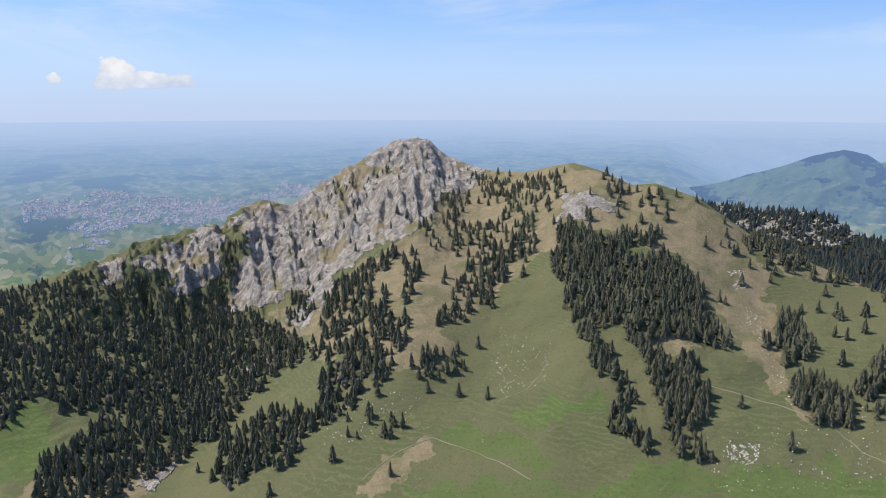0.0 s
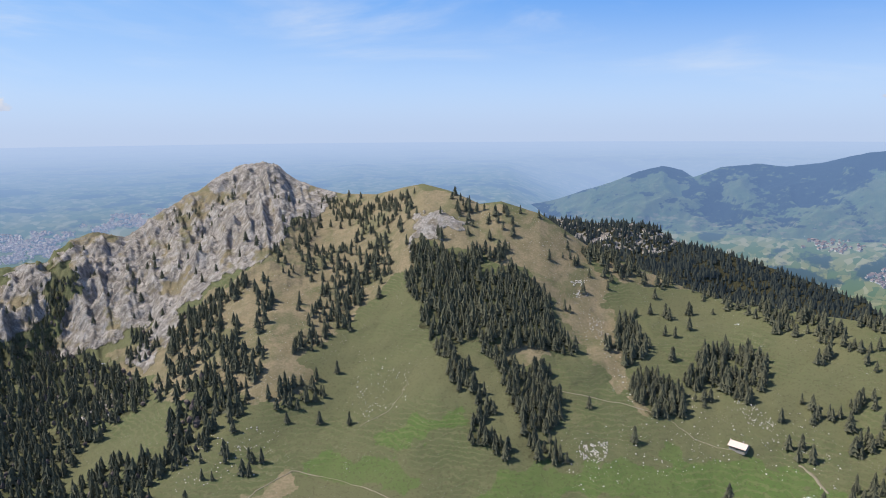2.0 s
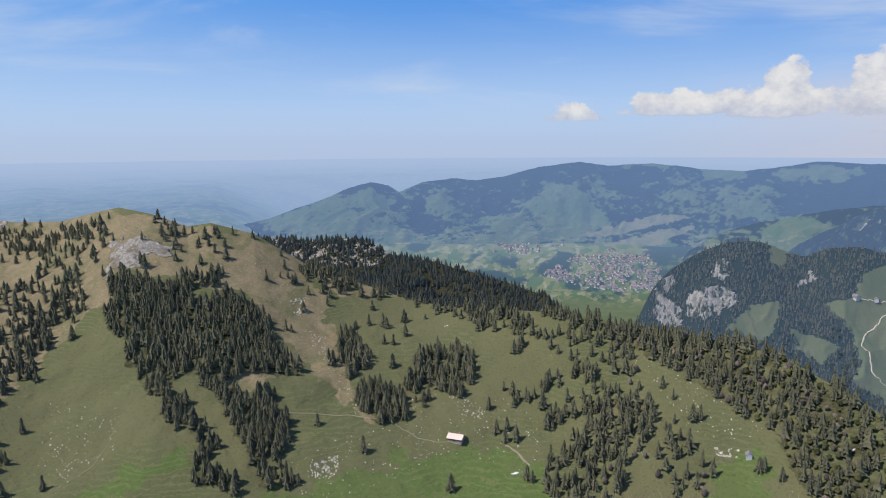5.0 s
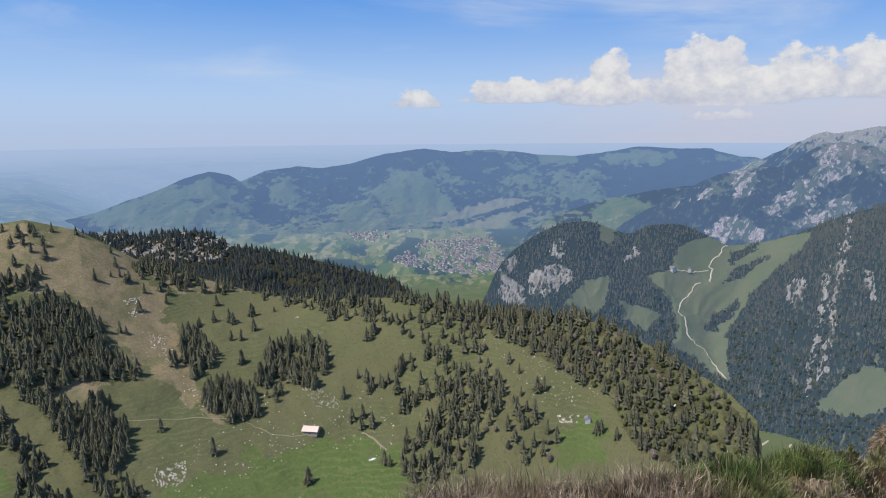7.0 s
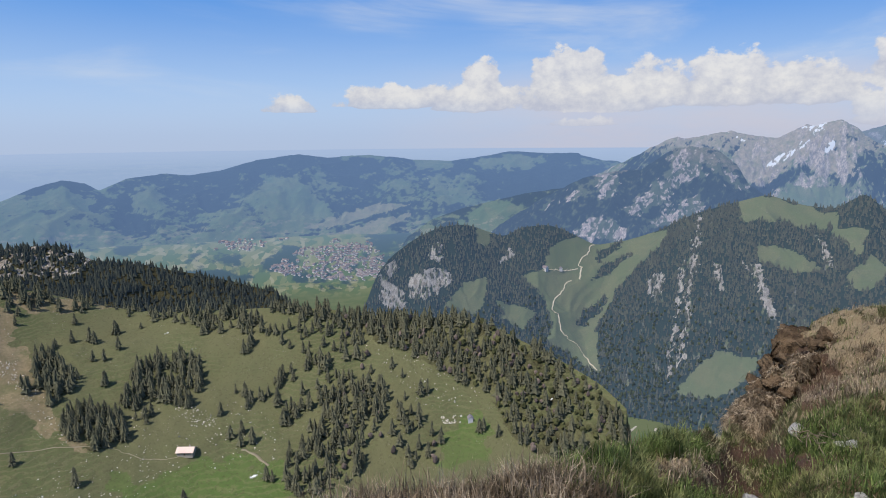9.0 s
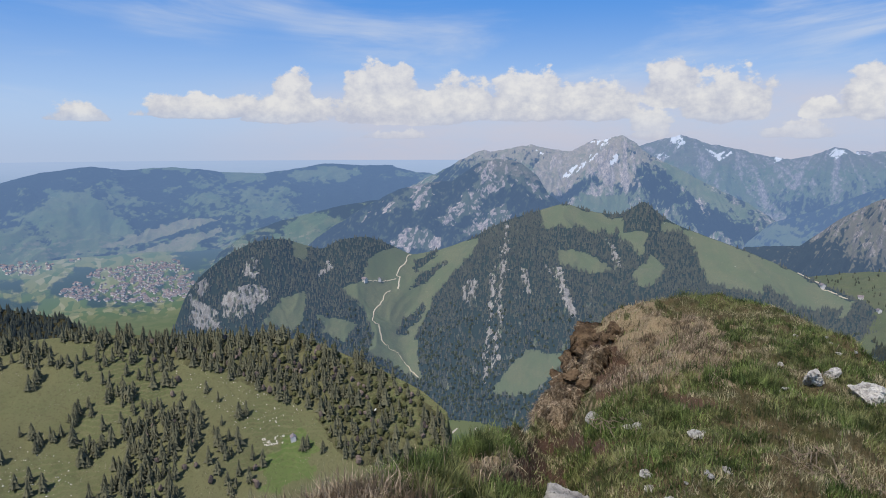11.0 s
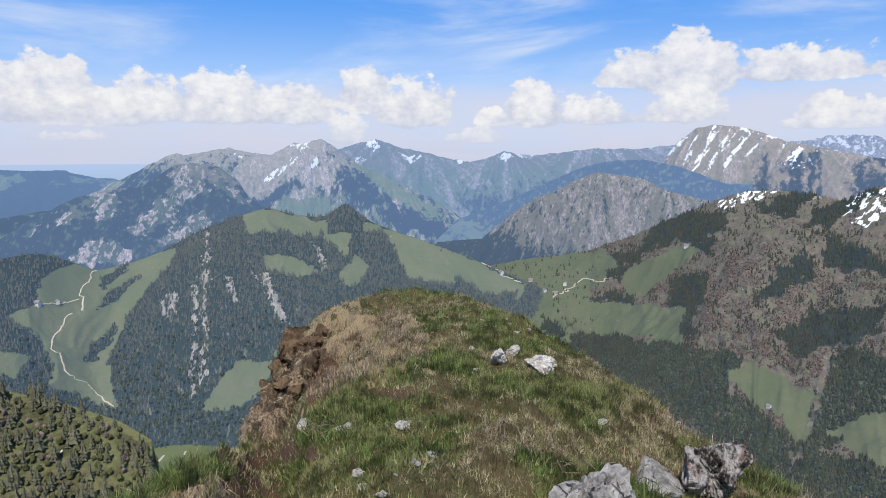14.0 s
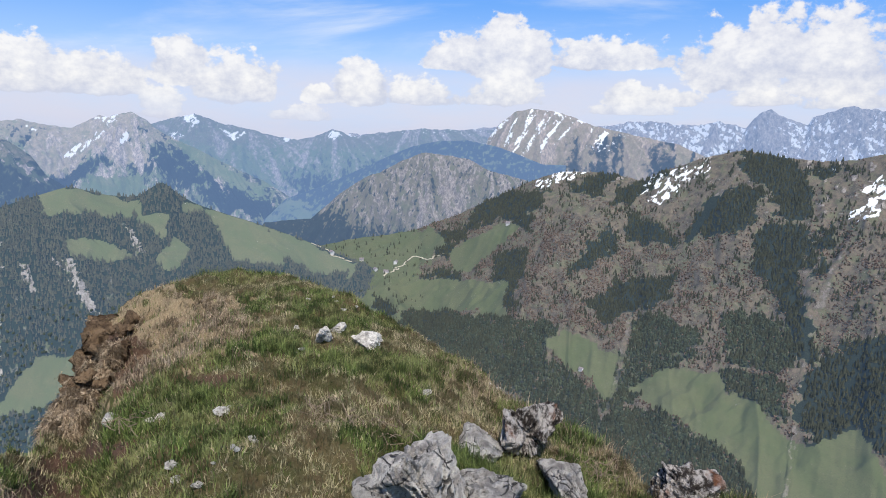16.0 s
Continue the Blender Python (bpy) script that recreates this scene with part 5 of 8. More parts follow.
ALPS_TAN.append([(82.2, -1.7), (84.0, -0.7), (85.4, -0.5), (87.3, 0.2), (89.5, 0.6), (89.7, -0.4), (88.4, -1.3), (87.1, -2.1), (85.7, -3.5), (84.0, -4.3), (82.6, -2.8)])
ALPS_TAN.append([(87.6, -2.1), (89.7, -1.3), (90.9, -2.7), (89.7, -3.5), (88.3, -3.2)])
ALPS_WOODS = []
ALPS_WOODS.append([(73.7, -2.2), (76.2, -1.2), (78.5, -0.4), (82.2, -0.1), (85.1, -0.7), (83.3, -1.6), (82.2, -2.0), (80.3, -1.2), (78.0, -1.6), (75.2, -3.5)])
# main peak's right face: shaded, gullied rock darkened with the wood cover
ALPS_WOODS.append([(89.9, 0.1), (91.8, -0.7), (93.7, -2.6), (94.7, -4.9), (92.3, -4.5), (91.4, -2.7), (90.6, -1.0)])
ALPS_WOODS.append([(80.3, -4.9), (83.3, -4.5), (85.5, -3.2), (87.3, -2.1), (88.1, -3.2), (85.9, -3.9), (84.5, -5.3), (79.8, -6.0)])
ALPS_WOODS.append([(95.1, -4.5), (97.2, -4.7), (100.8, -6.6), (99.7, -7.8), (94.5, -6.1)])
ALPS_GREEN = []
ALPS_GREEN.append([(86.4, -4.1), (89.7, -3.9), (90.0, -6.0), (86.0, -5.9)])
ALPS_GREEN.append([(92.2, -1.3), (94.4, -2.0), (96.7, -3.6), (99.8, -5.9), (98.7, -6.1), (94.9, -4.0)])
ALPS_GREEN.append([(96.6, -1.4), (98.1, -2.8), (100.2, -5.0), (99.1, -5.0), (97.2, -3.2)])
ALPS_ROCK = []
ALPS_ROCK.append([(87.1, -1.5), (88.5, -0.4), (89.9, 0.6), (90.7, -1.0), (91.7, -3.4), (90.7, -3.8), (89.0, -3.4), (87.3, -2.7)])
ALPS_ROCK.append([(93.9, -3.3), (96.1, -4.2), (96.8, -5.8), (94.9, -4.2)])
ALPS_ROCK.append([(84.0, -4.2), (85.9, -2.7), (86.9, -2.1), (85.5, -3.9), (84.3, -4.6)])



def alps_mask(s):
    k = streaks(s, (80.5, 85, 89.5, 94, 98, 104.7, 112), 0.8, 91)
    n1 = fbm((s.A + 0.35 * s.E) * 6.0, s.E * 3.2, 5, 93, 0.7)
    tan, woods = cover(ALPS_TAN, s.A, s.E, 0.5, 1.5, 95), cover(ALPS_WOODS, s.A, s.E, 0.6, 1.5, 96)
    green, crag = cover(ALPS_GREEN, s.A, s.E, 0.5, 1.5, 97), cover(ALPS_ROCK, s.A, s.E, 0.5, 1.5, 99)
    high = np.clip((s.E + 3.0) / 2.6, 0, 0.7)
    rock = np.clip(0.34 + 0.8 * k + crag * (0.15 + 1.0 * k) - 0.45 * woods - 0.5 * green, 0, 1)
    wood = np.clip(0.26 - 0.4 * k + 0.6 * n1 - 0.26 * np.maximum(s.E + 3.0, -1.2) + 0.6 * woods - 0.9 * tan - 0.7 * green + 0.5 * crag * (k < 0.1), 0, 1)
    streak = cover(ALPS_SNOW, s.A, s.E, 0.16, 2.8, 94) * np.clip(0.75 + 0.9 * fbm((s.A - 0.82 * s.E) * 5, s.E * 1.5, 4, 194, 0.65), 0, 1)
    k2 = streaks(s, (86.5, 89.0, 94, 96.5, 104.7), 0.5, 191, 1.4)
    snow = np.maximum(streak, np.clip(-0.12 + 1.3 * k2 - 0.2 * s.rel, 0, 1) * np.clip((s.E + 0.9) / 1.0, 0, 1))
    return rock, wood * (1 - 0.7 * rock), np.maximum(tan, high * (1 - green)), snow


def alps_shape(A, f, x, y):
    big = spur(A, f, (89.6, 1.0), (85.0, 0.45), 70, 2.6) + spur(A, f, (89.8, 1.0), (91.6, 0.35), 80, 2.4) + spur(A, f, (90.2, 0.97), (97, 0.5), 60, 2.4)
    big = big + spur(A, f, (82.3, 1.0), (81.0, 0.5), 50, 2.2) + spur(A, f, (78.4, 1.0), (76, 0.6), 45, 2.2) - spur(A, f, (86.3, 0.9), (84.0, 0.5), 60, 2.4)
    return big + ribs(A, f, (80.5, 85, 89.5, 95), 42, 1.7, 131)


def distant_shape(A, f, x, y):
    big = spur(A, f, (94, 1.0), (92.5, 0.4), 50, 2.2) + spur(A, f, (94.2, 1.0), (97.5, 0.4), 55, 2.4) + spur(A, f, (104.7, 1.0), (102, 0.35), 45, 2.2) + spur(A, f, (104.8, 1.0), (108, 0.35), 45, 2.2)
    return big - spur(A, f, (99.8, 1.0), (100.2, 0.0), 60, 3.0) + ribs(A, f, (94, 98, 104.7, 112), 30, 1.6, 151)


alps = Massif("snow_streaked_peak", 68, 103, 0.1,
              crest=[(69.8, -5.4), (72, -3.5), (73.9, -2.6), (75.4, -1.8), (76.7, -1.1), (77.5, -0.7), (78.4, -0.4), (78.9, -0.6), (80, -0.4), (81.3, -0.1), (82.3, -0), (83.6, -0.3), (85.1, -0.5), (85.7, -0.4), (86.6, 0), (87.3, 0.4), (87.9, 0.3), (88.8, 0.6), (89.5, 0.8), (90, 0.5), (90.6, 0.1), (91.1, -0.4), (92.6, -1.2), (94.4, -2.1), (96.2, -3.1), (99.1, -4.4), (101.9, -6.2)],
              far=[(72, 4000), (102, 4000)], foot_dip=[(72, -12.5), (102, -12.8)], near=[(72, 3400), (102, 3300)],
              rows=130, bend=1.15, rough=(16, 200), gully=(22, 6), jag=5, seed=41, shape=alps_shape, mask=alps_mask)
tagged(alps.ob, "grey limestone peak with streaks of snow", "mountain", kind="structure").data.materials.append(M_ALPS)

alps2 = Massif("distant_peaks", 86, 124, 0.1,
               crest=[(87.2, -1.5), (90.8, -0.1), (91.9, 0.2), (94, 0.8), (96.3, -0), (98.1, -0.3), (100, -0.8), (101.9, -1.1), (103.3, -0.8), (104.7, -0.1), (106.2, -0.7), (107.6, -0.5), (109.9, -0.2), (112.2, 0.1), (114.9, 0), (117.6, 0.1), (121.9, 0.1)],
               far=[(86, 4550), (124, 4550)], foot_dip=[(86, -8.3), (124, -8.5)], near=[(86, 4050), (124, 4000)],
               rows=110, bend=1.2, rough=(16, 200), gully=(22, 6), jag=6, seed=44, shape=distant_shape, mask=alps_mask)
tagged(alps2.ob, "distant alpine peaks with snow in painted blue haze", "mountain", kind="structure").data.materials.append(M_BACK)


BIG_SNOW = [
    [(120.2, 1.8), (120.5, 1.8), (119.8, 0.5), (119.1, -1.3), (118.8, -1.4), (119.4, 0.5)],
    [(121.1, 1.9), (121.5, 1.8), (120.8, 0.1), (119.9, -1.5), (118.6, -3.6), (118.3, -3.5), (119.5, -1.6), (120.3, 0.2)],
    [(122.2, 1.7), (122.6, 1.6), (121.5, -0.3), (120.6, -2.2), (120.3, -2.2), (121.2, -0.2)],
    [(123.4, 1.5), (123.8, 1.4), (122.8, -0.1), (121.9, -1.7), (121.5, -1.6), (122.5, 0)],
    [(124.3, 1.1), (124.6, 1), (123.7, -0.5), (123, -1.3), (122.8, -1.2), (123.5, 0)],
    [(127, 0.2), (127.4, 0.1), (126.6, -1.1), (126, -1.3), (126.3, -0.5)],
    [(122.9, 1.7), (125.6, 0.9), (125.5, 0.7), (122.8, 1.5)],
]


def big_mask(s):
    n1 = fbm(s.A * 2.0, s.E * 2.0, 5, 95, 0.65)
    slant = s.A - 0.82 * s.E
    streak = ridged(slant * 0.95 + 0.25 * n1, s.E * 0.22, 3, 96)
    snow = np.clip((streak - 0.30) * 2.4 + 0.45 * n1, 0, 1) * np.clip((s.E + 2.4) / 1.6, 0, 1) * np.clip((130.5 - s.A) / 4, 0, 1)
    snow = np.maximum(0.55 * snow, cover(BIG_SNOW, s.A, s.E, 0.10, 2.2, 98) * np.clip(0.48 + 0.9 * fbm(slant * 5, s.E * 1.2, 4, 198, 0.65), 0, 1))
    fan = np.clip((ridged(s.A * 0.75 + 0.2 * n1, s.E * 0.12, 2, 97) + 0.05) * 1.4 + 0.4 * n1, 0, 1) * np.clip((0.2 - s.E + 0.6 * n1) / 0.7, 0, 1) * np.clip((s.A - 122) / 3, 0, 1)
    k = streaks(s, (121, 127, 133), 1.0, 99)
    return np.clip(0.30 + 0.8 * k, 0, 1), fan * 0.8, np.ones(s.A.shape), snow


big = Massif("great_peak", 112, 142, 0.1,
             crest=[(113.3, -6), (116, -3.2), (117, -1.8), (117.6, -0.5), (118.5, 0.7), (119.7, 1.6), (121, 1.9), (123.5, 1.6), (126, 0.7), (128.8, 0.1), (130.7, -0.3), (132.9, -0.7), (134.4, -1.4), (136.1, -2.2), (138.8, -2.8)],
             far=[(112, 3900), (142, 3900)], foot_dip=[(112, -12.3), (142, -12.8)], near=[(112, 3450), (142, 3350)],
             rows=140, bend=0.95, rough=(12, 200), gully=(18, 6), jag=3.5, seed=47, shape=lambda A, f, x, y: ribs(A, f, (121, 127, 133), 60, 1.9, 171), mask=big_mask)
tagged(big.ob, "broad brown-grey peak with streaks of snow", "mountain", kind="structure").data.materials.append(M_BIG)


VALLEY_GREEN = []
VALLEY_GREEN.append([(98.7, -5.8), (101.4, -5.8), (103.7, -6.6), (104.7, -8.1), (102.9, -9.3), (100.9, -8.3), (98.7, -7.0)])
VALLEY_GREEN.append([(104.7, -9.8), (106.0, -8.8), (107.3, -9.2), (106.1, -10.2)])


def blue_mask(s):
    green = cover(VALLEY_GREEN, s.A, s.E, 0.6, 1.5, 89) * np.clip(0.6 + 0.9 * fbm(s.A * 3, s.E * 4, 4, 90), 0, 1)
    n1 = fbm(s.A * 5.0, s.E * 4.5, 5, 85, 0.7)
    return np.clip(n1 - 0.3, 0, 1) * (1 - green), np.clip(0.75 + 0.8 * n1, 0, 1) * (1 - green), np.zeros(s.A.shape), np.zeros(s.A.shape)


blue = Massif("wooded_spur", 98, 124, 0.12,
              crest=[(98.6, -8.1), (101, -5.8), (103.8, -4.8), (106.7, -3.5), (109, -2.4), (111.3, -1.4), (113.6, -0.9), (115.9, -0.8), (118.6, -1.3), (122.1, -2.6)],
              far=[(98, 3700), (124, 3700)], foot_dip=[(98, -12), (124, -12)], near=[(98, 3300), (124, 3300)],
              rows=80, bend=1.0, rough=(16, 200), gully=(22, 7), jag=1, seed=64, mask=blue_mask)
tagged(blue.ob, "wooded spur above the far valley in painted blue haze", "mountain", kind="structure").data.materials.append(M_SPUR)


def back_mask(s):
    n1 = fbm(s.A * 5.0 + s.E * 4.0, s.E * 3.0 - s.A, 5, 98, 0.7)
    snow = np.clip(0.30 - 0.9 * s.rel + 0.8 * n1 - 0.35 * np.maximum(s.E - 0.9, 0), 0, 1)
    return np.ones(s.A.shape), np.zeros(s.A.shape), np.zeros(s.A.shape), snow


back = Massif("snowy_range", 106, 158, 0.09,
              crest=[(109.9, -0.5), (116.9, 0.2), (123.8, 0.5), (127.4, 0.7), (128.7, 1), (130.8, 1.1), (132.6, 0.8), (135.4, 1.2), (137.5, 0.8), (138.3, 1.8), (139.1, 2.1), (140.1, 1.5), (141.6, 1.1), (141.9, 1.7), (144, 2.4), (146.3, 2.1), (150.5, 2)],
              far=[(106, 4750), (158, 4700)], foot_dip=[(106, -6), (158, -6.5)], near=[(106, 4350), (158, 4300)],
              rows=90, bend=1.3, rough=(25, 220), gully=(40, 7), jag=9, seed=51, mask=back_mask)
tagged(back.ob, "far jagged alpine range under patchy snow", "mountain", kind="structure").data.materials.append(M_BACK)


# ---- parts, trees and scattered stuff ----
def part(name, me, material, parent, label=""):
    ob = new(name, me)
    ob.parent = parent
    if material and not me.materials:
        me.materials.append(material)
    return tagged(ob, label)


def batch(name, templates, places, sizes, seed, lean=0.0, flat=1.0):
    """Copies of small templates (verts, triangles), joined into one mesh."""
    rng = np.random.default_rng(seed)
    n = len(places)
    which = rng.integers(0, len(templates), n)
    vs, fs, base = [], [], 0
    for k, (tv, tf) in enumerate(templates):
        idx = np.nonzero(which == k)[0]
        if not len(idx):
            continue
        a = rng.random(len(idx)) * 2 * np.pi
        c, s = np.cos(a)[:, None], np.sin(a)[:, None]
        wide = (0.85 + 0.35 * rng.random(len(idx)))[:, None]
        sz = sizes[idx][:, None]
        x = (tv[None, :, 0] * c - tv[None, :, 1] * s) * sz * wide
        y = (tv[None, :, 0] * s + tv[None, :, 1] * c) * sz * wide
        z = tv[None, :, 2] * sz * flat
        if lean:
            x = x + z * lean * rng.normal(size=(len(idx), 1))
            y = y + z * lean * rng.normal(size=(len(idx), 1))
        v = np.stack((x, y, z), -1) + places[idx][:, None, :]
        f = tf[None] + (base + np.arange(len(idx)) * len(tv))[:, None, None]
        vs.append(v.reshape(-1, 3))
        fs.append(f.reshape(-1, 3))
        base += len(idx) * len(tv)
    return mesh_of(name, np.concatenate(vs), np.concatenate(fs), smooth=False)


def spruce(tiers, points, seed, slim=0.19):
    """A spruce crown one metre high: tiers of drooping, uneven boughs."""
    rng = np.random.default_rng(seed)
    v, f = [], []
    for k in range(tiers):
        t = k / tiers
        z1 = 0.06 + 0.94 * t
        rad = slim * (1 - t) ** 0.8 * rng.uniform(0.8, 1.15) + 0.012
        top = min(z1 + (0.94 / tiers) * 1.9, 1.0)
        o = len(v)
        v.append((rng.normal() * 0.006, rng.normal() * 0.006, top))
        turn = rng.random() * 6.28
        for i in range(2 * points):
            a = turn + np.pi * i / points
            q = rad * (rng.uniform(0.8, 1.2) if i % 2 == 0 else rng.uniform(0.45, 0.65))
            v.append((q * np.cos(a), q * np.sin(a), z1 + (rng.uniform(-0.03, 0.01) if i % 2 == 0 else 0.025)))
        for i in range(2 * points):
            f.append((o, o + 1 + i, o + 1 + (i + 1) % (2 * points)))
    return np.array(v), np.array(f)


def cone_tree(seed, sides=5):
    """A far spruce: two ragged cones."""
    rng = np.random.default_rng(seed)
    v, f = [], []
    for z0, z1, rad in ((0.0, 0.72, 0.27), (0.36, 1.0, 0.18)):
        o = len(v)
        v.append((0, 0, z1))
        for i in range(sides):
            a = 6.283 * i / sides + rng.random() * 0.6
            q = rad * rng.uniform(0.7, 1.25)
            v.append((q * np.cos(a), q * np.sin(a), z0 + rng.uniform(-0.04, 0.06)))
        for i in range(sides):
            f.append((o, o + 1 + i, o + 1 + (i + 1) % sides))
    return np.array(v), np.array(f)


def leaf_tree(seed, level=1, squash=1.0):
    """A rounded broad-leaved crown one metre high, uneven."""
    rng = np.random.default_rng(seed)
    bm = bmesh.new()
    bmesh.ops.create_icosphere(bm, subdivisions=level, radius=0.5)
    bm.verts.index_update()
    v = np.array([tuple(q.co) for q in bm.verts])
    f = np.array([[q.index for q in t.verts] for t in bm.faces])
    bm.free()
    v = v * rng.uniform(0.7, 1.25, (len(v), 1)) * np.array((0.8, 0.8, 1.0 * squash))
    v[:, 2] += 0.5 * squash
    return v, f


def twig_tree(seed):
    """A small leafless crown: an uneven lump of eight faces."""
    rng = np.random.default_rng(seed)
    v = np.array([(0.45, 0, 0.5), (0, 0.45, 0.45), (-0.45, 0, 0.55), (0, -0.45, 0.5), (0, 0, 1.0), (0, 0, 0.0)]) + rng.normal(size=(6, 3)) * 0.09
    f = [(i, (i + 1) % 4, 4) for i in range(4)] + [((i + 1) % 4, i, 5) for i in range(4)]
    return v, np.array(f)


def foliage(name, light, dark, rough=0.85, haze_glow=0.0):
    m, n, b = surface(name, rough, 0.15)
    g = n.add("ShaderNodeNewGeometry")
    fine = n.noise(g.outputs["Position"], 0.9, 3, 0.7)
    patch = n.noise(g.outputs["Position"], 0.02, 3, 0.5)
    rnd = g.outputs["Random Per Island"]
    mixv = n.math("MULTIPLY_ADD", rnd, 0.5, n.math("MULTIPLY_ADD", fine, 0.6, n.math("MULTIPLY_ADD", patch, 0.6, -0.45)), clamp=True)
    # painted haze: colour dimmed by its share, blue emission added below
    n.put(b.inputs["Base Color"], n.mix(haze_glow, n.mix(mixv, dark, light), (0, 0, 0)))
    if haze_glow:
        n.put(b.inputs["Emission Color"], HAZE_BLUE)
        b.inputs["Emission Strength"].default_value = haze_glow
    return m


M_SPRUCE = foliage("spruce needles", (0.168, 0.160, 0.096), (0.076, 0.078, 0.054))
M_SPRUCE_FAR = foliage("distant spruce", (0.145, 0.140, 0.082), (0.052, 0.056, 0.036), haze_glow=0.145)
M_SPRUCE_RIDGE = foliage("ridge spruce", (0.085, 0.088, 0.055), (0.028, 0.034, 0.026), haze_glow=0.03)
M_LEAF = foliage("young leaves", (0.092, 0.105, 0.045), (0.020, 0.028, 0.015), haze_glow=0.07)
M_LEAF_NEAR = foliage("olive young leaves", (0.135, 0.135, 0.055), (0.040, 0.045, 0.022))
M_BARE = foliage("bare twigs", (0.27, 0.205, 0.165), (0.030, 0.024, 0.022), haze_glow=0.02)
M_BARK, _n, _b = surface("bark", 0.95, 0.1)
_n.put(_b.inputs["Base Color"], _n.mix(_n.noise(_n.add("ShaderNodeTexCoord").outputs["Object"], 6.0, 5, 0.7), (0.05, 0.035, 0.025), (0.12, 0.09, 0.07)))

SPRUCES = [spruce(9, 7, 100 + k, s) for k, s in enumerate((0.25, 0.29, 0.23, 0.32))]
MIDSPRUCES = [spruce(5, 5, 200 + k, s) for k, s in enumerate((0.25, 0.29, 0.22, 0.32, 0.27))]
TWIGS = [twig_tree(500 + k) for k in range(6)]
CONES = [cone_tree(300 + k) for k in range(6)]
LEAVES = [leaf_tree(400 + k) for k in range(6)]
LEAVES_NEAR = [leaf_tree(450 + k, 2) for k in range(4)]


def trunk_mesh():
    v, f = [], []
    for k, (z, q) in enumerate(((-0.04, 0.022), (0.3, 0.016), (0.75, 0.007))):
        v += [(q * math.cos(i * math.pi / 3), q * math.sin(i * math.pi / 3), z) for i in range(6)]
    for k in range(2):
        for i in range(6):
            a, b_, c, d = 6 * k + i, 6 * k + (i + 1) % 6, 6 * k + 6 + (i + 1) % 6, 6 * k + 6 + i
            f += [(a, b_, c), (a, c, d)]
    return mesh_of("trunk", v, f)


def build_ridge_trees():
    trunk = trunk_mesh()
    kinds = []
    for tv, tf in SPRUCES:
        e = tagged(new("spruce_tree"), "dark green spruce standing on the alpine slope", "tree", "spruces on the near slope")
        part("trunk", trunk, M_BARK, e)
        part("crown", mesh_of("crown", tv, tf, smooth=False), M_SPRUCE, e)
        kinds.append(e)
    rng = np.random.default_rng(7)
    # sparse trees on the dry brow, the cliff ledges and the eastern pasture
    share = np.maximum(ridge.woods, 0.05 * (ridge.dry > 0.5) * (ridge.A > 2) * (ridge.E > -16))
    share = np.maximum(share, 0.05 * (ridge.rock > 0.5) * (ridge.U < 0.93))
    share = np.maximum(share, 0.05 * (ridge.A > 38) * (ridge.A < 66) * (ridge.E < -15) * (ridge.E > -25))
    share = share * np.where((np.abs(ridge.A + 3) < 5) & (ridge.U > 0.9), 0.0, 1.0)
    pts = ridge.scatter(np.where(share > 0, 0.25 + 0.75 * share, 0.0), 26000, 5, 1.0)
    share = share[ridge.picked]
    # keep the trees a few metres apart
    keep, cells = [], set()
    for i, (x, y, z) in enumerate(pts):
        c = 4.6 if x > 0 else 5.2
        key = (int(x // c), int(y // c), c)
        if key not in cells:
            cells.add(key)
            if rng.random() < 0.85 * share[i]:
                keep.append(i)
    pts = pts[keep]
    ones = ridge.at(*zip(*TREES_ALONE))
    big = rng.triangular(6.0, 10.5, 17.0, len(pts)) * np.interp(np.hypot(pts[:, 0], pts[:, 1]), (600, 850, 1000), (1.0, 0.75, 0.55))
    # by themselves: trees that stand alone, and the nearest of the woods
    bearing, dist = np.degrees(np.arctan2(pts[:, 0], pts[:, 1])), np.hypot(pts[:, 0], pts[:, 1])
    single = np.nonzero((bearing > 8) & (bearing < 47) & (dist < 560))[0][:300 - len(ones)]
    mask = np.ones(len(pts), bool)
    mask[single] = False
    todo = [(p, rng.uniform(9, 14)) for p in ones] + [(pts[i], big[i]) for i in single]
    for k, (p, h) in enumerate(todo):
        m = pose(p[0], p[1], p[2] - 0.2, 0, 0, rng.uniform(0, 360)) @ Matrix.Diagonal((h * rng.uniform(0.9, 1.2), h * rng.uniform(0.9, 1.2), h, 1))
        if k < len(kinds):
            kinds[k].matrix_world = m
        else:
            ob = copy_thing(kinds[k % 4], Matrix())
            ob.matrix_world = m
    rest, hs = pts[mask], big[mask]
    b2, d2 = bearing[mask], dist[mask]
    leafy = (b2 > 58) & (rng.random(len(b2)) < np.clip((b2 - 58) / 16, 0, 0.4))
    twigs = (rng.random(len(b2)) < np.where(b2 > 60, 0.25, 0.14)) & ((b2 > 50) | (b2 < -8)) & ~leafy
    near = (d2 < 700) & ~leafy & ~twigs
    tagged(new("spruce_wood", batch("spruce_wood", MIDSPRUCES, rest[near], hs[near], 8, 0.02)), "dense dark spruces on the slope", "trees", kind="stuff").data.materials.append(M_SPRUCE)
    far = ~near & ~leafy & ~twigs
    tagged(new("spruce_forest", batch("spruce_forest", MIDSPRUCES, rest[far], hs[far], 9, 0.02)), "dark spruce forest below the cliffs", "trees", kind="stuff").data.materials.append(M_SPRUCE)
    tagged(new("young_leaf_wood", batch("young_leaf_wood", LEAVES_NEAR, rest[leafy], hs[leafy] * 0.42, 10)), "yellow-green broad-leaved trees in fresh leaf", "trees", kind="stuff").data.materials.append(M_LEAF_NEAR)
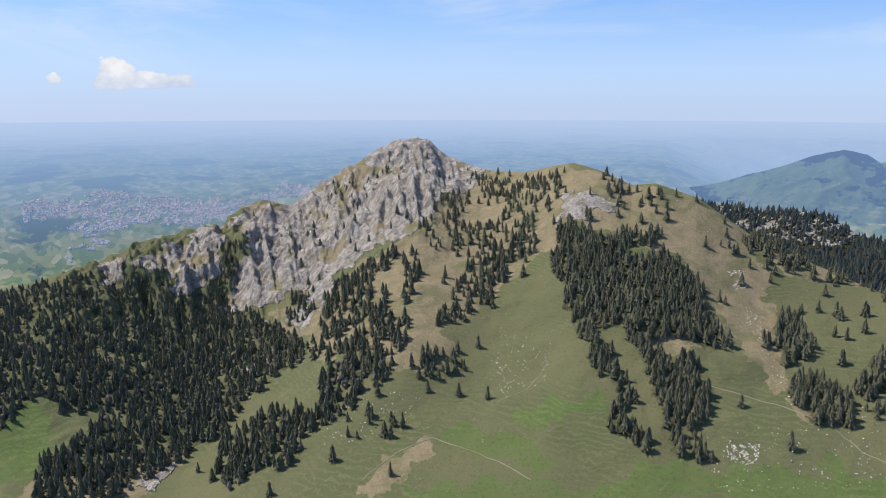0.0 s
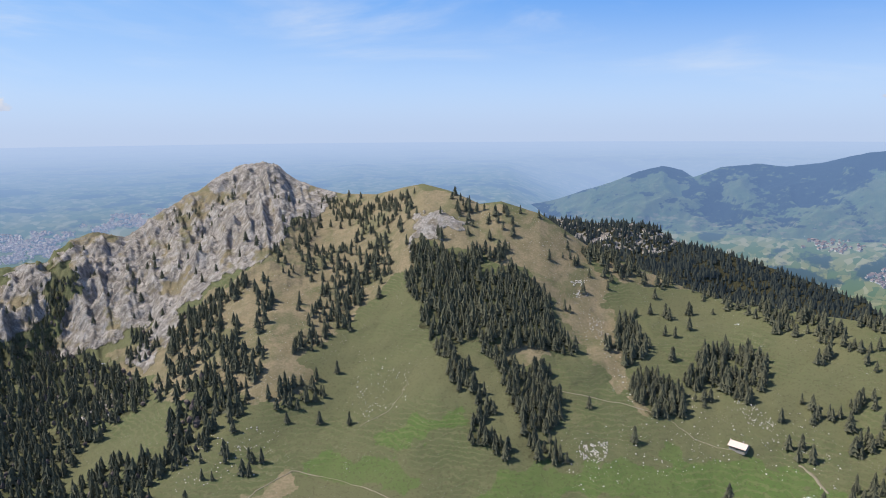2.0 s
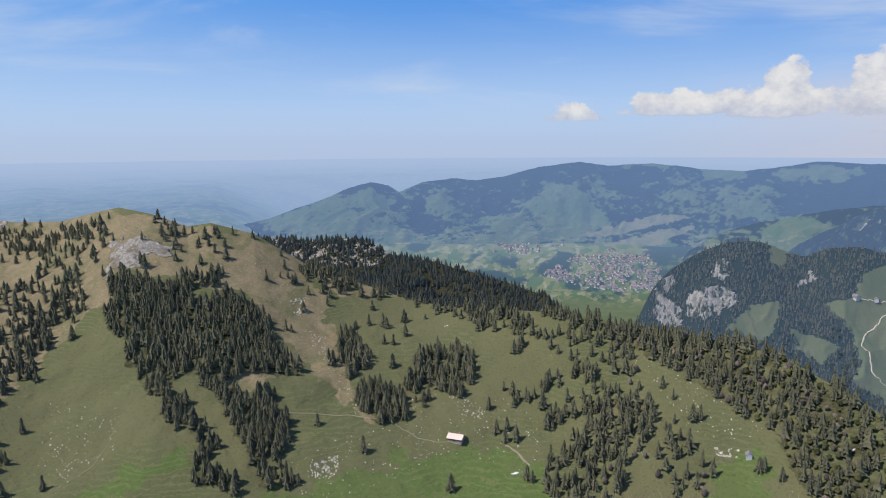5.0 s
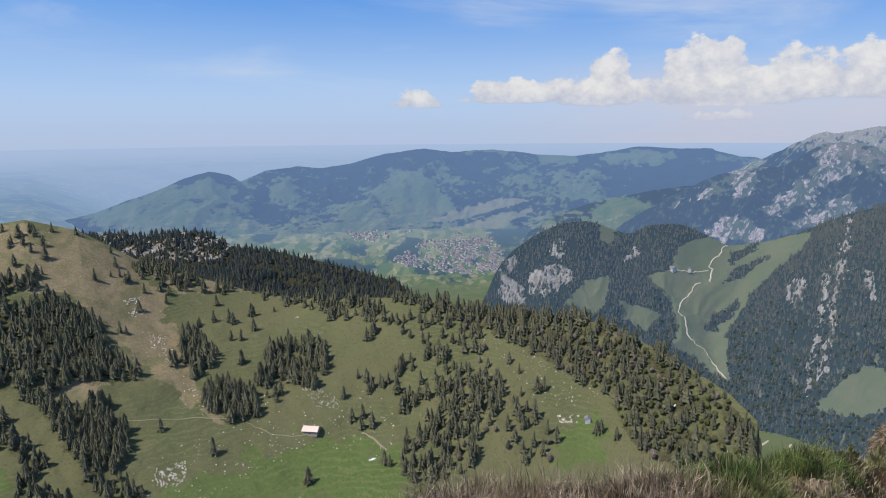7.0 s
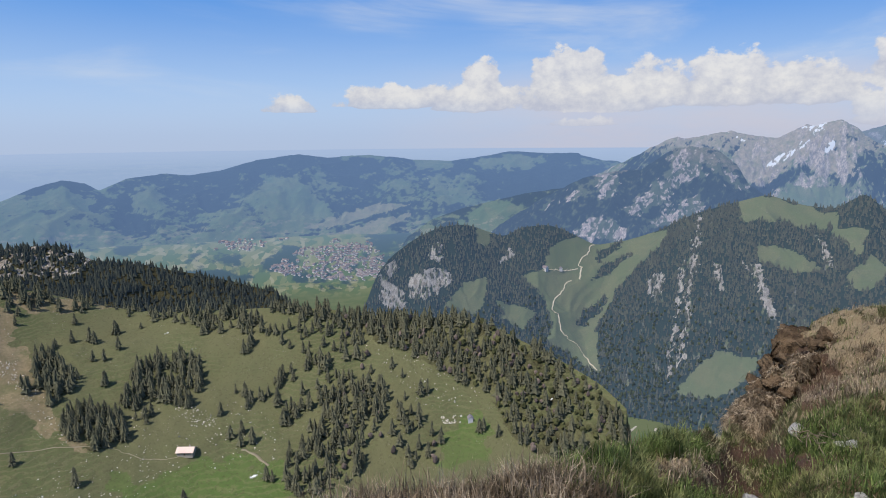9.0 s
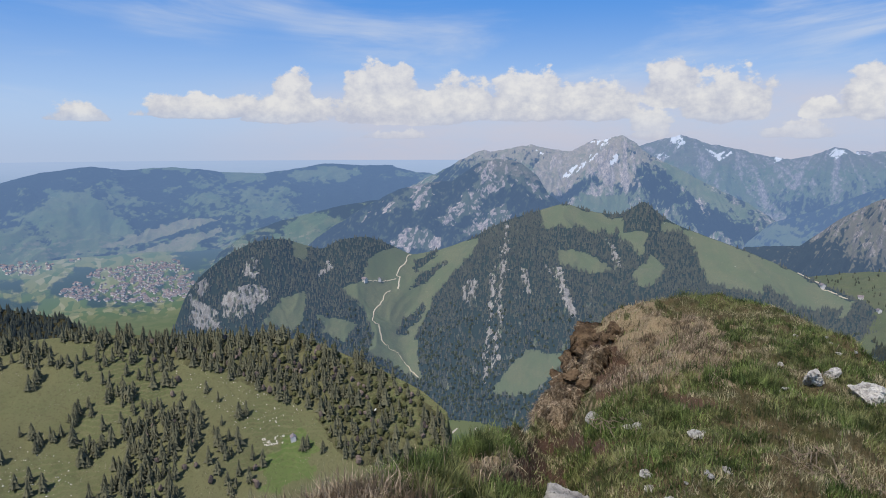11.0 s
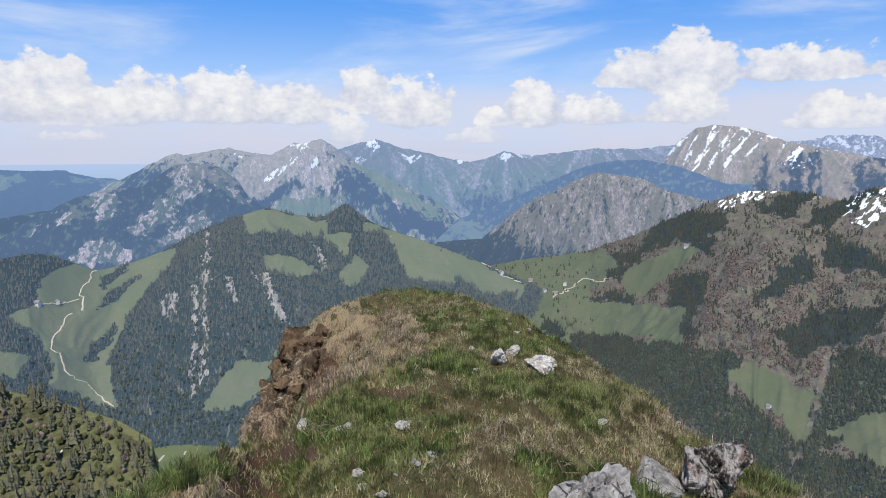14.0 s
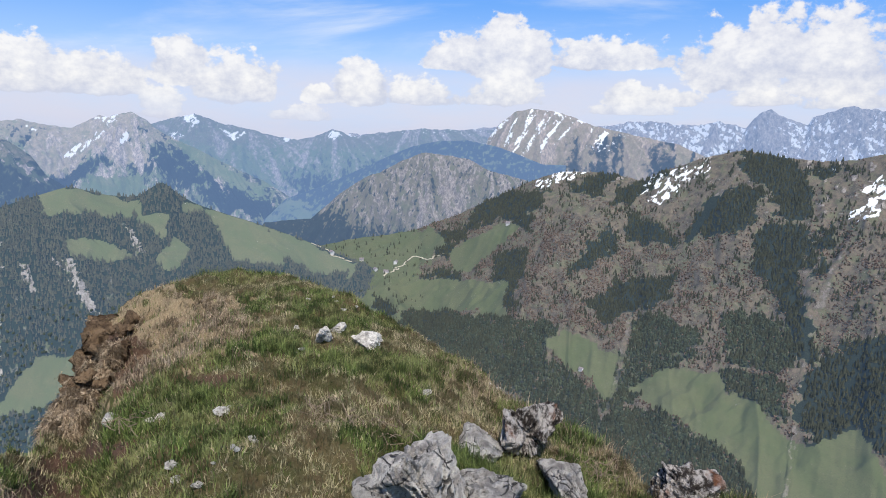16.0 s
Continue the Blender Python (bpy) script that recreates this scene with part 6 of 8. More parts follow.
    tagged(new("bare_wood", batch("bare_wood", LEAVES, rest[twigs], hs[twigs] * 0.42, 11)), "brown leafless trees among spruces", "trees", kind="stuff").data.materials.append(M_BARE)


TREES_ALONE = [(3.1, -20.2), (-1.4, -23.8), (4, -24.4), (25.2, -22.9), (29.1, -25.2), (6.9, -14.2), (21.5, -11), (23.6, -11.4), (23, -10.1), (30.2, -13.8), (29.9, -15.1), (31.4, -15.4), (33.1, -14.9), (31.8, -18.6), (-4.9, -30.3), (-10.1, -28.9), (-15.8, -30.9), (1.4, -24.1), (-3.7, -26.6), (-4.8, -27.4), (-5.9, -24), (-20.5, -29.2), (-21.6, -28.4), (32.9, -14.9), (31.1, -15.2), (29.9, -15.1), (30.2, -13.8), (31.9, -18.5), (42.8, -17.5), (54.9, -19.5), (55.8, -20.3), (62.6, -24.7), (61.3, -20.9), (57.4, -21.7), (58, -21.6), (64.3, -25), (58, -26.6), (36.9, -28.4), (44.2, -27.6), (43.7, -27.4)]
build_ridge_trees()


def wood(name, massif, dens, count, templates, size, material, label, seed, lift=0.0):
    p = massif.scatter(dens, count, seed)
    rng = np.random.default_rng(seed + 1)
    ob = new(name, batch(name, templates, p - np.array((0, 0, lift)), rng.uniform(*size, len(p)), seed + 2))
    tagged(ob, label, "trees", kind="stuff").data.materials.append(material)


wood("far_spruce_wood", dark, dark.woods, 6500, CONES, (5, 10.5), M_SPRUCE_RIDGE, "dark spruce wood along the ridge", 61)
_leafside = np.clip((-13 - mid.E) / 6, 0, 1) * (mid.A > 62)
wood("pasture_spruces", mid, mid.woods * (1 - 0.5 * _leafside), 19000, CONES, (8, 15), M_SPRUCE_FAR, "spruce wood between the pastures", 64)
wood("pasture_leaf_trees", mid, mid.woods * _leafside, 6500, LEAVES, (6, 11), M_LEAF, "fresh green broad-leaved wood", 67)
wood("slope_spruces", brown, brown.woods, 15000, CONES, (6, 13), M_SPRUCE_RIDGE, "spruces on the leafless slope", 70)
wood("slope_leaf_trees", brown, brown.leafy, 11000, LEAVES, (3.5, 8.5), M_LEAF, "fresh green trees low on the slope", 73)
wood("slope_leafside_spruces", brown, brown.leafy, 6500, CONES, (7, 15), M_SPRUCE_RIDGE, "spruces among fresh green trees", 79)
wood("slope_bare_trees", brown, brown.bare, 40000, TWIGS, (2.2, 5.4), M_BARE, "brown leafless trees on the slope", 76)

# ---- tracks, village, hut ----
M_TRACK, _n, _b = surface("pale gravel", 0.95, 0.1)
_p = _n.add("ShaderNodeNewGeometry").outputs["Position"]
_n.put(_b.inputs["Base Color"], _n.mix(_n.noise(_p, 0.4, 4, 0.7), (0.36, 0.33, 0.27), (0.56, 0.52, 0.45)))


M_PATH, _n, _b = surface("trodden earth", 0.95, 0.1)
_p = _n.add("ShaderNodeNewGeometry").outputs["Position"]
_n.put(_b.inputs["Base Color"], _n.mix(_n.noise(_p, 0.4, 4, 0.7), (0.20, 0.17, 0.11), (0.36, 0.31, 0.23)))


def track(name, massif, line, wide, label, lift=0.5):
    a = np.array(line)
    k = np.arange(len(a))
    s = np.linspace(0, len(a) - 1, (len(a) - 1) * 16 + 1)
    wind = (0.22 if wide > 2 else 0.07) * np.clip(np.minimum(s, s[-1] - s) * 3, 0, 1)
    p = massif.at(np.interp(s, k, a[:, 0]) + 1.6 * wind * fbm(s * 2.3, s * 0 + wide, 3, 7), np.interp(s, k, a[:, 1]) + wind * fbm(s * 1.7, s * 0 + 9, 3, 8))
    d = np.gradient(p[:, :2], axis=0)
    d = d / (np.linalg.norm(d, axis=1)[:, None] + 1e-9)
    side = np.stack((-d[:, 1], d[:, 0], 0 * d[:, 0]), -1)
    w = wide * np.clip(0.8 + 0.9 * fbm(s * 0.8, s * 0, 3, 5), 0.12, 1.4)[:, None] / 2
    up = np.array((0, 0, lift))
    rows = np.stack((p - side * w * 1.2 - up, p - side * w + up, p + side * w + up, p + side * w * 1.2 - up), 1)
    ob = new(name, mesh_of(name, rows.reshape(-1, 3), grid_faces(len(s), 4)))
    tagged(ob, label, "track", kind="structure").data.materials.append(M_TRACK if wide > 2 else M_PATH)


track("track_1", ridge, [(21.8, -21.7), (25.1, -22), (27.2, -22.3), (29.9, -22.6), (32.2, -23.4), (34, -24.4), (35.9, -24.7), (37.8, -24.7)], 0.5, "narrow worn footpath across the pasture", 0.25)
track("track_2", ridge, [(41.8, -24.9), (42.8, -25.4), (44, -26.4)], 1.5, "pale stony strip in the pasture", 0.3)
track("track_3", ridge, [(-7.5, -30.6), (-4.4, -28.6), (-1.2, -27.5), (0.8, -28), (3.4, -28.8), (6, -29.6), (8.1, -30.5)], 0.55, "pale eroded path over the pasture", 0.25)
track("track_4", ridge, [(4.9, -24.6), (7.4, -23.5), (8.8, -22.1), (9.2, -21.1)], 0.35, "broken line of pale stones", 0.25)
track("track_5", mid, [(72.2, -9.2), (71.5, -10), (71.1, -11), (71.1, -12.1)], 3.2, "winding gravel road on the pasture", 1.0)
track("track_6", mid, [(70.4, -12.2), (69.3, -13.4), (69, -14.8), (69.8, -16.4), (71.4, -18), (72.8, -19.4)], 3.2, "winding gravel road on the pasture", 1.0)
track("track_7", mid, [(68, -11.4), (69.4, -11.3), (70.9, -11.2)], 3, "short gravel farm road", 1.0)
track("track_8", mid, [(102.9, -9.5), (104.4, -10.2), (106.3, -11.1)], 4, "gravel road over the saddle", 1.0)
track("track_9", brown, [(109, -12.3), (110, -11.6), (111, -11), (112.9, -10.5), (114.3, -10.3)], 4, "gravel road over the saddle", 1.0)


def ground_track(name, line, wide, z=-722.0):
    a = np.array(line)
    s = np.linspace(0, len(a) - 1, (len(a) - 1) * 8 + 1)
    az, el = np.interp(s, np.arange(len(a)), a[:, 0]), np.interp(s, np.arange(len(a)), a[:, 1])
    r = z / np.tan(np.radians(el))
    p = np.stack((r * np.sin(np.radians(az)), r * np.cos(np.radians(az)), 0 * r + z), -1)
    d = np.gradient(p[:, :2], axis=0)
    d = d / (np.linalg.norm(d, axis=1)[:, None] + 1e-9)
    side = np.stack((-d[:, 1], d[:, 0], 0 * d[:, 0]), -1) * wide / 2
    rows = np.stack((p - side * 1.1 - (0, 0, 14), p - side, p + side, p + side * 1.1 - (0, 0, 14)), 1)
    tagged(new(name, mesh_of(name, rows.reshape(-1, 3), grid_faces(len(s), 4))), "pale road in the valley bottom", "road", kind="structure").data.materials.append(M_TRACK)


ground_track("track_10", [(75.5, -23), (76.3, -22.6), (77.2, -22.4)], 5)
ground_track("track_11", [(75.7, -23.9), (76.3, -23.4), (77.1, -23.1), (77.9, -23.3), (77.7, -23.7)], 5)

# village roofs and walls glow a little blue, haze painted into the material
M_ROOF = foliage("red-brown roof tiles", (0.38, 0.28, 0.235), (0.17, 0.13, 0.115), haze_glow=0.22)
M_WALLS = foliage("light house walls", (0.80, 0.75, 0.68), (0.5, 0.46, 0.42), haze_glow=0.22)


# the same painted haze, stronger on the roofs of the farther town
M_ROOF_TOWN = foliage("pale town roofs", (0.74, 0.64, 0.58), (0.32, 0.26, 0.235), haze_glow=0.30)
M_WALLS_TOWN = foliage("white town walls", (0.95, 0.92, 0.88), (0.7, 0.66, 0.62), haze_glow=0.22)


def house_template():
    w, l, h, g = 0.5, 0.7, 0.55, 0.95
    walls = np.array([(-w, -l, -0.4), (w, -l, -0.4), (w, l, -0.4), (-w, l, -0.4), (-w, -l, h), (w, -l, h), (w, l, h), (-w, l, h), (0, -l, g), (0, l, g)])
    wf = np.array([(0, 1, 5), (0, 5, 4), (1, 2, 6), (1, 6, 5), (2, 3, 7), (2, 7, 6), (3, 0, 4), (3, 4, 7), (4, 5, 8), (6, 7, 9)])
    a, b_ = 1.25 * w, 1.12 * l
    roof = np.array([(-a, -b_, h - 0.1), (a, -b_, h - 0.1), (a, b_, h - 0.1), (-a, b_, h - 0.1), (0, -b_, g + 0.06), (0, b_, g + 0.06)])
    rf = np.array([(0, 3, 5), (0, 5, 4), (1, 4, 5), (1, 5, 2), (0, 4, 1), (3, 2, 5)])
    return (walls, wf), (roof, rf)


def settlement(name, polys, count, size, label, seed, height, walls, roofs):
    """Houses spread over outlines on the valley floor; height(bearing, distance) gives the ground."""
    rng = np.random.default_rng(seed)
    lo, hi = np.min([np.min(q, 0) for q in polys], 0), np.max([np.max(q, 0) for q in polys], 0)
    a, e = rng.uniform(lo[0], hi[0], count * 6), rng.uniform(lo[1], hi[1], count * 6)
    ok = np.zeros(len(a), bool)
    ja, je = a + 0.9 * fbm(a * 0.9, e * 2.5, 3, seed + 1), e + 0.35 * fbm(a * 0.9, e * 2.5, 3, seed + 2)
    for q in polys:
        ok |= inside(q, ja, je)
    ok &= fbm(a * 1.5, e * 3, 3, seed) > -0.35
    a, e = a[ok][:count], e[ok][:count]
    r = height(e)
    z = ground_z(a, r) + 1.0
    p = np.stack((r * np.sin(np.radians(a)), r * np.cos(np.radians(a)), z), -1)
    s = rng.uniform(*size, len(p))
    (wv, wf), (rv, rf) = house_template()
    turn = seed + 5
    e_ = tagged(new(name), label, "houses", kind="stuff")
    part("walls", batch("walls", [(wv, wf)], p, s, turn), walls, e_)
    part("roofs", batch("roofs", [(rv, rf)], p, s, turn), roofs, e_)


def plain_distance(e):
    return np.where(e > -12, 4930 - 1510 * (np.clip(-1.25 - e, 0, 20) / 10.75) ** (1 / 1.15), -727 / np.tan(np.radians(e)))


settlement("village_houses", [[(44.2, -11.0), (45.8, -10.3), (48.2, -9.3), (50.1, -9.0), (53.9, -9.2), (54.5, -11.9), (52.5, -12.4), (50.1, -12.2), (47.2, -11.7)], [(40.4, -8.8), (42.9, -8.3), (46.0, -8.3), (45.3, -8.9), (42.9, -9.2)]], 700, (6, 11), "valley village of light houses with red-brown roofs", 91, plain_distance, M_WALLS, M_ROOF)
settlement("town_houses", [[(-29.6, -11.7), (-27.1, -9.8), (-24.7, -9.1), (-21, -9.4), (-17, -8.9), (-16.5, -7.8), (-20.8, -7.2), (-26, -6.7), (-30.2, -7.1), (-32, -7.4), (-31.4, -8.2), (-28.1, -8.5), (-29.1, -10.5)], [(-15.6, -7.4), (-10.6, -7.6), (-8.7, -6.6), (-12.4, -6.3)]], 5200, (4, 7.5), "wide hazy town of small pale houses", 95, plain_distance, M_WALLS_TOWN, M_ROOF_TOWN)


def stones(name, massif, polys, count, size, label, seed):
    a, e = [], []
    rng = np.random.default_rng(seed)
    for q in polys:
        lo, hi = np.min(q, 0), np.max(q, 0)
        x, y = rng.uniform(lo[0], hi[0], count * 3), rng.uniform(lo[1], hi[1], count * 3)
        ok = inside(q, x, y) & (fbm(x * 3, y * 4, 3, seed) > 0.0)
        a += list(x[ok][:count])
        e += list(y[ok][:count])
    p = massif.at(a, e)
    s = rng.uniform(0, 1, len(p)) ** 2.5 * (size[1] - size[0]) + size[0]
    ob = new(name, batch(name, [leaf_tree(800 + k, 1, 0.6) for k in range(4)], p - np.array((0, 0, 0.15)), s, seed))
    tagged(ob, label, "stones", kind="stuff").data.materials.append(M_STONE)


M_STONE = foliage("pale scree", (0.88, 0.82, 0.75), (0.55, 0.50, 0.44))
stones("scree", ridge, [[(23.3, -12.8), (24.2, -12.6), (24.4, -14.1), (23.7, -14.0)], [(24.8, -15.5), (26.3, -15.9), (26.1, -17.2), (27.0, -17.8), (26.2, -18.2), (25.0, -16.5)], [(24.4, -26.0), (26.3, -25.5), (27.1, -26.5), (26.0, -27.1), (24.7, -26.9)], [(24.4, -25.9), (26.9, -25.3), (26.9, -26.4), (24.7, -27)], [(36.6, -20.7), (39, -21.3), (40.8, -23.3), (37.9, -22.6)], [(59.1, -23.5), (61.1, -23.4), (60.9, -24.1), (59.4, -24.1)], [(10.2, -7.1), (14.1, -7.4), (13.1, -9.1), (10.3, -9.4)], [(23.4, -12.8), (24.8, -12.6), (24.8, -13.9), (23.8, -14.3)]], 260, (0.3, 1.4), "pale scree on the slope", 120)
stones("loose_stones", ridge, [[(4.8, -18.5), (9.7, -19.3), (9.6, -22.5), (4.9, -25), (3.4, -23.7)], [(22.8, -25), (35.2, -22.5), (35.9, -26.9), (23.2, -29.9)], [(32.4, -20.3), (44.9, -21.6), (44.8, -26.5), (33.4, -25.7)], [(52.4, -17.6), (59.7, -17.4), (63.7, -22.5), (57.9, -22.9)], [(24.1, -15.3), (26.1, -15.1), (29.6, -22.1), (28.5, -22.3)], [(-11.3, -23.7), (-1.2, -23.7), (-4.3, -27.7), (-11.5, -27.7)]], 220, (0.4, 1.6), "scattered pale stones in the pasture", 123)


def farmhouse(massif, spot, size, turn, label):
    """A small chalet: walls, two roof slopes, door and windows."""
    p = massif.at([spot[0]], [spot[1]])[0]
    e = tagged(new("farmhouse"), label, "house", "farmhouses on the pastures")
    e.matrix_world = pose(p[0], p[1], p[2], 0, 0, turn) @ Matrix.Diagonal((size, size, size, 1))
    l, w, h, g = 0.62, 0.45, 0.5, 0.85

    def box(x0, x1, y0, y1, z0, z1):
        v = [(x, y, z) for z in (z0, z1) for y in (y0, y1) for x in (x0, x1)]
        return mesh_of("box", v, [(0, 2, 3, 1), (4, 5, 7, 6), (0, 1, 5, 4), (2, 6, 7, 3), (0, 4, 6, 2), (1, 3, 7, 5)], False)

    wv = [(-l, -w, -0.5), (l, -w, -0.5), (l, w, -0.5), (-l, w, -0.5), (-l, -w, h), (l, -w, h), (l, w, h), (-l, w, h), (-l, 0, g), (l, 0, g)]
    part("walls", mesh_of("walls", wv, [(0, 1, 5), (0, 5, 4), (1, 2, 6), (1, 6, 5), (2, 3, 7), (2, 7, 6), (3, 0, 4), (3, 4, 7), (4, 8, 7), (5, 6, 9)], False), M_WALLS, e)
    for s in (-1, 1):
        rv = [(-l - 0.1, s * (w + 0.12), h - 0.06), (l + 0.1, s * (w + 0.12), h - 0.06), (l + 0.1, 0, g + 0.02), (-l - 0.1, 0, g + 0.02)]
        rv += [(x, y, z + 0.05) for x, y, z in rv]
        part("roof_slope", mesh_of("roof_slope", rv, [(0, 1, 2, 3), (4, 7, 6, 5), (0, 4, 5, 1), (1, 5, 6, 2), (2, 6, 7, 3), (3, 7, 4, 0)], False), M_ROOF, e)
    for s in (-1, 1):
        for x in (-0.35, 0.0, 0.35):
            part("window", box(x - 0.06, x + 0.06, s * w - 0.01, s * w + 0.01, 0.12, 0.3), M_BARK, e)


for _s, _z, _t in zip([(126.3, -19.3), (110, -11.2), (109.2, -12), (108.3, -11.8), (107.1, -11), (119.5, -7.7)], (7, 12, 11, 10, 11, 10), (20, -30, 60, 10, 75, 40)):
    farmhouse(brown, _s, _z, _t, "small light farmhouse with a brown roof")
for _s, _z, _t in zip([(68.2, -11.3), (69.5, -11.3), (104.6, -10.4)], (13, 10, 12), (70, 30, 15)):
    farmhouse(mid, _s, _z, _t, "small light chalet on the green pasture")
farmhouse(ridge, (61.8, -23.8), 4.2, 35, "small grey stone shed on the pasture")


def build_hut():
    p = ridge.at(*zip(*[(37.4, -24.5)]))[0]
    e = tagged(new("alpine_hut"), "low stone alpine hut with a pale pink roof", "hut")
    e.matrix_world = pose(p[0], p[1], p[2], 0, 0, -58)
    l, w, h, g = 5.6, 4.2, 2.3, 4.2
    m_wall, n, b = surface("whitewashed stone", 0.95, 0.1)
    n.put(b.inputs["Base Color"], n.mix(n.noise(n.add("ShaderNodeTexCoord").outputs["Object"], 1.2, 5, 0.7), (0.24, 0.21, 0.18), (0.46, 0.42, 0.38)))
    m_roof, n, b = surface("pale pink roofing", 0.8, 0.2)
    n.put(b.inputs["Base Color"], n.mix(n.noise(n.add("ShaderNodeTexCoord").outputs["Object"], 0.7, 5, 0.7), (0.74, 0.54, 0.46), (0.88, 0.70, 0.61)))
    m_wood, n, b = surface("weathered wood", 0.9, 0.1)
    n.put(b.inputs["Base Color"], n.mix(n.noise(n.add("ShaderNodeTexCoord").outputs["Object"], 3, 5, 0.7), (0.10, 0.06, 0.035), (0.2, 0.13, 0.08)))

    def box(x0, x1, y0, y1, z0, z1):
        v = [(x, y, z) for z in (z0, z1) for y in (y0, y1) for x in (x0, x1)]
        return mesh_of("box", v, [(0, 2, 3, 1), (4, 5, 7, 6), (0, 1, 5, 4), (2, 6, 7, 3), (0, 4, 6, 2), (1, 3, 7, 5)], False)

    wv = [(-l, -w, -2), (l, -w, -2), (l, w, -2), (-l, w, -2), (-l, -w, h), (l, -w, h), (l, w, h), (-l, w, h), (-l, 0, g), (l, 0, g)]
    part("walls", mesh_of("walls", wv, [(0, 1, 5), (0, 5, 4), (1, 2, 6), (1, 6, 5), (2, 3, 7), (2, 7, 6), (3, 0, 4), (3, 4, 7), (4, 8, 7), (5, 6, 9)], False), m_wall, e)
    for s in (-1, 1):
        a, t = 0.8, 0.25
        rv = [(-l - a, s * (w + 0.9), h - 0.35), (l + a, s * (w + 0.9), h - 0.35), (l + a, 0, g + 0.15), (-l - a, 0, g + 0.15)]
        rv += [(x, y, z + t) for x, y, z in rv]
        part("roof_slope", mesh_of("roof_slope", rv, [(0, 1, 2, 3), (4, 7, 6, 5), (0, 4, 5, 1), (1, 5, 6, 2), (2, 6, 7, 3), (3, 7, 4, 0)], False), m_roof, e)
    d = part("door", box(-0.6, 0.6, -w - 0.06, -w + 0.05, -0.1, 2.0), m_wood, e, "weathered plank door")
    part("door_handle", box(0.38, 0.48, -w - 0.12, -w - 0.06, 0.9, 1.05), m_wall, d)
    for x in (-3.9, -2.0, 2.0, 3.9):
        q = part("window", box(x - 0.45, x + 0.45, -w - 0.05, -w + 0.05, 0.9, 1.9), m_wood, e)
        for s in (-1, 1):
            part("shutter", box(x + s * 0.72 - 0.24, x + s * 0.72 + 0.24, -w - 0.09, -w - 0.02, 0.88, 1.92), m_wood, q)
    part("chimney", box(2.0, 2.8, 0.4, 1.2, 3.6, 5.6), m_wall, e)


build_hut()


# ---- the summit knoll ----
EDGE = [(-180, 4), (-60, 2.0), (0, 1.8), (30, 2.2), (45, 2.7), (60, 3.1), (72, 3.6), (78, 4.2), (81, 5.2), (83, 6.8), (85, 8.4), (88, 9.2), (93, 9.4),
        (98, 9.2), (103, 8.4), (108, 7.4), (112, 6.7), (118, 6.0), (125, 5.3), (132, 4.7), (140, 4.3), (180, 4)]
EDGE_DIP = [(-180, -27), (-60, -42), (0, -44), (30, -38), (40, -32.3), (45, -31), (55, -29.6), (65, -28.9), (72, -27.6), (75, -26.3), (78, -25.3), (81, -24.2),
            (83, -22.4), (84.5, -21), (86, -17.4), (87, -15.4), (89, -13.6), (92.5, -12.4), (97, -11.9), (101, -12.3), (104.5, -13.3), (107.5, -14.8), (111, -16.6),
            (115, -18.8), (119, -21.4), (123, -23.2), (128, -25.4), (132, -27.6), (140, -28), (180, -27)]


def knoll_height(A, r):
    """Height of the knoll's ground at a bearing (degrees) and distance, and the share of the way to its edge."""
    re, ed = curve(EDGE, A), curve(EDGE_DIP, A)
    ze = re * np.tan(np.radians(ed))
    t = r / re
    tc = np.minimum(t, 1.0)
    z = -1.58 + (ze + 1.58) * tc
    z = z - 0.42 * np.exp(-((A - 88) / 4.5) ** 2) * np.exp(-((r - 7.3) / 1.0) ** 2)
    z = z + 0.10 * np.exp(-((A - 70) / 14) ** 2) * np.exp(-((t - 0.9) / 0.25) ** 2)
    x, y = r * np.sin(np.radians(A)), r * np.cos(np.radians(A))
    z = z + np.minimum(1, r / 2.0) * (0.055 * fbm(x / 0.9, y / 0.9, 4, 301) + 0.045 * fbm(x / 0.26, y / 0.26, 3, 305) + 0.05 * np.clip(fbm(x / 0.34, y / 0.34, 2, 306), 0, 1))
    clumps = np.exp(-((A - 91) / 5.5) ** 2) * np.exp(-((r - 8.3) / 1.2) ** 2)
    z = z + clumps * (0.10 * ridged(x / 0.5, y / 0.5, 4, 308) - 0.02)
    over = np.maximum(r - re, 0)
    return z - 1.5 * over - 0.25 * np.minimum(over, 3) ** 1.3, t


# first outline: shade in the bank's hollow, painted dark; the others: bare earth
SOIL_AND_SHADE = [[(85.6, -15.7), (87, -15.2), (89.2, -16.4), (89.6, -18.3), (89, -20.2), (87, -20.9), (86.5, -18.3)], [(79.5, -27.1), (82.6, -26.1), (84.6, -27.2), (83.6, -28.3), (80, -28.4)], [(79.2, -25.4), (82.7, -25.6), (81.7, -27), (78.7, -26.5)], [(84.6, -24.3), (87.1, -23.6), (89.2, -23.8), (87.7, -24.8)],
        [(83.1, -21.5), (87.5, -22), (86.6, -22.9), (82.7, -22.6)], [(91.2, -19.9), (96.1, -19.7), (99, -20.2), (96.1, -20.9)]]
SOIL_AND_SHADE.append([(78.1, -26.9), (81.6, -25.5), (84.1, -26.8), (83.3, -28.0), (78.6, -28.3)])
SOIL_AND_SHADE.append([(79.8, -25.9), (83.0, -23.9), (85.7, -23.8), (87.3, -24.6), (84.1, -24.9), (81.2, -26.7)])
BARE = [[(74.1, -26.2), (78.0, -25.6), (78.4, -27.2), (78.0, -28.3), (74.9, -28.2)]]
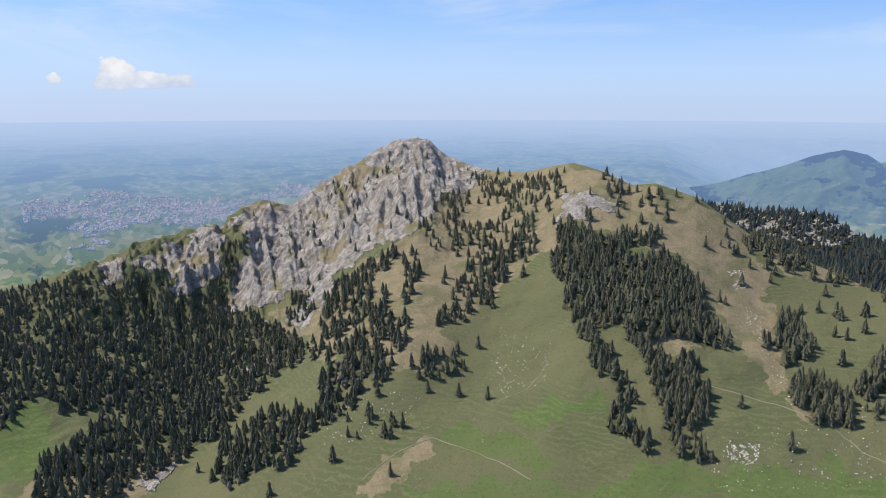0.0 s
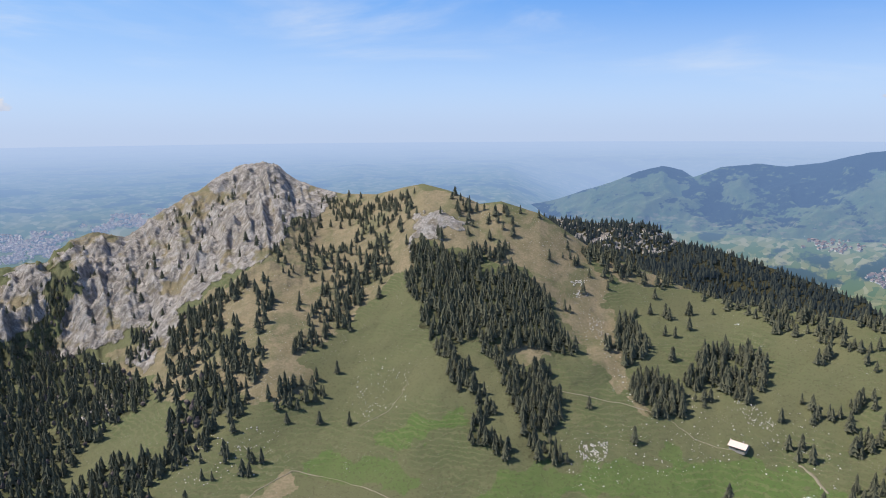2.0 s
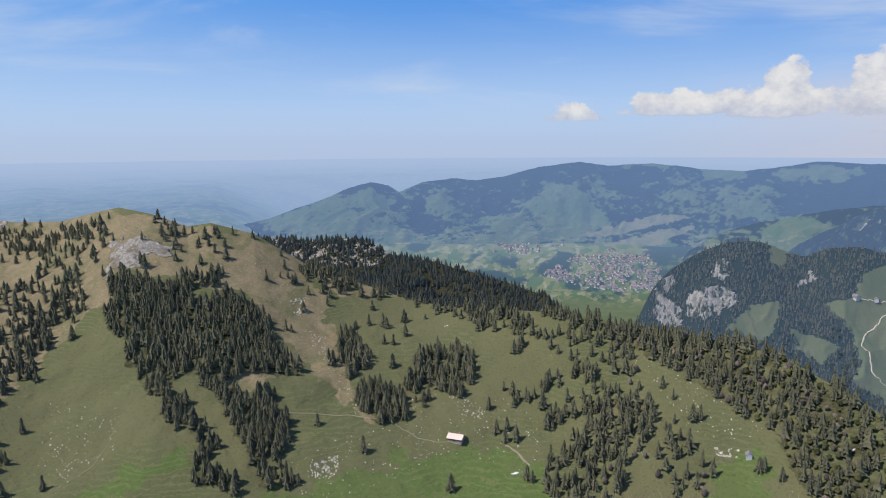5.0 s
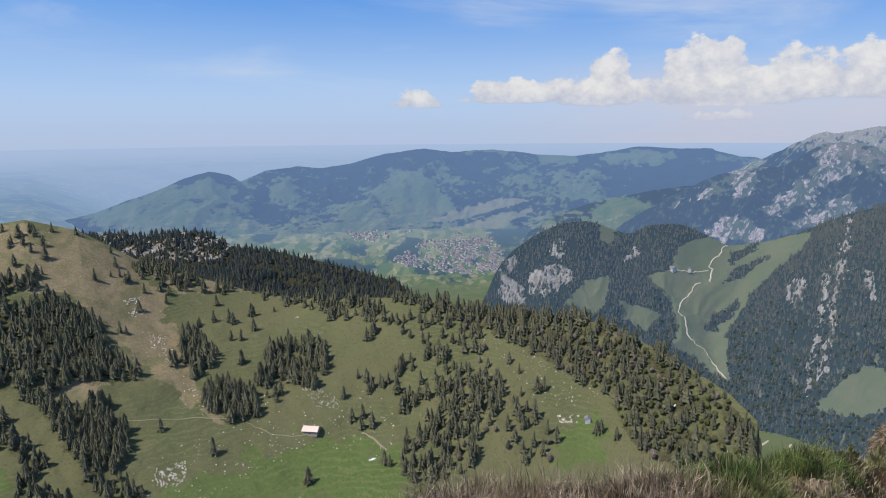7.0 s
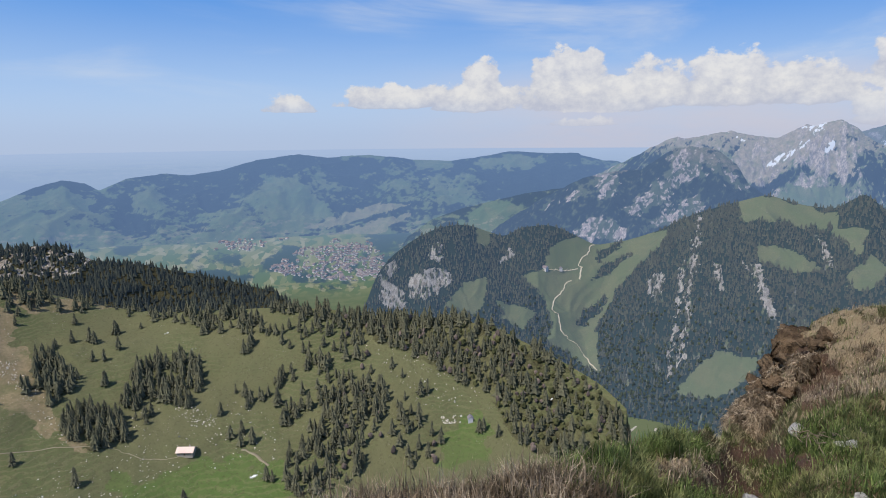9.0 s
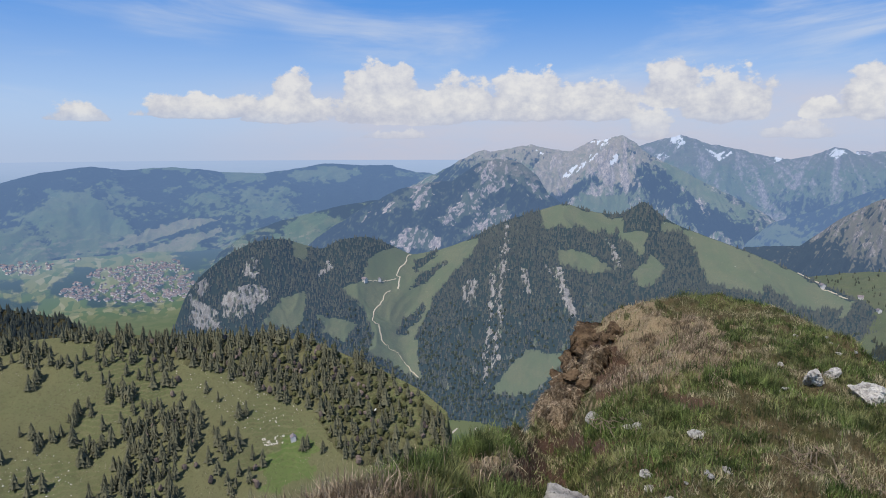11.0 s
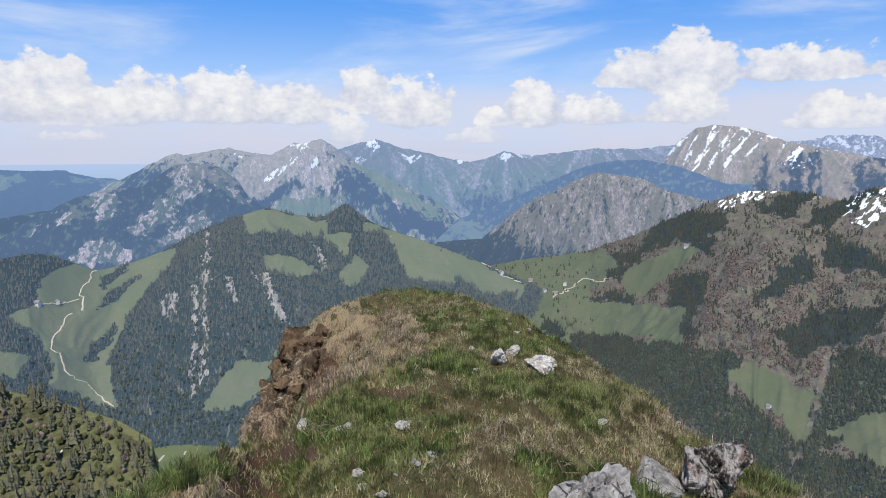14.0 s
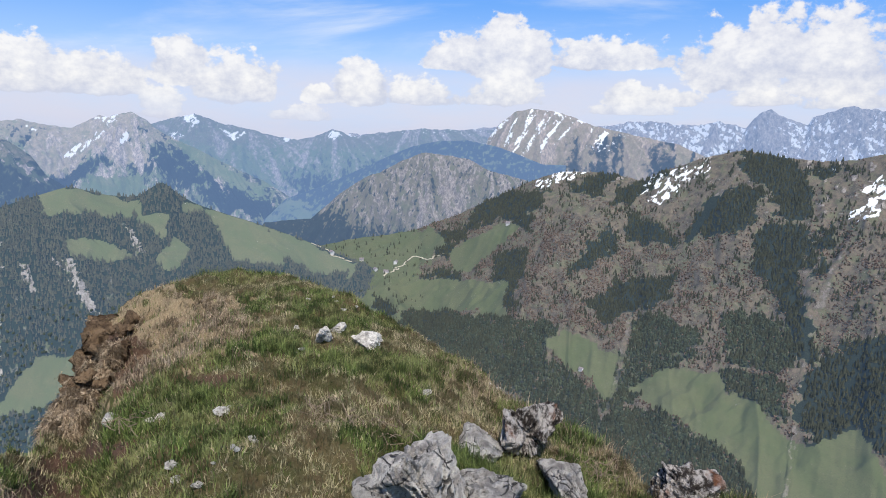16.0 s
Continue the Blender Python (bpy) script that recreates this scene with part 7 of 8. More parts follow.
STRAW = [[(88, -13.6), (88.7, -12.5), (91.9, -12.8), (94.4, -13.8), (96.3, -14.5), (98.1, -15.8), (98.6, -16.9), (95.9, -18), (91.4, -19.2), (88, -20.9), (86, -20.1), (89, -18.3), (86.5, -15.9)], [(75.5, -26.4), (79.5, -25.8), (80, -28), (76, -28)]]


def build_knoll():
    az = np.concatenate((np.arange(-180, 30, 3.0), np.arange(30, 145, 0.25), np.linspace(145, 180, 13)))
    t = np.concatenate((np.linspace(0, 1, 150), 1 + np.geomspace(0.02, 1.0, 14), np.array((2.6, 4, 8, 18, 40, 80, 130))))
    A, T = np.meshgrid(az, t)
    r = T * curve(EDGE, A)
    z, _t = knoll_height(A, r)
    x, y = r * np.sin(np.radians(A)), r * np.cos(np.radians(A))
    me = mesh_of("summit_knoll", np.stack((x, y, z), -1).reshape(-1, 3), grid_faces(len(t), len(az))[:, ::-1])
    E_ = np.degrees(np.arctan2(z, np.maximum(r, 0.01)))
    soil_and_shade, straw = cover(SOIL_AND_SHADE, A, E_, 0.8, 0.9, 310), np.maximum(cover(STRAW, A, E_, 2.0, 1.1, 311), cover(BARE, A, E_, 0.5, 0.9, 310))
    for key, v in (("soil_and_shade", soil_and_shade), ("straw", straw)):
        me.attributes.new(key, "FLOAT", "POINT").data.foreach_set("value", v.astype(np.float32).ravel())
    m, n, b = surface("turf", 0.95, 0.1)
    p = n.add("ShaderNodeNewGeometry").outputs["Position"]
    s1, s2, s3 = n.noise(p, 1.6, 5, 0.6), n.noise(p, 9.0, 5, 0.7), n.noise(p, 45.0, 4, 0.7)
    col = n.mix(n.step(s1, 0.4, 0.62), (0.060, 0.068, 0.024), (0.12, 0.092, 0.048))
    col = n.mix(n.step(s2, 0.45, 0.7), col, (0.095, 0.066, 0.038))
    col = n.mix(n.math("MULTIPLY", n.step(s3, 0.5, 0.75), 0.5), col, (0.22, 0.18, 0.11))
    jag = n.math("MULTIPLY", n.math("SUBTRACT", s2, 0.5), 0.8)
    col = n.mix(n.step(n.math("ADD", n.add("ShaderNodeAttribute", attribute_name="straw").outputs["Fac"], jag), 0.3, 0.7), col, n.mix(s3, (0.19, 0.138, 0.082), (0.38, 0.30, 0.19)))
    col = n.mix(n.step(n.math("ADD", n.add("ShaderNodeAttribute", attribute_name="soil_and_shade").outputs["Fac"], jag), 0.3, 0.7), col, n.mix(s3, (0.055, 0.03, 0.02), (0.16, 0.10, 0.07)))
    n.put(b.inputs["Base Color"], col)
    bump(n, b, n.math("ADD", s2, s3), 0.8, 0.03)
    me.materials.append(m)
    tagged(new("summit_knoll", me), "grassy turf knoll on the mountain top", "knoll", kind="structure")


build_knoll()


def blades(name, count, seed, where, length, width, bend, label, material, tuft=0.0, spread=0.09, drape=0.0, plain=False):
    """Grass: thin bent blades on the knoll, as one mesh. where(A, E, n1) gives the share of blades kept."""
    rng = np.random.default_rng(seed)
    n = count * 5
    if tuft:
        k = max(1, int(n / tuft))
        ca, ct = rng.uniform(32, 142, k), rng.uniform(0.0, 1.0, k) ** 0.75 * 1.04
        cr = ct * curve(EDGE, ca)
        w = rng.integers(0, k, n)
        x = (cr * np.sin(np.radians(ca)))[w] + rng.normal(size=n) * spread
        y = (cr * np.cos(np.radians(ca)))[w] + rng.normal(size=n) * spread
        big = rng.uniform(0.6, 1.3, k)[w]
    else:
        a, t = rng.uniform(32, 142, n), rng.uniform(0.0, 1.0, n) ** 0.7 * 1.05
        q = t * curve(EDGE, a)
        x, y, big = q * np.sin(np.radians(a)), q * np.cos(np.radians(a)), np.ones(n)
    r, A = np.hypot(x, y), np.degrees(np.arctan2(x, y))
    z, t = knoll_height(A, r)
    E_ = np.degrees(np.arctan2(z, np.maximum(r, 0.01)))
    chance = where(A, E_, x, y) * (t < 1.06) * (r > 1.9) * (A > 32) * (A < 142)
    k = np.nonzero(rng.random(n) < chance)[0][:count]
    x, y, z, big = x[k], y[k], z[k], big[k]
    n = len(k)
    L, W = rng.uniform(*length, n) * big, rng.uniform(*width, n)
    a = rng.uniform(0, 2 * np.pi, n)
    lean = np.abs(rng.normal(size=n)) * bend
    dx, dy = np.cos(a), np.sin(a)
    turn = rng.uniform(0, 2 * np.pi, n)
    sx, sy = np.cos(turn) * W / 2, np.sin(turn) * W / 2
    if drape:
        # combed downhill, away from the brow
        way = np.arctan2(y - 1.2, x - 9.6) + rng.normal(size=n) * 0.5
        dx, dy = np.cos(way), np.sin(way)
    Lh = L / np.sqrt(1 + lean ** 2)
    p = np.stack((x, y, z - 0.01), -1)
    side = np.stack((sx, sy, 0 * sx), -1)
    m1 = p + np.stack((dx * lean * 0.35 * Lh, dy * lean * 0.35 * Lh, L * 0.55 / np.sqrt(1 + lean ** 2 * 0.3)), -1)
    tip = p + np.stack((dx * lean * Lh, dy * lean * Lh, Lh - drape * L), -1)
    v = np.stack((p - side, p + side, m1 + side * 0.8, m1 - side * 0.8, tip), 1).reshape(-1, 3)
    f = (np.array(((0, 1, 2), (0, 2, 3), (3, 2, 4)))[None] + 5 * np.arange(n)[:, None, None]).reshape(-1, 3)
    if plain:      # short blades: one face each
        v, f = np.stack((p - side, p + side, tip), 1).reshape(-1, 3), np.arange(3 * n).reshape(-1, 3)
    ob = new(name, mesh_of(name, v, f, smooth=False))
    tagged(ob, label, "grass", kind="stuff").data.materials.append(material)


def grass_material(name, a, b_, tipped):
    m, n, b = surface(name, 0.7, 0.25)
    g = n.add("ShaderNodeNewGeometry")
    patch = n.noise(g.outputs["Position"], 2.2, 4, 0.6)
    c = n.mix(g.outputs["Random Per Island"], a, b_)
    c = n.mix(n.step(patch, 0.4, 0.65, 0.0, 0.55), c, tipped)
    tuft = n.noise(g.outputs["Position"], 6.5, 3, 0.6)
    c = n.mix(n.step(tuft, 0.44, 0.58, 0.0, 0.85), c, tuple(0.6 * q for q in a))
    n.put(b.inputs["Base Color"], c)
    tr = n.add("ShaderNodeBsdfTranslucent", {0: c})
    mx = n.add("ShaderNodeMixShader", {0: 0.3, 1: b.outputs[0], 2: tr.outputs[0]})
    n.put([o for o in n.tree.nodes if o.type == "OUTPUT_MATERIAL"][0].inputs[0], mx.outputs[0])
    return m


M_GREEN = grass_material("green grass", (0.034, 0.062, 0.013), (0.27, 0.345, 0.105), (0.40, 0.36, 0.17))
M_OLIVE = grass_material("short faded grass", (0.095, 0.088, 0.036), (0.68, 0.60, 0.38), (0.40, 0.325, 0.195))
M_STRAW = grass_material("dead straw", (0.17, 0.122, 0.076), (0.72, 0.58, 0.42), (0.40, 0.295, 0.19))


def where_green(A, E_, x, y):
    q = fbm(x / 0.55, y / 0.55, 4, 330)
    straw, soil_and_shade = cover(STRAW, A, E_, 2.0, 1.1, 311), cover(SOIL_AND_SHADE + BARE, A, E_, 0.8, 0.9, 310)
    return np.clip((q + 0.20) * 3.0, 0.05, 1) * (1 - 0.85 * straw) * (1 - 0.9 * soil_and_shade)


def where_olive(A, E_, x, y):
    straw, soil_and_shade = cover(STRAW, A, E_, 2.0, 1.1, 311), cover(SOIL_AND_SHADE + BARE, A, E_, 0.8, 0.9, 310)
    return np.clip(0.5 - 1.3 * fbm(x / 0.55, y / 0.55, 4, 330), 0.2, 1) * (1 - 0.6 * straw) * (1 - 0.85 * soil_and_shade)


def where_straw(A, E_, x, y):
    straw = cover(STRAW, A, E_, 2.0, 1.1, 311)
    rim = np.clip((72 - A) / 6, 0, 1) * np.clip((A - 36) / 4, 0, 1) * np.clip((np.hypot(x, y) / curve(EDGE, A) - 0.72) * 5, 0.12, 1)
    edge = np.clip((A - 104) / 8, 0, 1) * 0.35 * np.clip((np.hypot(x, y) / curve(EDGE, A) - 0.55) * 3, 0, 1)
    return np.clip(0.5 * straw * np.clip(0.75 + 0.9 * fbm(x / 0.35, y / 0.35, 4, 335), 0.1, 1) + rim * np.clip(fbm(x / 0.4, y / 0.4, 3, 333) + 0.75, 0, 1) + edge + 0.03 + 0.35 * np.clip(fbm(x / 0.4, y / 0.4, 3, 338) - 0.25, 0, 1), 0, 1)


def where_clumps(A, E_, x, y):
    straw, soil_and_shade = cover(STRAW, A, E_, 1.0, 1.1, 311), cover(SOIL_AND_SHADE + BARE, A, E_, 0.8, 0.9, 310)
    return np.clip((fbm(x / 0.8, y / 0.8, 3, 351) - 0.22) * 5, 0, 1) * (1 - 0.9 * straw) * (1 - soil_and_shade) * (A > 66)


def where_rim(A, E_, x, y):
    reach = np.hypot(x, y) / curve(EDGE, A)
    west = np.clip((74 - A) / 5, 0, 1) * np.clip((A - 34) / 3, 0, 1) * np.clip((reach - 0.6) * 4, 0, 1)
    east = 0.3 * np.clip((A - 112) / 6, 0, 1) * np.clip((reach - 0.75) * 5, 0, 1)
    return west + east


blades("green_grass", 150000, 341, where_green, (0.025, 0.09), (0.004, 0.008), 0.9, "green mountain grass in tufts", M_GREEN, tuft=45, spread=0.08)
blades("faded_grass", 190000, 342, where_olive, (0.02, 0.07), (0.005, 0.010), 1.1, "short faded yellow-green grass", M_OLIVE, plain=True)
blades("hanging_grass", 55000, 345, lambda A, E_, x, y: cover(STRAW, A, E_, 1.0, 0.6, 311) * np.clip(0.6 + 1.2 * fbm(x / 0.3, y / 0.3, 4, 336), 0, 1), (0.08, 0.22), (0.004, 0.007), 2.4, "long dead grass combed down the bank", M_STRAW, tuft=30, spread=0.06, drape=0.35)
blades("grass_clumps", 60000, 346, where_clumps, (0.06, 0.15), (0.004, 0.007), 0.8, "taller dark green grass clumps", M_GREEN, tuft=120, spread=0.10)
blades("rim_grass", 26000, 347, where_rim, (0.06, 0.20), (0.0035, 0.006), 0.9, "long pale dead grass along the rim", M_STRAW, tuft=60, spread=0.10)
blades("dead_grass", 60000, 343, where_straw, (0.025, 0.075), (0.0035, 0.007), 1.8, "dry dead straw-coloured grass", M_STRAW, tuft=40, spread=0.10)

# ---- rocks on the knoll ----
M_PITTED, _n, _b = surface("dark pitted limestone", 0.95, 0.1)
_p = _n.add("ShaderNodeTexCoord").outputs["Object"]
_f1, _f2, _f3 = _n.noise(_p, 9.0, 6, 0.7), _n.noise(_p, 24.0, 4, 0.7), _n.noise(_p, 2.5, 3, 0.6)
_c = _n.mix(_n.step(_f1, 0.42, 0.58), (0.04, 0.032, 0.028), (0.50, 0.46, 0.43))
_c = _n.mix(_n.step(_f3, 0.6, 0.7, 0.0, 0.7), _c, (0.22, 0.09, 0.045))
_n.put(_b.inputs["Base Color"], _c)
bump(_n, _b, _n.math("ADD", _f1, _f2), 1.0, 0.05)
M_LIME, _n, _b = surface("weathered limestone", 0.9, 0.2)
_p = _n.add("ShaderNodeTexCoord").outputs["Object"]
_f1, _f2, _f3 = _n.noise(_p, 7.0, 6, 0.65), _n.noise(_p, 28.0, 5, 0.7), _n.noise(_p, 2.2, 4, 0.6)
_c = _n.mix(_n.step(_f1, 0.35, 0.62), (0.25, 0.23, 0.215), (0.58, 0.55, 0.51))
_c = _n.mix(_n.step(_f2, 0.56, 0.72), _c, (0.06, 0.055, 0.05))
_c = _n.mix(_n.step(_f3, 0.62, 0.75, 0.0, 0.6), _c, (0.33, 0.25, 0.17))
_w = _n.vmath("ADD", _p, _n.vmath("MULTIPLY", _n.add("ShaderNodeTexNoise", {"Vector": _p, "Scale": 3.0, "Detail": 4.0}).outputs["Color"], (0.35, 0.35, 0.35)))
_v = _n.add("ShaderNodeTexVoronoi", {"Vector": _w, "Scale": 3.2}, feature="DISTANCE_TO_EDGE").outputs["Distance"]
_k = _n.math("MULTIPLY", _n.step(_v, 0.035, 0.012), _n.step(_n.noise(_p, 2.6, 3, 0.5), 0.44, 0.56))
_c = _n.mix(_n.math("MULTIPLY", _k, 0.85), _c, (0.035, 0.032, 0.03))
_n.put(_b.inputs["Base Color"], _c)
bump(_n, _b, _n.math("SUBTRACT", _n.math("ADD", _f1, _n.math("MULTIPLY", _f2, 0.5)), _k), 1.0, 0.06)


M_PALE, _n, _b = surface("white limestone", 0.9, 0.2)
_p = _n.add("ShaderNodeTexCoord").outputs["Object"]
_f1, _f2 = _n.noise(_p, 6.0, 6, 0.65), _n.noise(_p, 22.0, 5, 0.7)
_c = _n.mix(_n.step(_f1, 0.35, 0.6), (0.42, 0.39, 0.36), (0.76, 0.72, 0.67))
_n.put(_b.inputs["Base Color"], _n.mix(_n.step(_f2, 0.58, 0.7), _c, (0.16, 0.14, 0.12)))
bump(_n, _b, _n.math("ADD", _f1, _n.math("MULTIPLY", _f2, 0.5)), 1.0, 0.04)


def rock_mesh(seed, level=4, crag=0.35, flat=0.7):
    """A broken limestone block about one metre across: a rounded lump cut by random planes, pitted."""
    rng = np.random.default_rng(seed)
    bm = bmesh.new()
    bmesh.ops.create_icosphere(bm, subdivisions=level, radius=0.5)
    bm.verts.index_update()
    v = np.array([tuple(q.co) for q in bm.verts])
    f = np.array([[q.index for q in t.verts] for t in bm.faces])
    bm.free()
    for _k in range(13):
        d = rng.normal(size=3)
        d /= np.linalg.norm(d)
        over = np.maximum(v @ d - rng.uniform(0.17, 0.36), 0)
        v = v - over[:, None] * d * 0.97
    u = v / (np.linalg.norm(v, axis=1)[:, None] + 1e-6)
    q = crag * (0.07 * ridged(v[:, 0] * 4 + seed, v[:, 1] * 4 + v[:, 2] * 3.1, 4, seed) + 0.08 * fbm(v[:, 0] * 9 + v[:, 2] * 7, v[:, 1] * 9 - v[:, 2] * 5, 4, seed + 3))
    v = v + u * q[:, None]
    pit = np.clip(fbm(v[:, 0] * 13 + v[:, 2] * 9, v[:, 1] * 13 - v[:, 2] * 11, 3, seed + 9) - 0.35, 0, 1)
    v = v - u * (0.10 * crag * pit)[:, None]
    for k in range(5):
        d = rng.normal(size=3)
        gap = np.abs(v @ d * 2.2 + 0.35 * fbm(v[:, 0] * 4 + k, v[:, 1] * 4 + v[:, 2] * 3, 3, seed + 40 + k) - rng.uniform(-0.5, 0.5))
        v = v - u * (crag * 0.09 * np.exp(-(gap / 0.035) ** 2))[:, None]
    return mesh_of("rock", v * np.array((1, 1, flat)), f, smooth=False)


def on_knoll(a, e):
    """Where a ray at this bearing and dip meets the knoll."""
    r = np.linspace(1.5, 11, 1900)
    z, _t = knoll_height(np.full(r.shape, float(a)), r)
    k = np.argmax(np.degrees(np.arctan2(z, r)) >= e) if (np.degrees(np.arctan2(z, r)) >= e).any() else int(np.argmin(np.abs(r - curve(EDGE, a))))
    return np.array((r[k] * math.sin(radians(a)), r[k] * math.cos(radians(a)), z[k]))


def rocks(spots, name, label, seed, crag=0.35, flat=0.7, sink=0.12, material=None):
    for k, (a, e, size) in enumerate(spots):
        p = on_knoll(a, e)
        ob = new(name, rock_mesh(seed + k, 6 if size > 0.4 else 5 if size > 0.2 else 3, crag, flat))
        ob.data.materials.append(material or M_LIME)
        size *= 1.3 if size > 0.13 else 1.0
        ob.matrix_world = pose(p[0], p[1], p[2] + size * (0.30 - sink), 0, 0, 47 * k + seed) @ Matrix.Diagonal((size, size * (0.75 + 0.1 * (k % 4)), size, 1))
        tagged(ob, label, "rock", "limestone rocks on the knoll")


rocks([(112.6, -30.9, 0.64)], "boulder", "light grey cracked limestone block in the turf", 503, 0.5, 0.8, 0.12)
rocks([(108.9, -31.0, 0.29)], "boulder", "broken corner of a pale limestone block", 504, 0.5, 0.7, 0.1)
rocks([(118.1, -30.9, 0.48)], "boulder", "low pale limestone shelf beside a cracked block", 505, 0.45, 0.5, 0.12)
rocks([(121.9, -26.4, 0.62)], "boulder", "dark pitted boulder with rusty underside", 511, 0.6, 0.8, 0.08, M_PITTED)
rocks([(117.8, -26.8, 0.52)], "stone_slab", "flat grey limestone slab in the turf", 515, 0.3, 0.28, 0.2)
rocks([(125.6, -29.4, 0.47)], "rock", "grey limestone rock at the knoll's edge", 521, 0.5, 0.7, 0.15)
rocks([(135.1, -28.5, 0.63)], "rock", "dark speckled limestone rock at the knoll's edge", 525, 0.7, 0.55, 0.2, M_PITTED)
rocks([(104.0, -17.6, 0.22), (105.2, -16.9, 0.15), (107.5, -18.1, 0.26), (101.6, -16.6, 0.09)], "rock", "pale limestone rock lying in the grass", 531, 0.55, 0.7, 0.10, M_PALE)
rocks([(91.7, -31.6, 0.25), (85.4, -31.9, 0.58), (90.5, -30.6, 0.21)], "rock", "pale limestone rock half sunk in the turf", 536, 0.55, 0.7, 0.2)
rocks([(112.9, -22.2, 0.08), (97.9, -25.4, 0.07), (96.3, -25.8, 0.06), (91.2, -26.6, 0.10), (91.4, -27.6, 0.11), (93.2, -28.1, 0.08), (95.2, -23.1, 0.12), (90.6, -22.7, 0.09), (89.6, -23.0, 0.1), (86.8, -22.6, 0.14), (105.6, -15.2, 0.07), (102.6, -14.3, 0.07), (101.6, -18.7, 0.06), (105.0, -14.5, 0.06), (95.9, -22.5, 0.05)], "small_stone", "small pale stone lying in the grass", 541, 0.4, 0.6, 0.08, M_PALE)
rocks([(97.8, -25.2, 0.08), (96.1, -25.7, 0.06), (94.5, -26.6, 0.04), (91.3, -26.5, 0.09), (87.0, -22.3, 0.08), (73.9, -25.8, 0.03), (113.0, -22.0, 0.08), (102.0, -18.4, 0.07), (104.7, -14.1, 0.06), (106.7, -15.0, 0.07)], "small_stone", "small white stone lying in the grass", 561, 0.4, 0.55, 0.08, M_PALE)
rocks([(118.5, -21.1, 0.06), (119.2, -21.4, 0.06), (127.0, -25.2, 0.05)], "small_stone", "small white stone on the far edge of the turf", 580, 0.4, 0.6, 0.08, M_PALE)


def dead_twigs(spots):
    """Withered stalks and roots lying in small heaps, joined."""
    rng = np.random.default_rng(88)
    vs, fs = [], []
    for a, e in spots:
        c = on_knoll(a, e)
        for k in range(26):
            o = rng.normal(size=3) * np.array((0.10, 0.10, 0.02))
            d = rng.normal(size=3) * np.array((1, 1, 0.45))
            d /= np.linalg.norm(d)
            L, q = rng.uniform(0.04, 0.13), rng.uniform(0.0015, 0.0035)
            s = np.cross(d, (0.1, 0.2, 1.0))
            s = s / np.linalg.norm(s) * q
            u = np.cross(s, d)
            p0 = c + o + np.array((0, 0, 0.04))
            i = len(vs)
            for p in (p0, p0 + d * L * 0.5 + rng.normal(size=3) * 0.02, p0 + d * L):
                vs += [p + s, p + u, p - s, p - u]
            for m in range(2):
                for w in range(4):
                    fs.append((i + 4 * m + w, i + 4 * m + (w + 1) % 4, i + 4 * m + 4 + (w + 1) % 4, i + 4 * m + 4 + w))
    me = mesh_of("dead_twigs", np.array(vs), fs)
    me.materials.append(M_TWIG)
    tagged(new("dead_twigs", me), "tangles of withered grey-brown stalks in the grass", "twigs", kind="stuff")


M_TWIG, _n, _b = surface("withered stalks", 0.9, 0.1)
_n.put(_b.inputs["Base Color"], _n.mix(_n.noise(_n.add("ShaderNodeTexCoord").outputs["Object"], 30, 4, 0.7), (0.12, 0.08, 0.055), (0.36, 0.29, 0.22)))
dead_twigs([(105.2, -24.5), (107.2, -25.2), (103.7, -23.8), (89.3, -22.9), (118.9, -25.9), (120.4, -26.3), (127.4, -27.3), (111.2, -25.7)])


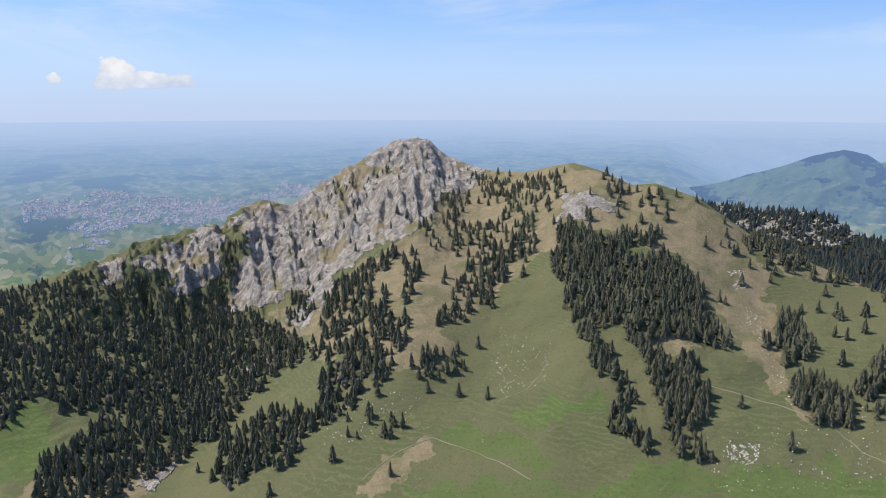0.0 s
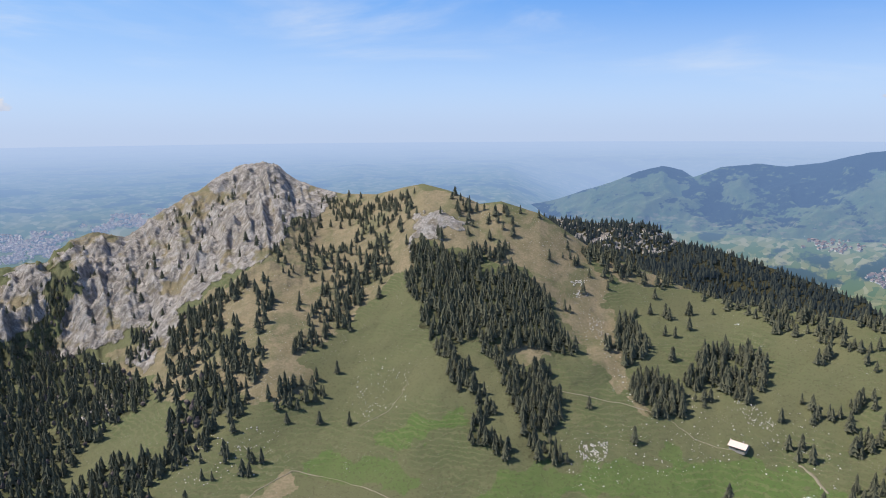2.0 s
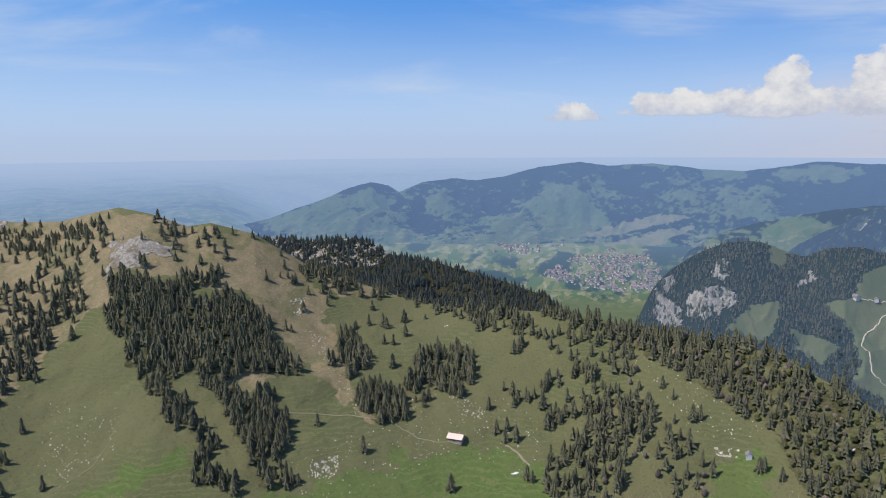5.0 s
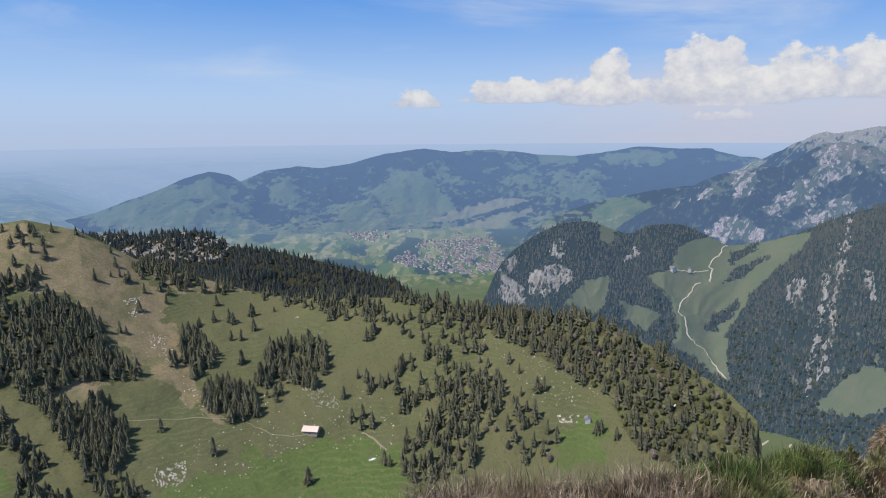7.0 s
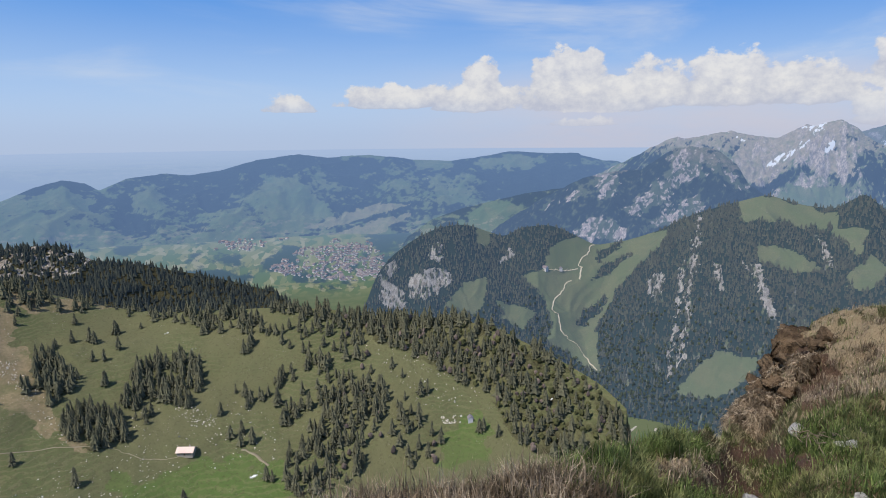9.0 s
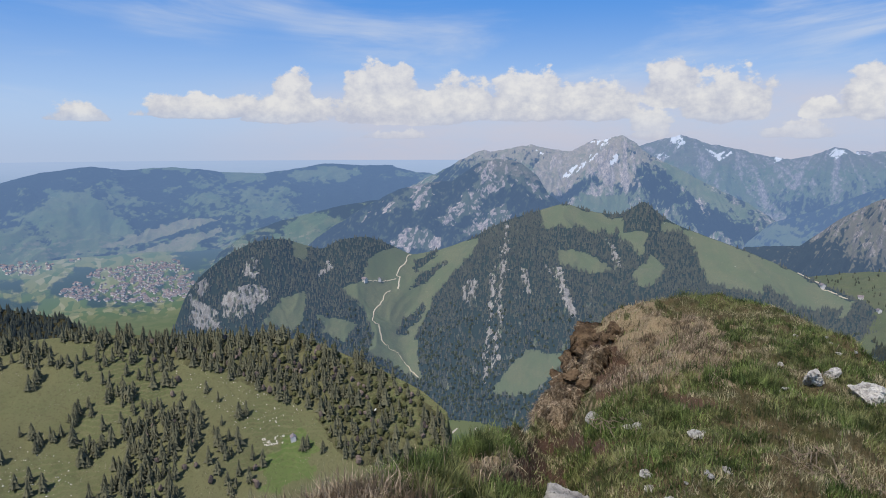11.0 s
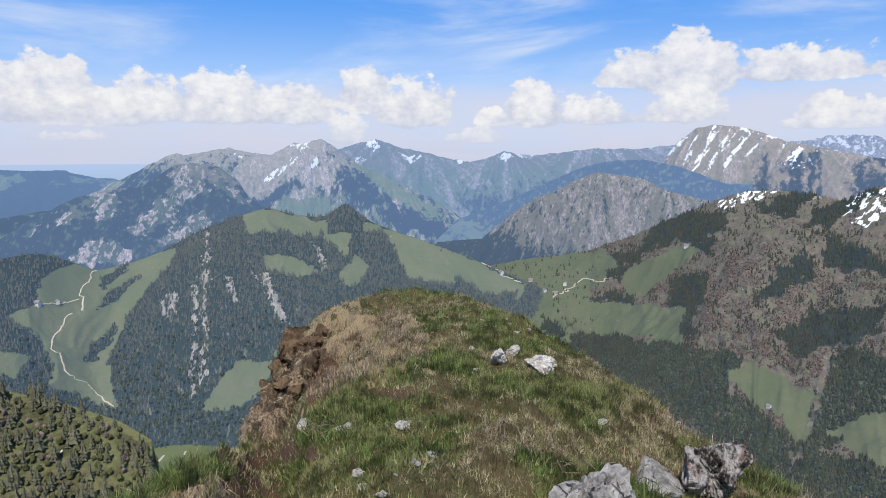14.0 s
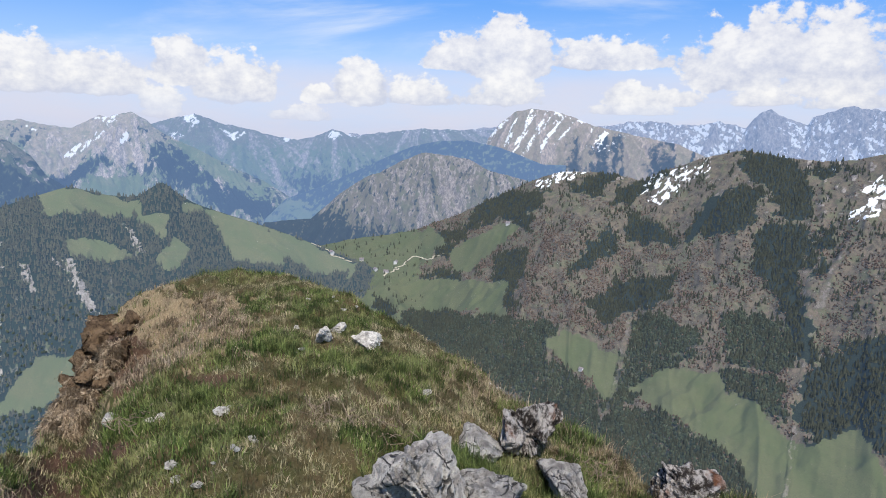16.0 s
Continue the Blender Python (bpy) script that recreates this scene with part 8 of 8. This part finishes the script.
def build_bank():
    """The eroded turf bank: clods of brown earth with hollows."""
    rng = np.random.default_rng(77)
    m, n, b = surface("brown peaty earth", 0.95, 0.05)
    p = n.add("ShaderNodeNewGeometry").outputs["Position"]
    s1, s2 = n.noise(p, 4.0, 6, 0.7), n.noise(p, 22.0, 4, 0.7)
    c = n.mix(n.step(s1, 0.38, 0.62), (0.045, 0.028, 0.019), (0.19, 0.13, 0.082))
    c = n.mix(n.math("MULTIPLY", s2, 0.3), c, (0.24, 0.175, 0.11))
    n.put(b.inputs["Base Color"], c)
    bump(n, b, n.math("ADD", s1, s2), 1.0, 0.06)
    vs, fs, o = [], [], 0
    for a, e, r, s in CLODS:
        q = rock_mesh(600 + o % 97, 4, 0.9, 0.9)
        v = np.array([tuple(t.co) for t in q.vertices])
        f = np.array([tuple(t.vertices) for t in q.polygons])
        bpy.data.meshes.remove(q)
        v = v * s * rng.uniform(0.85, 1.2, 3) + np.array((r * math.sin(radians(a)), r * math.cos(radians(a)), r * math.tan(radians(e))))
        vs.append(v)
        fs.append(f + o)
        o += len(v)
    me = mesh_of("earth_bank", np.concatenate(vs), np.concatenate(fs))
    me.materials.append(m)
    # dead turf hanging over the clods
    co = np.zeros(len(me.vertices) * 3, np.float32)
    no = np.zeros(len(me.vertices) * 3, np.float32)
    me.vertices.foreach_get("co", co)
    me.vertex_normals.foreach_get("vector", no)
    co, no = co.reshape(-1, 3), no.reshape(-1, 3)
    pick = rng.integers(0, len(co), 120000)
    pick = pick[(no[pick, 2] > -0.05) & (fbm(co[pick, 0] * 2.5, co[pick, 1] * 2.5 + co[pick, 2] * 3, 4, 640) > -0.2)]
    p, d = co[pick], no[pick]
    k = len(p)
    L, W = rng.uniform(0.06, 0.17, k)[:, None], rng.uniform(0.005, 0.010, k)[:, None]
    side = np.cross(d, rng.normal(size=(k, 3)))
    side = side / (np.linalg.norm(side, axis=1)[:, None] + 1e-6) * W / 2
    down = np.array((0, 0, -1.0)) + rng.normal(size=(k, 3)) * 0.35
    m1, tip = p + d * L * 0.35 + down * L * 0.25, p + d * L * 0.4 + down * L
    v = np.stack((p - side, p + side, m1 + side * 0.8, m1 - side * 0.8, tip), 1).reshape(-1, 3)
    f = (np.array(((0, 1, 2), (0, 2, 3), (3, 2, 4)))[None] + 5 * np.arange(k)[:, None, None]).reshape(-1, 3)
    tagged(new("hanging_turf", mesh_of("hanging_turf", v, f, smooth=False)), "dead brown grass hanging over the earth bank", "grass", kind="stuff").data.materials.append(M_STRAW)
    tagged(new("earth_bank", me), "crumbling brown earth bank under dead turf", "bank", kind="structure")


_r = random.Random(5)
CLODS = [(86.6, -16.4, 8.7, 0.75), (85.9, -18.2, 8.5, 0.6), (87.3, -17.9, 8.3, 0.6), (84.9, -20.0, 8.0, 0.5), (86.2, -20.3, 7.8, 0.5), (83.9, -21.3, 7.4, 0.45),
         (88.2, -16.0, 8.8, 0.6), (87.9, -19.0, 7.9, 0.4), (83.2, -22.3, 6.9, 0.35)]
# smaller clods crumbling from the face
for _k in range(46):
    _t = _r.random()
    CLODS.append((88.3 - 5.2 * _t + _r.uniform(-0.5, 1.9), -15.6 - 6.9 * _t + _r.uniform(-1.0, 0.9), 8.75 - 1.95 * _t + _r.uniform(-0.35, 0.0), _r.uniform(0.12, 0.34)))
build_bank()
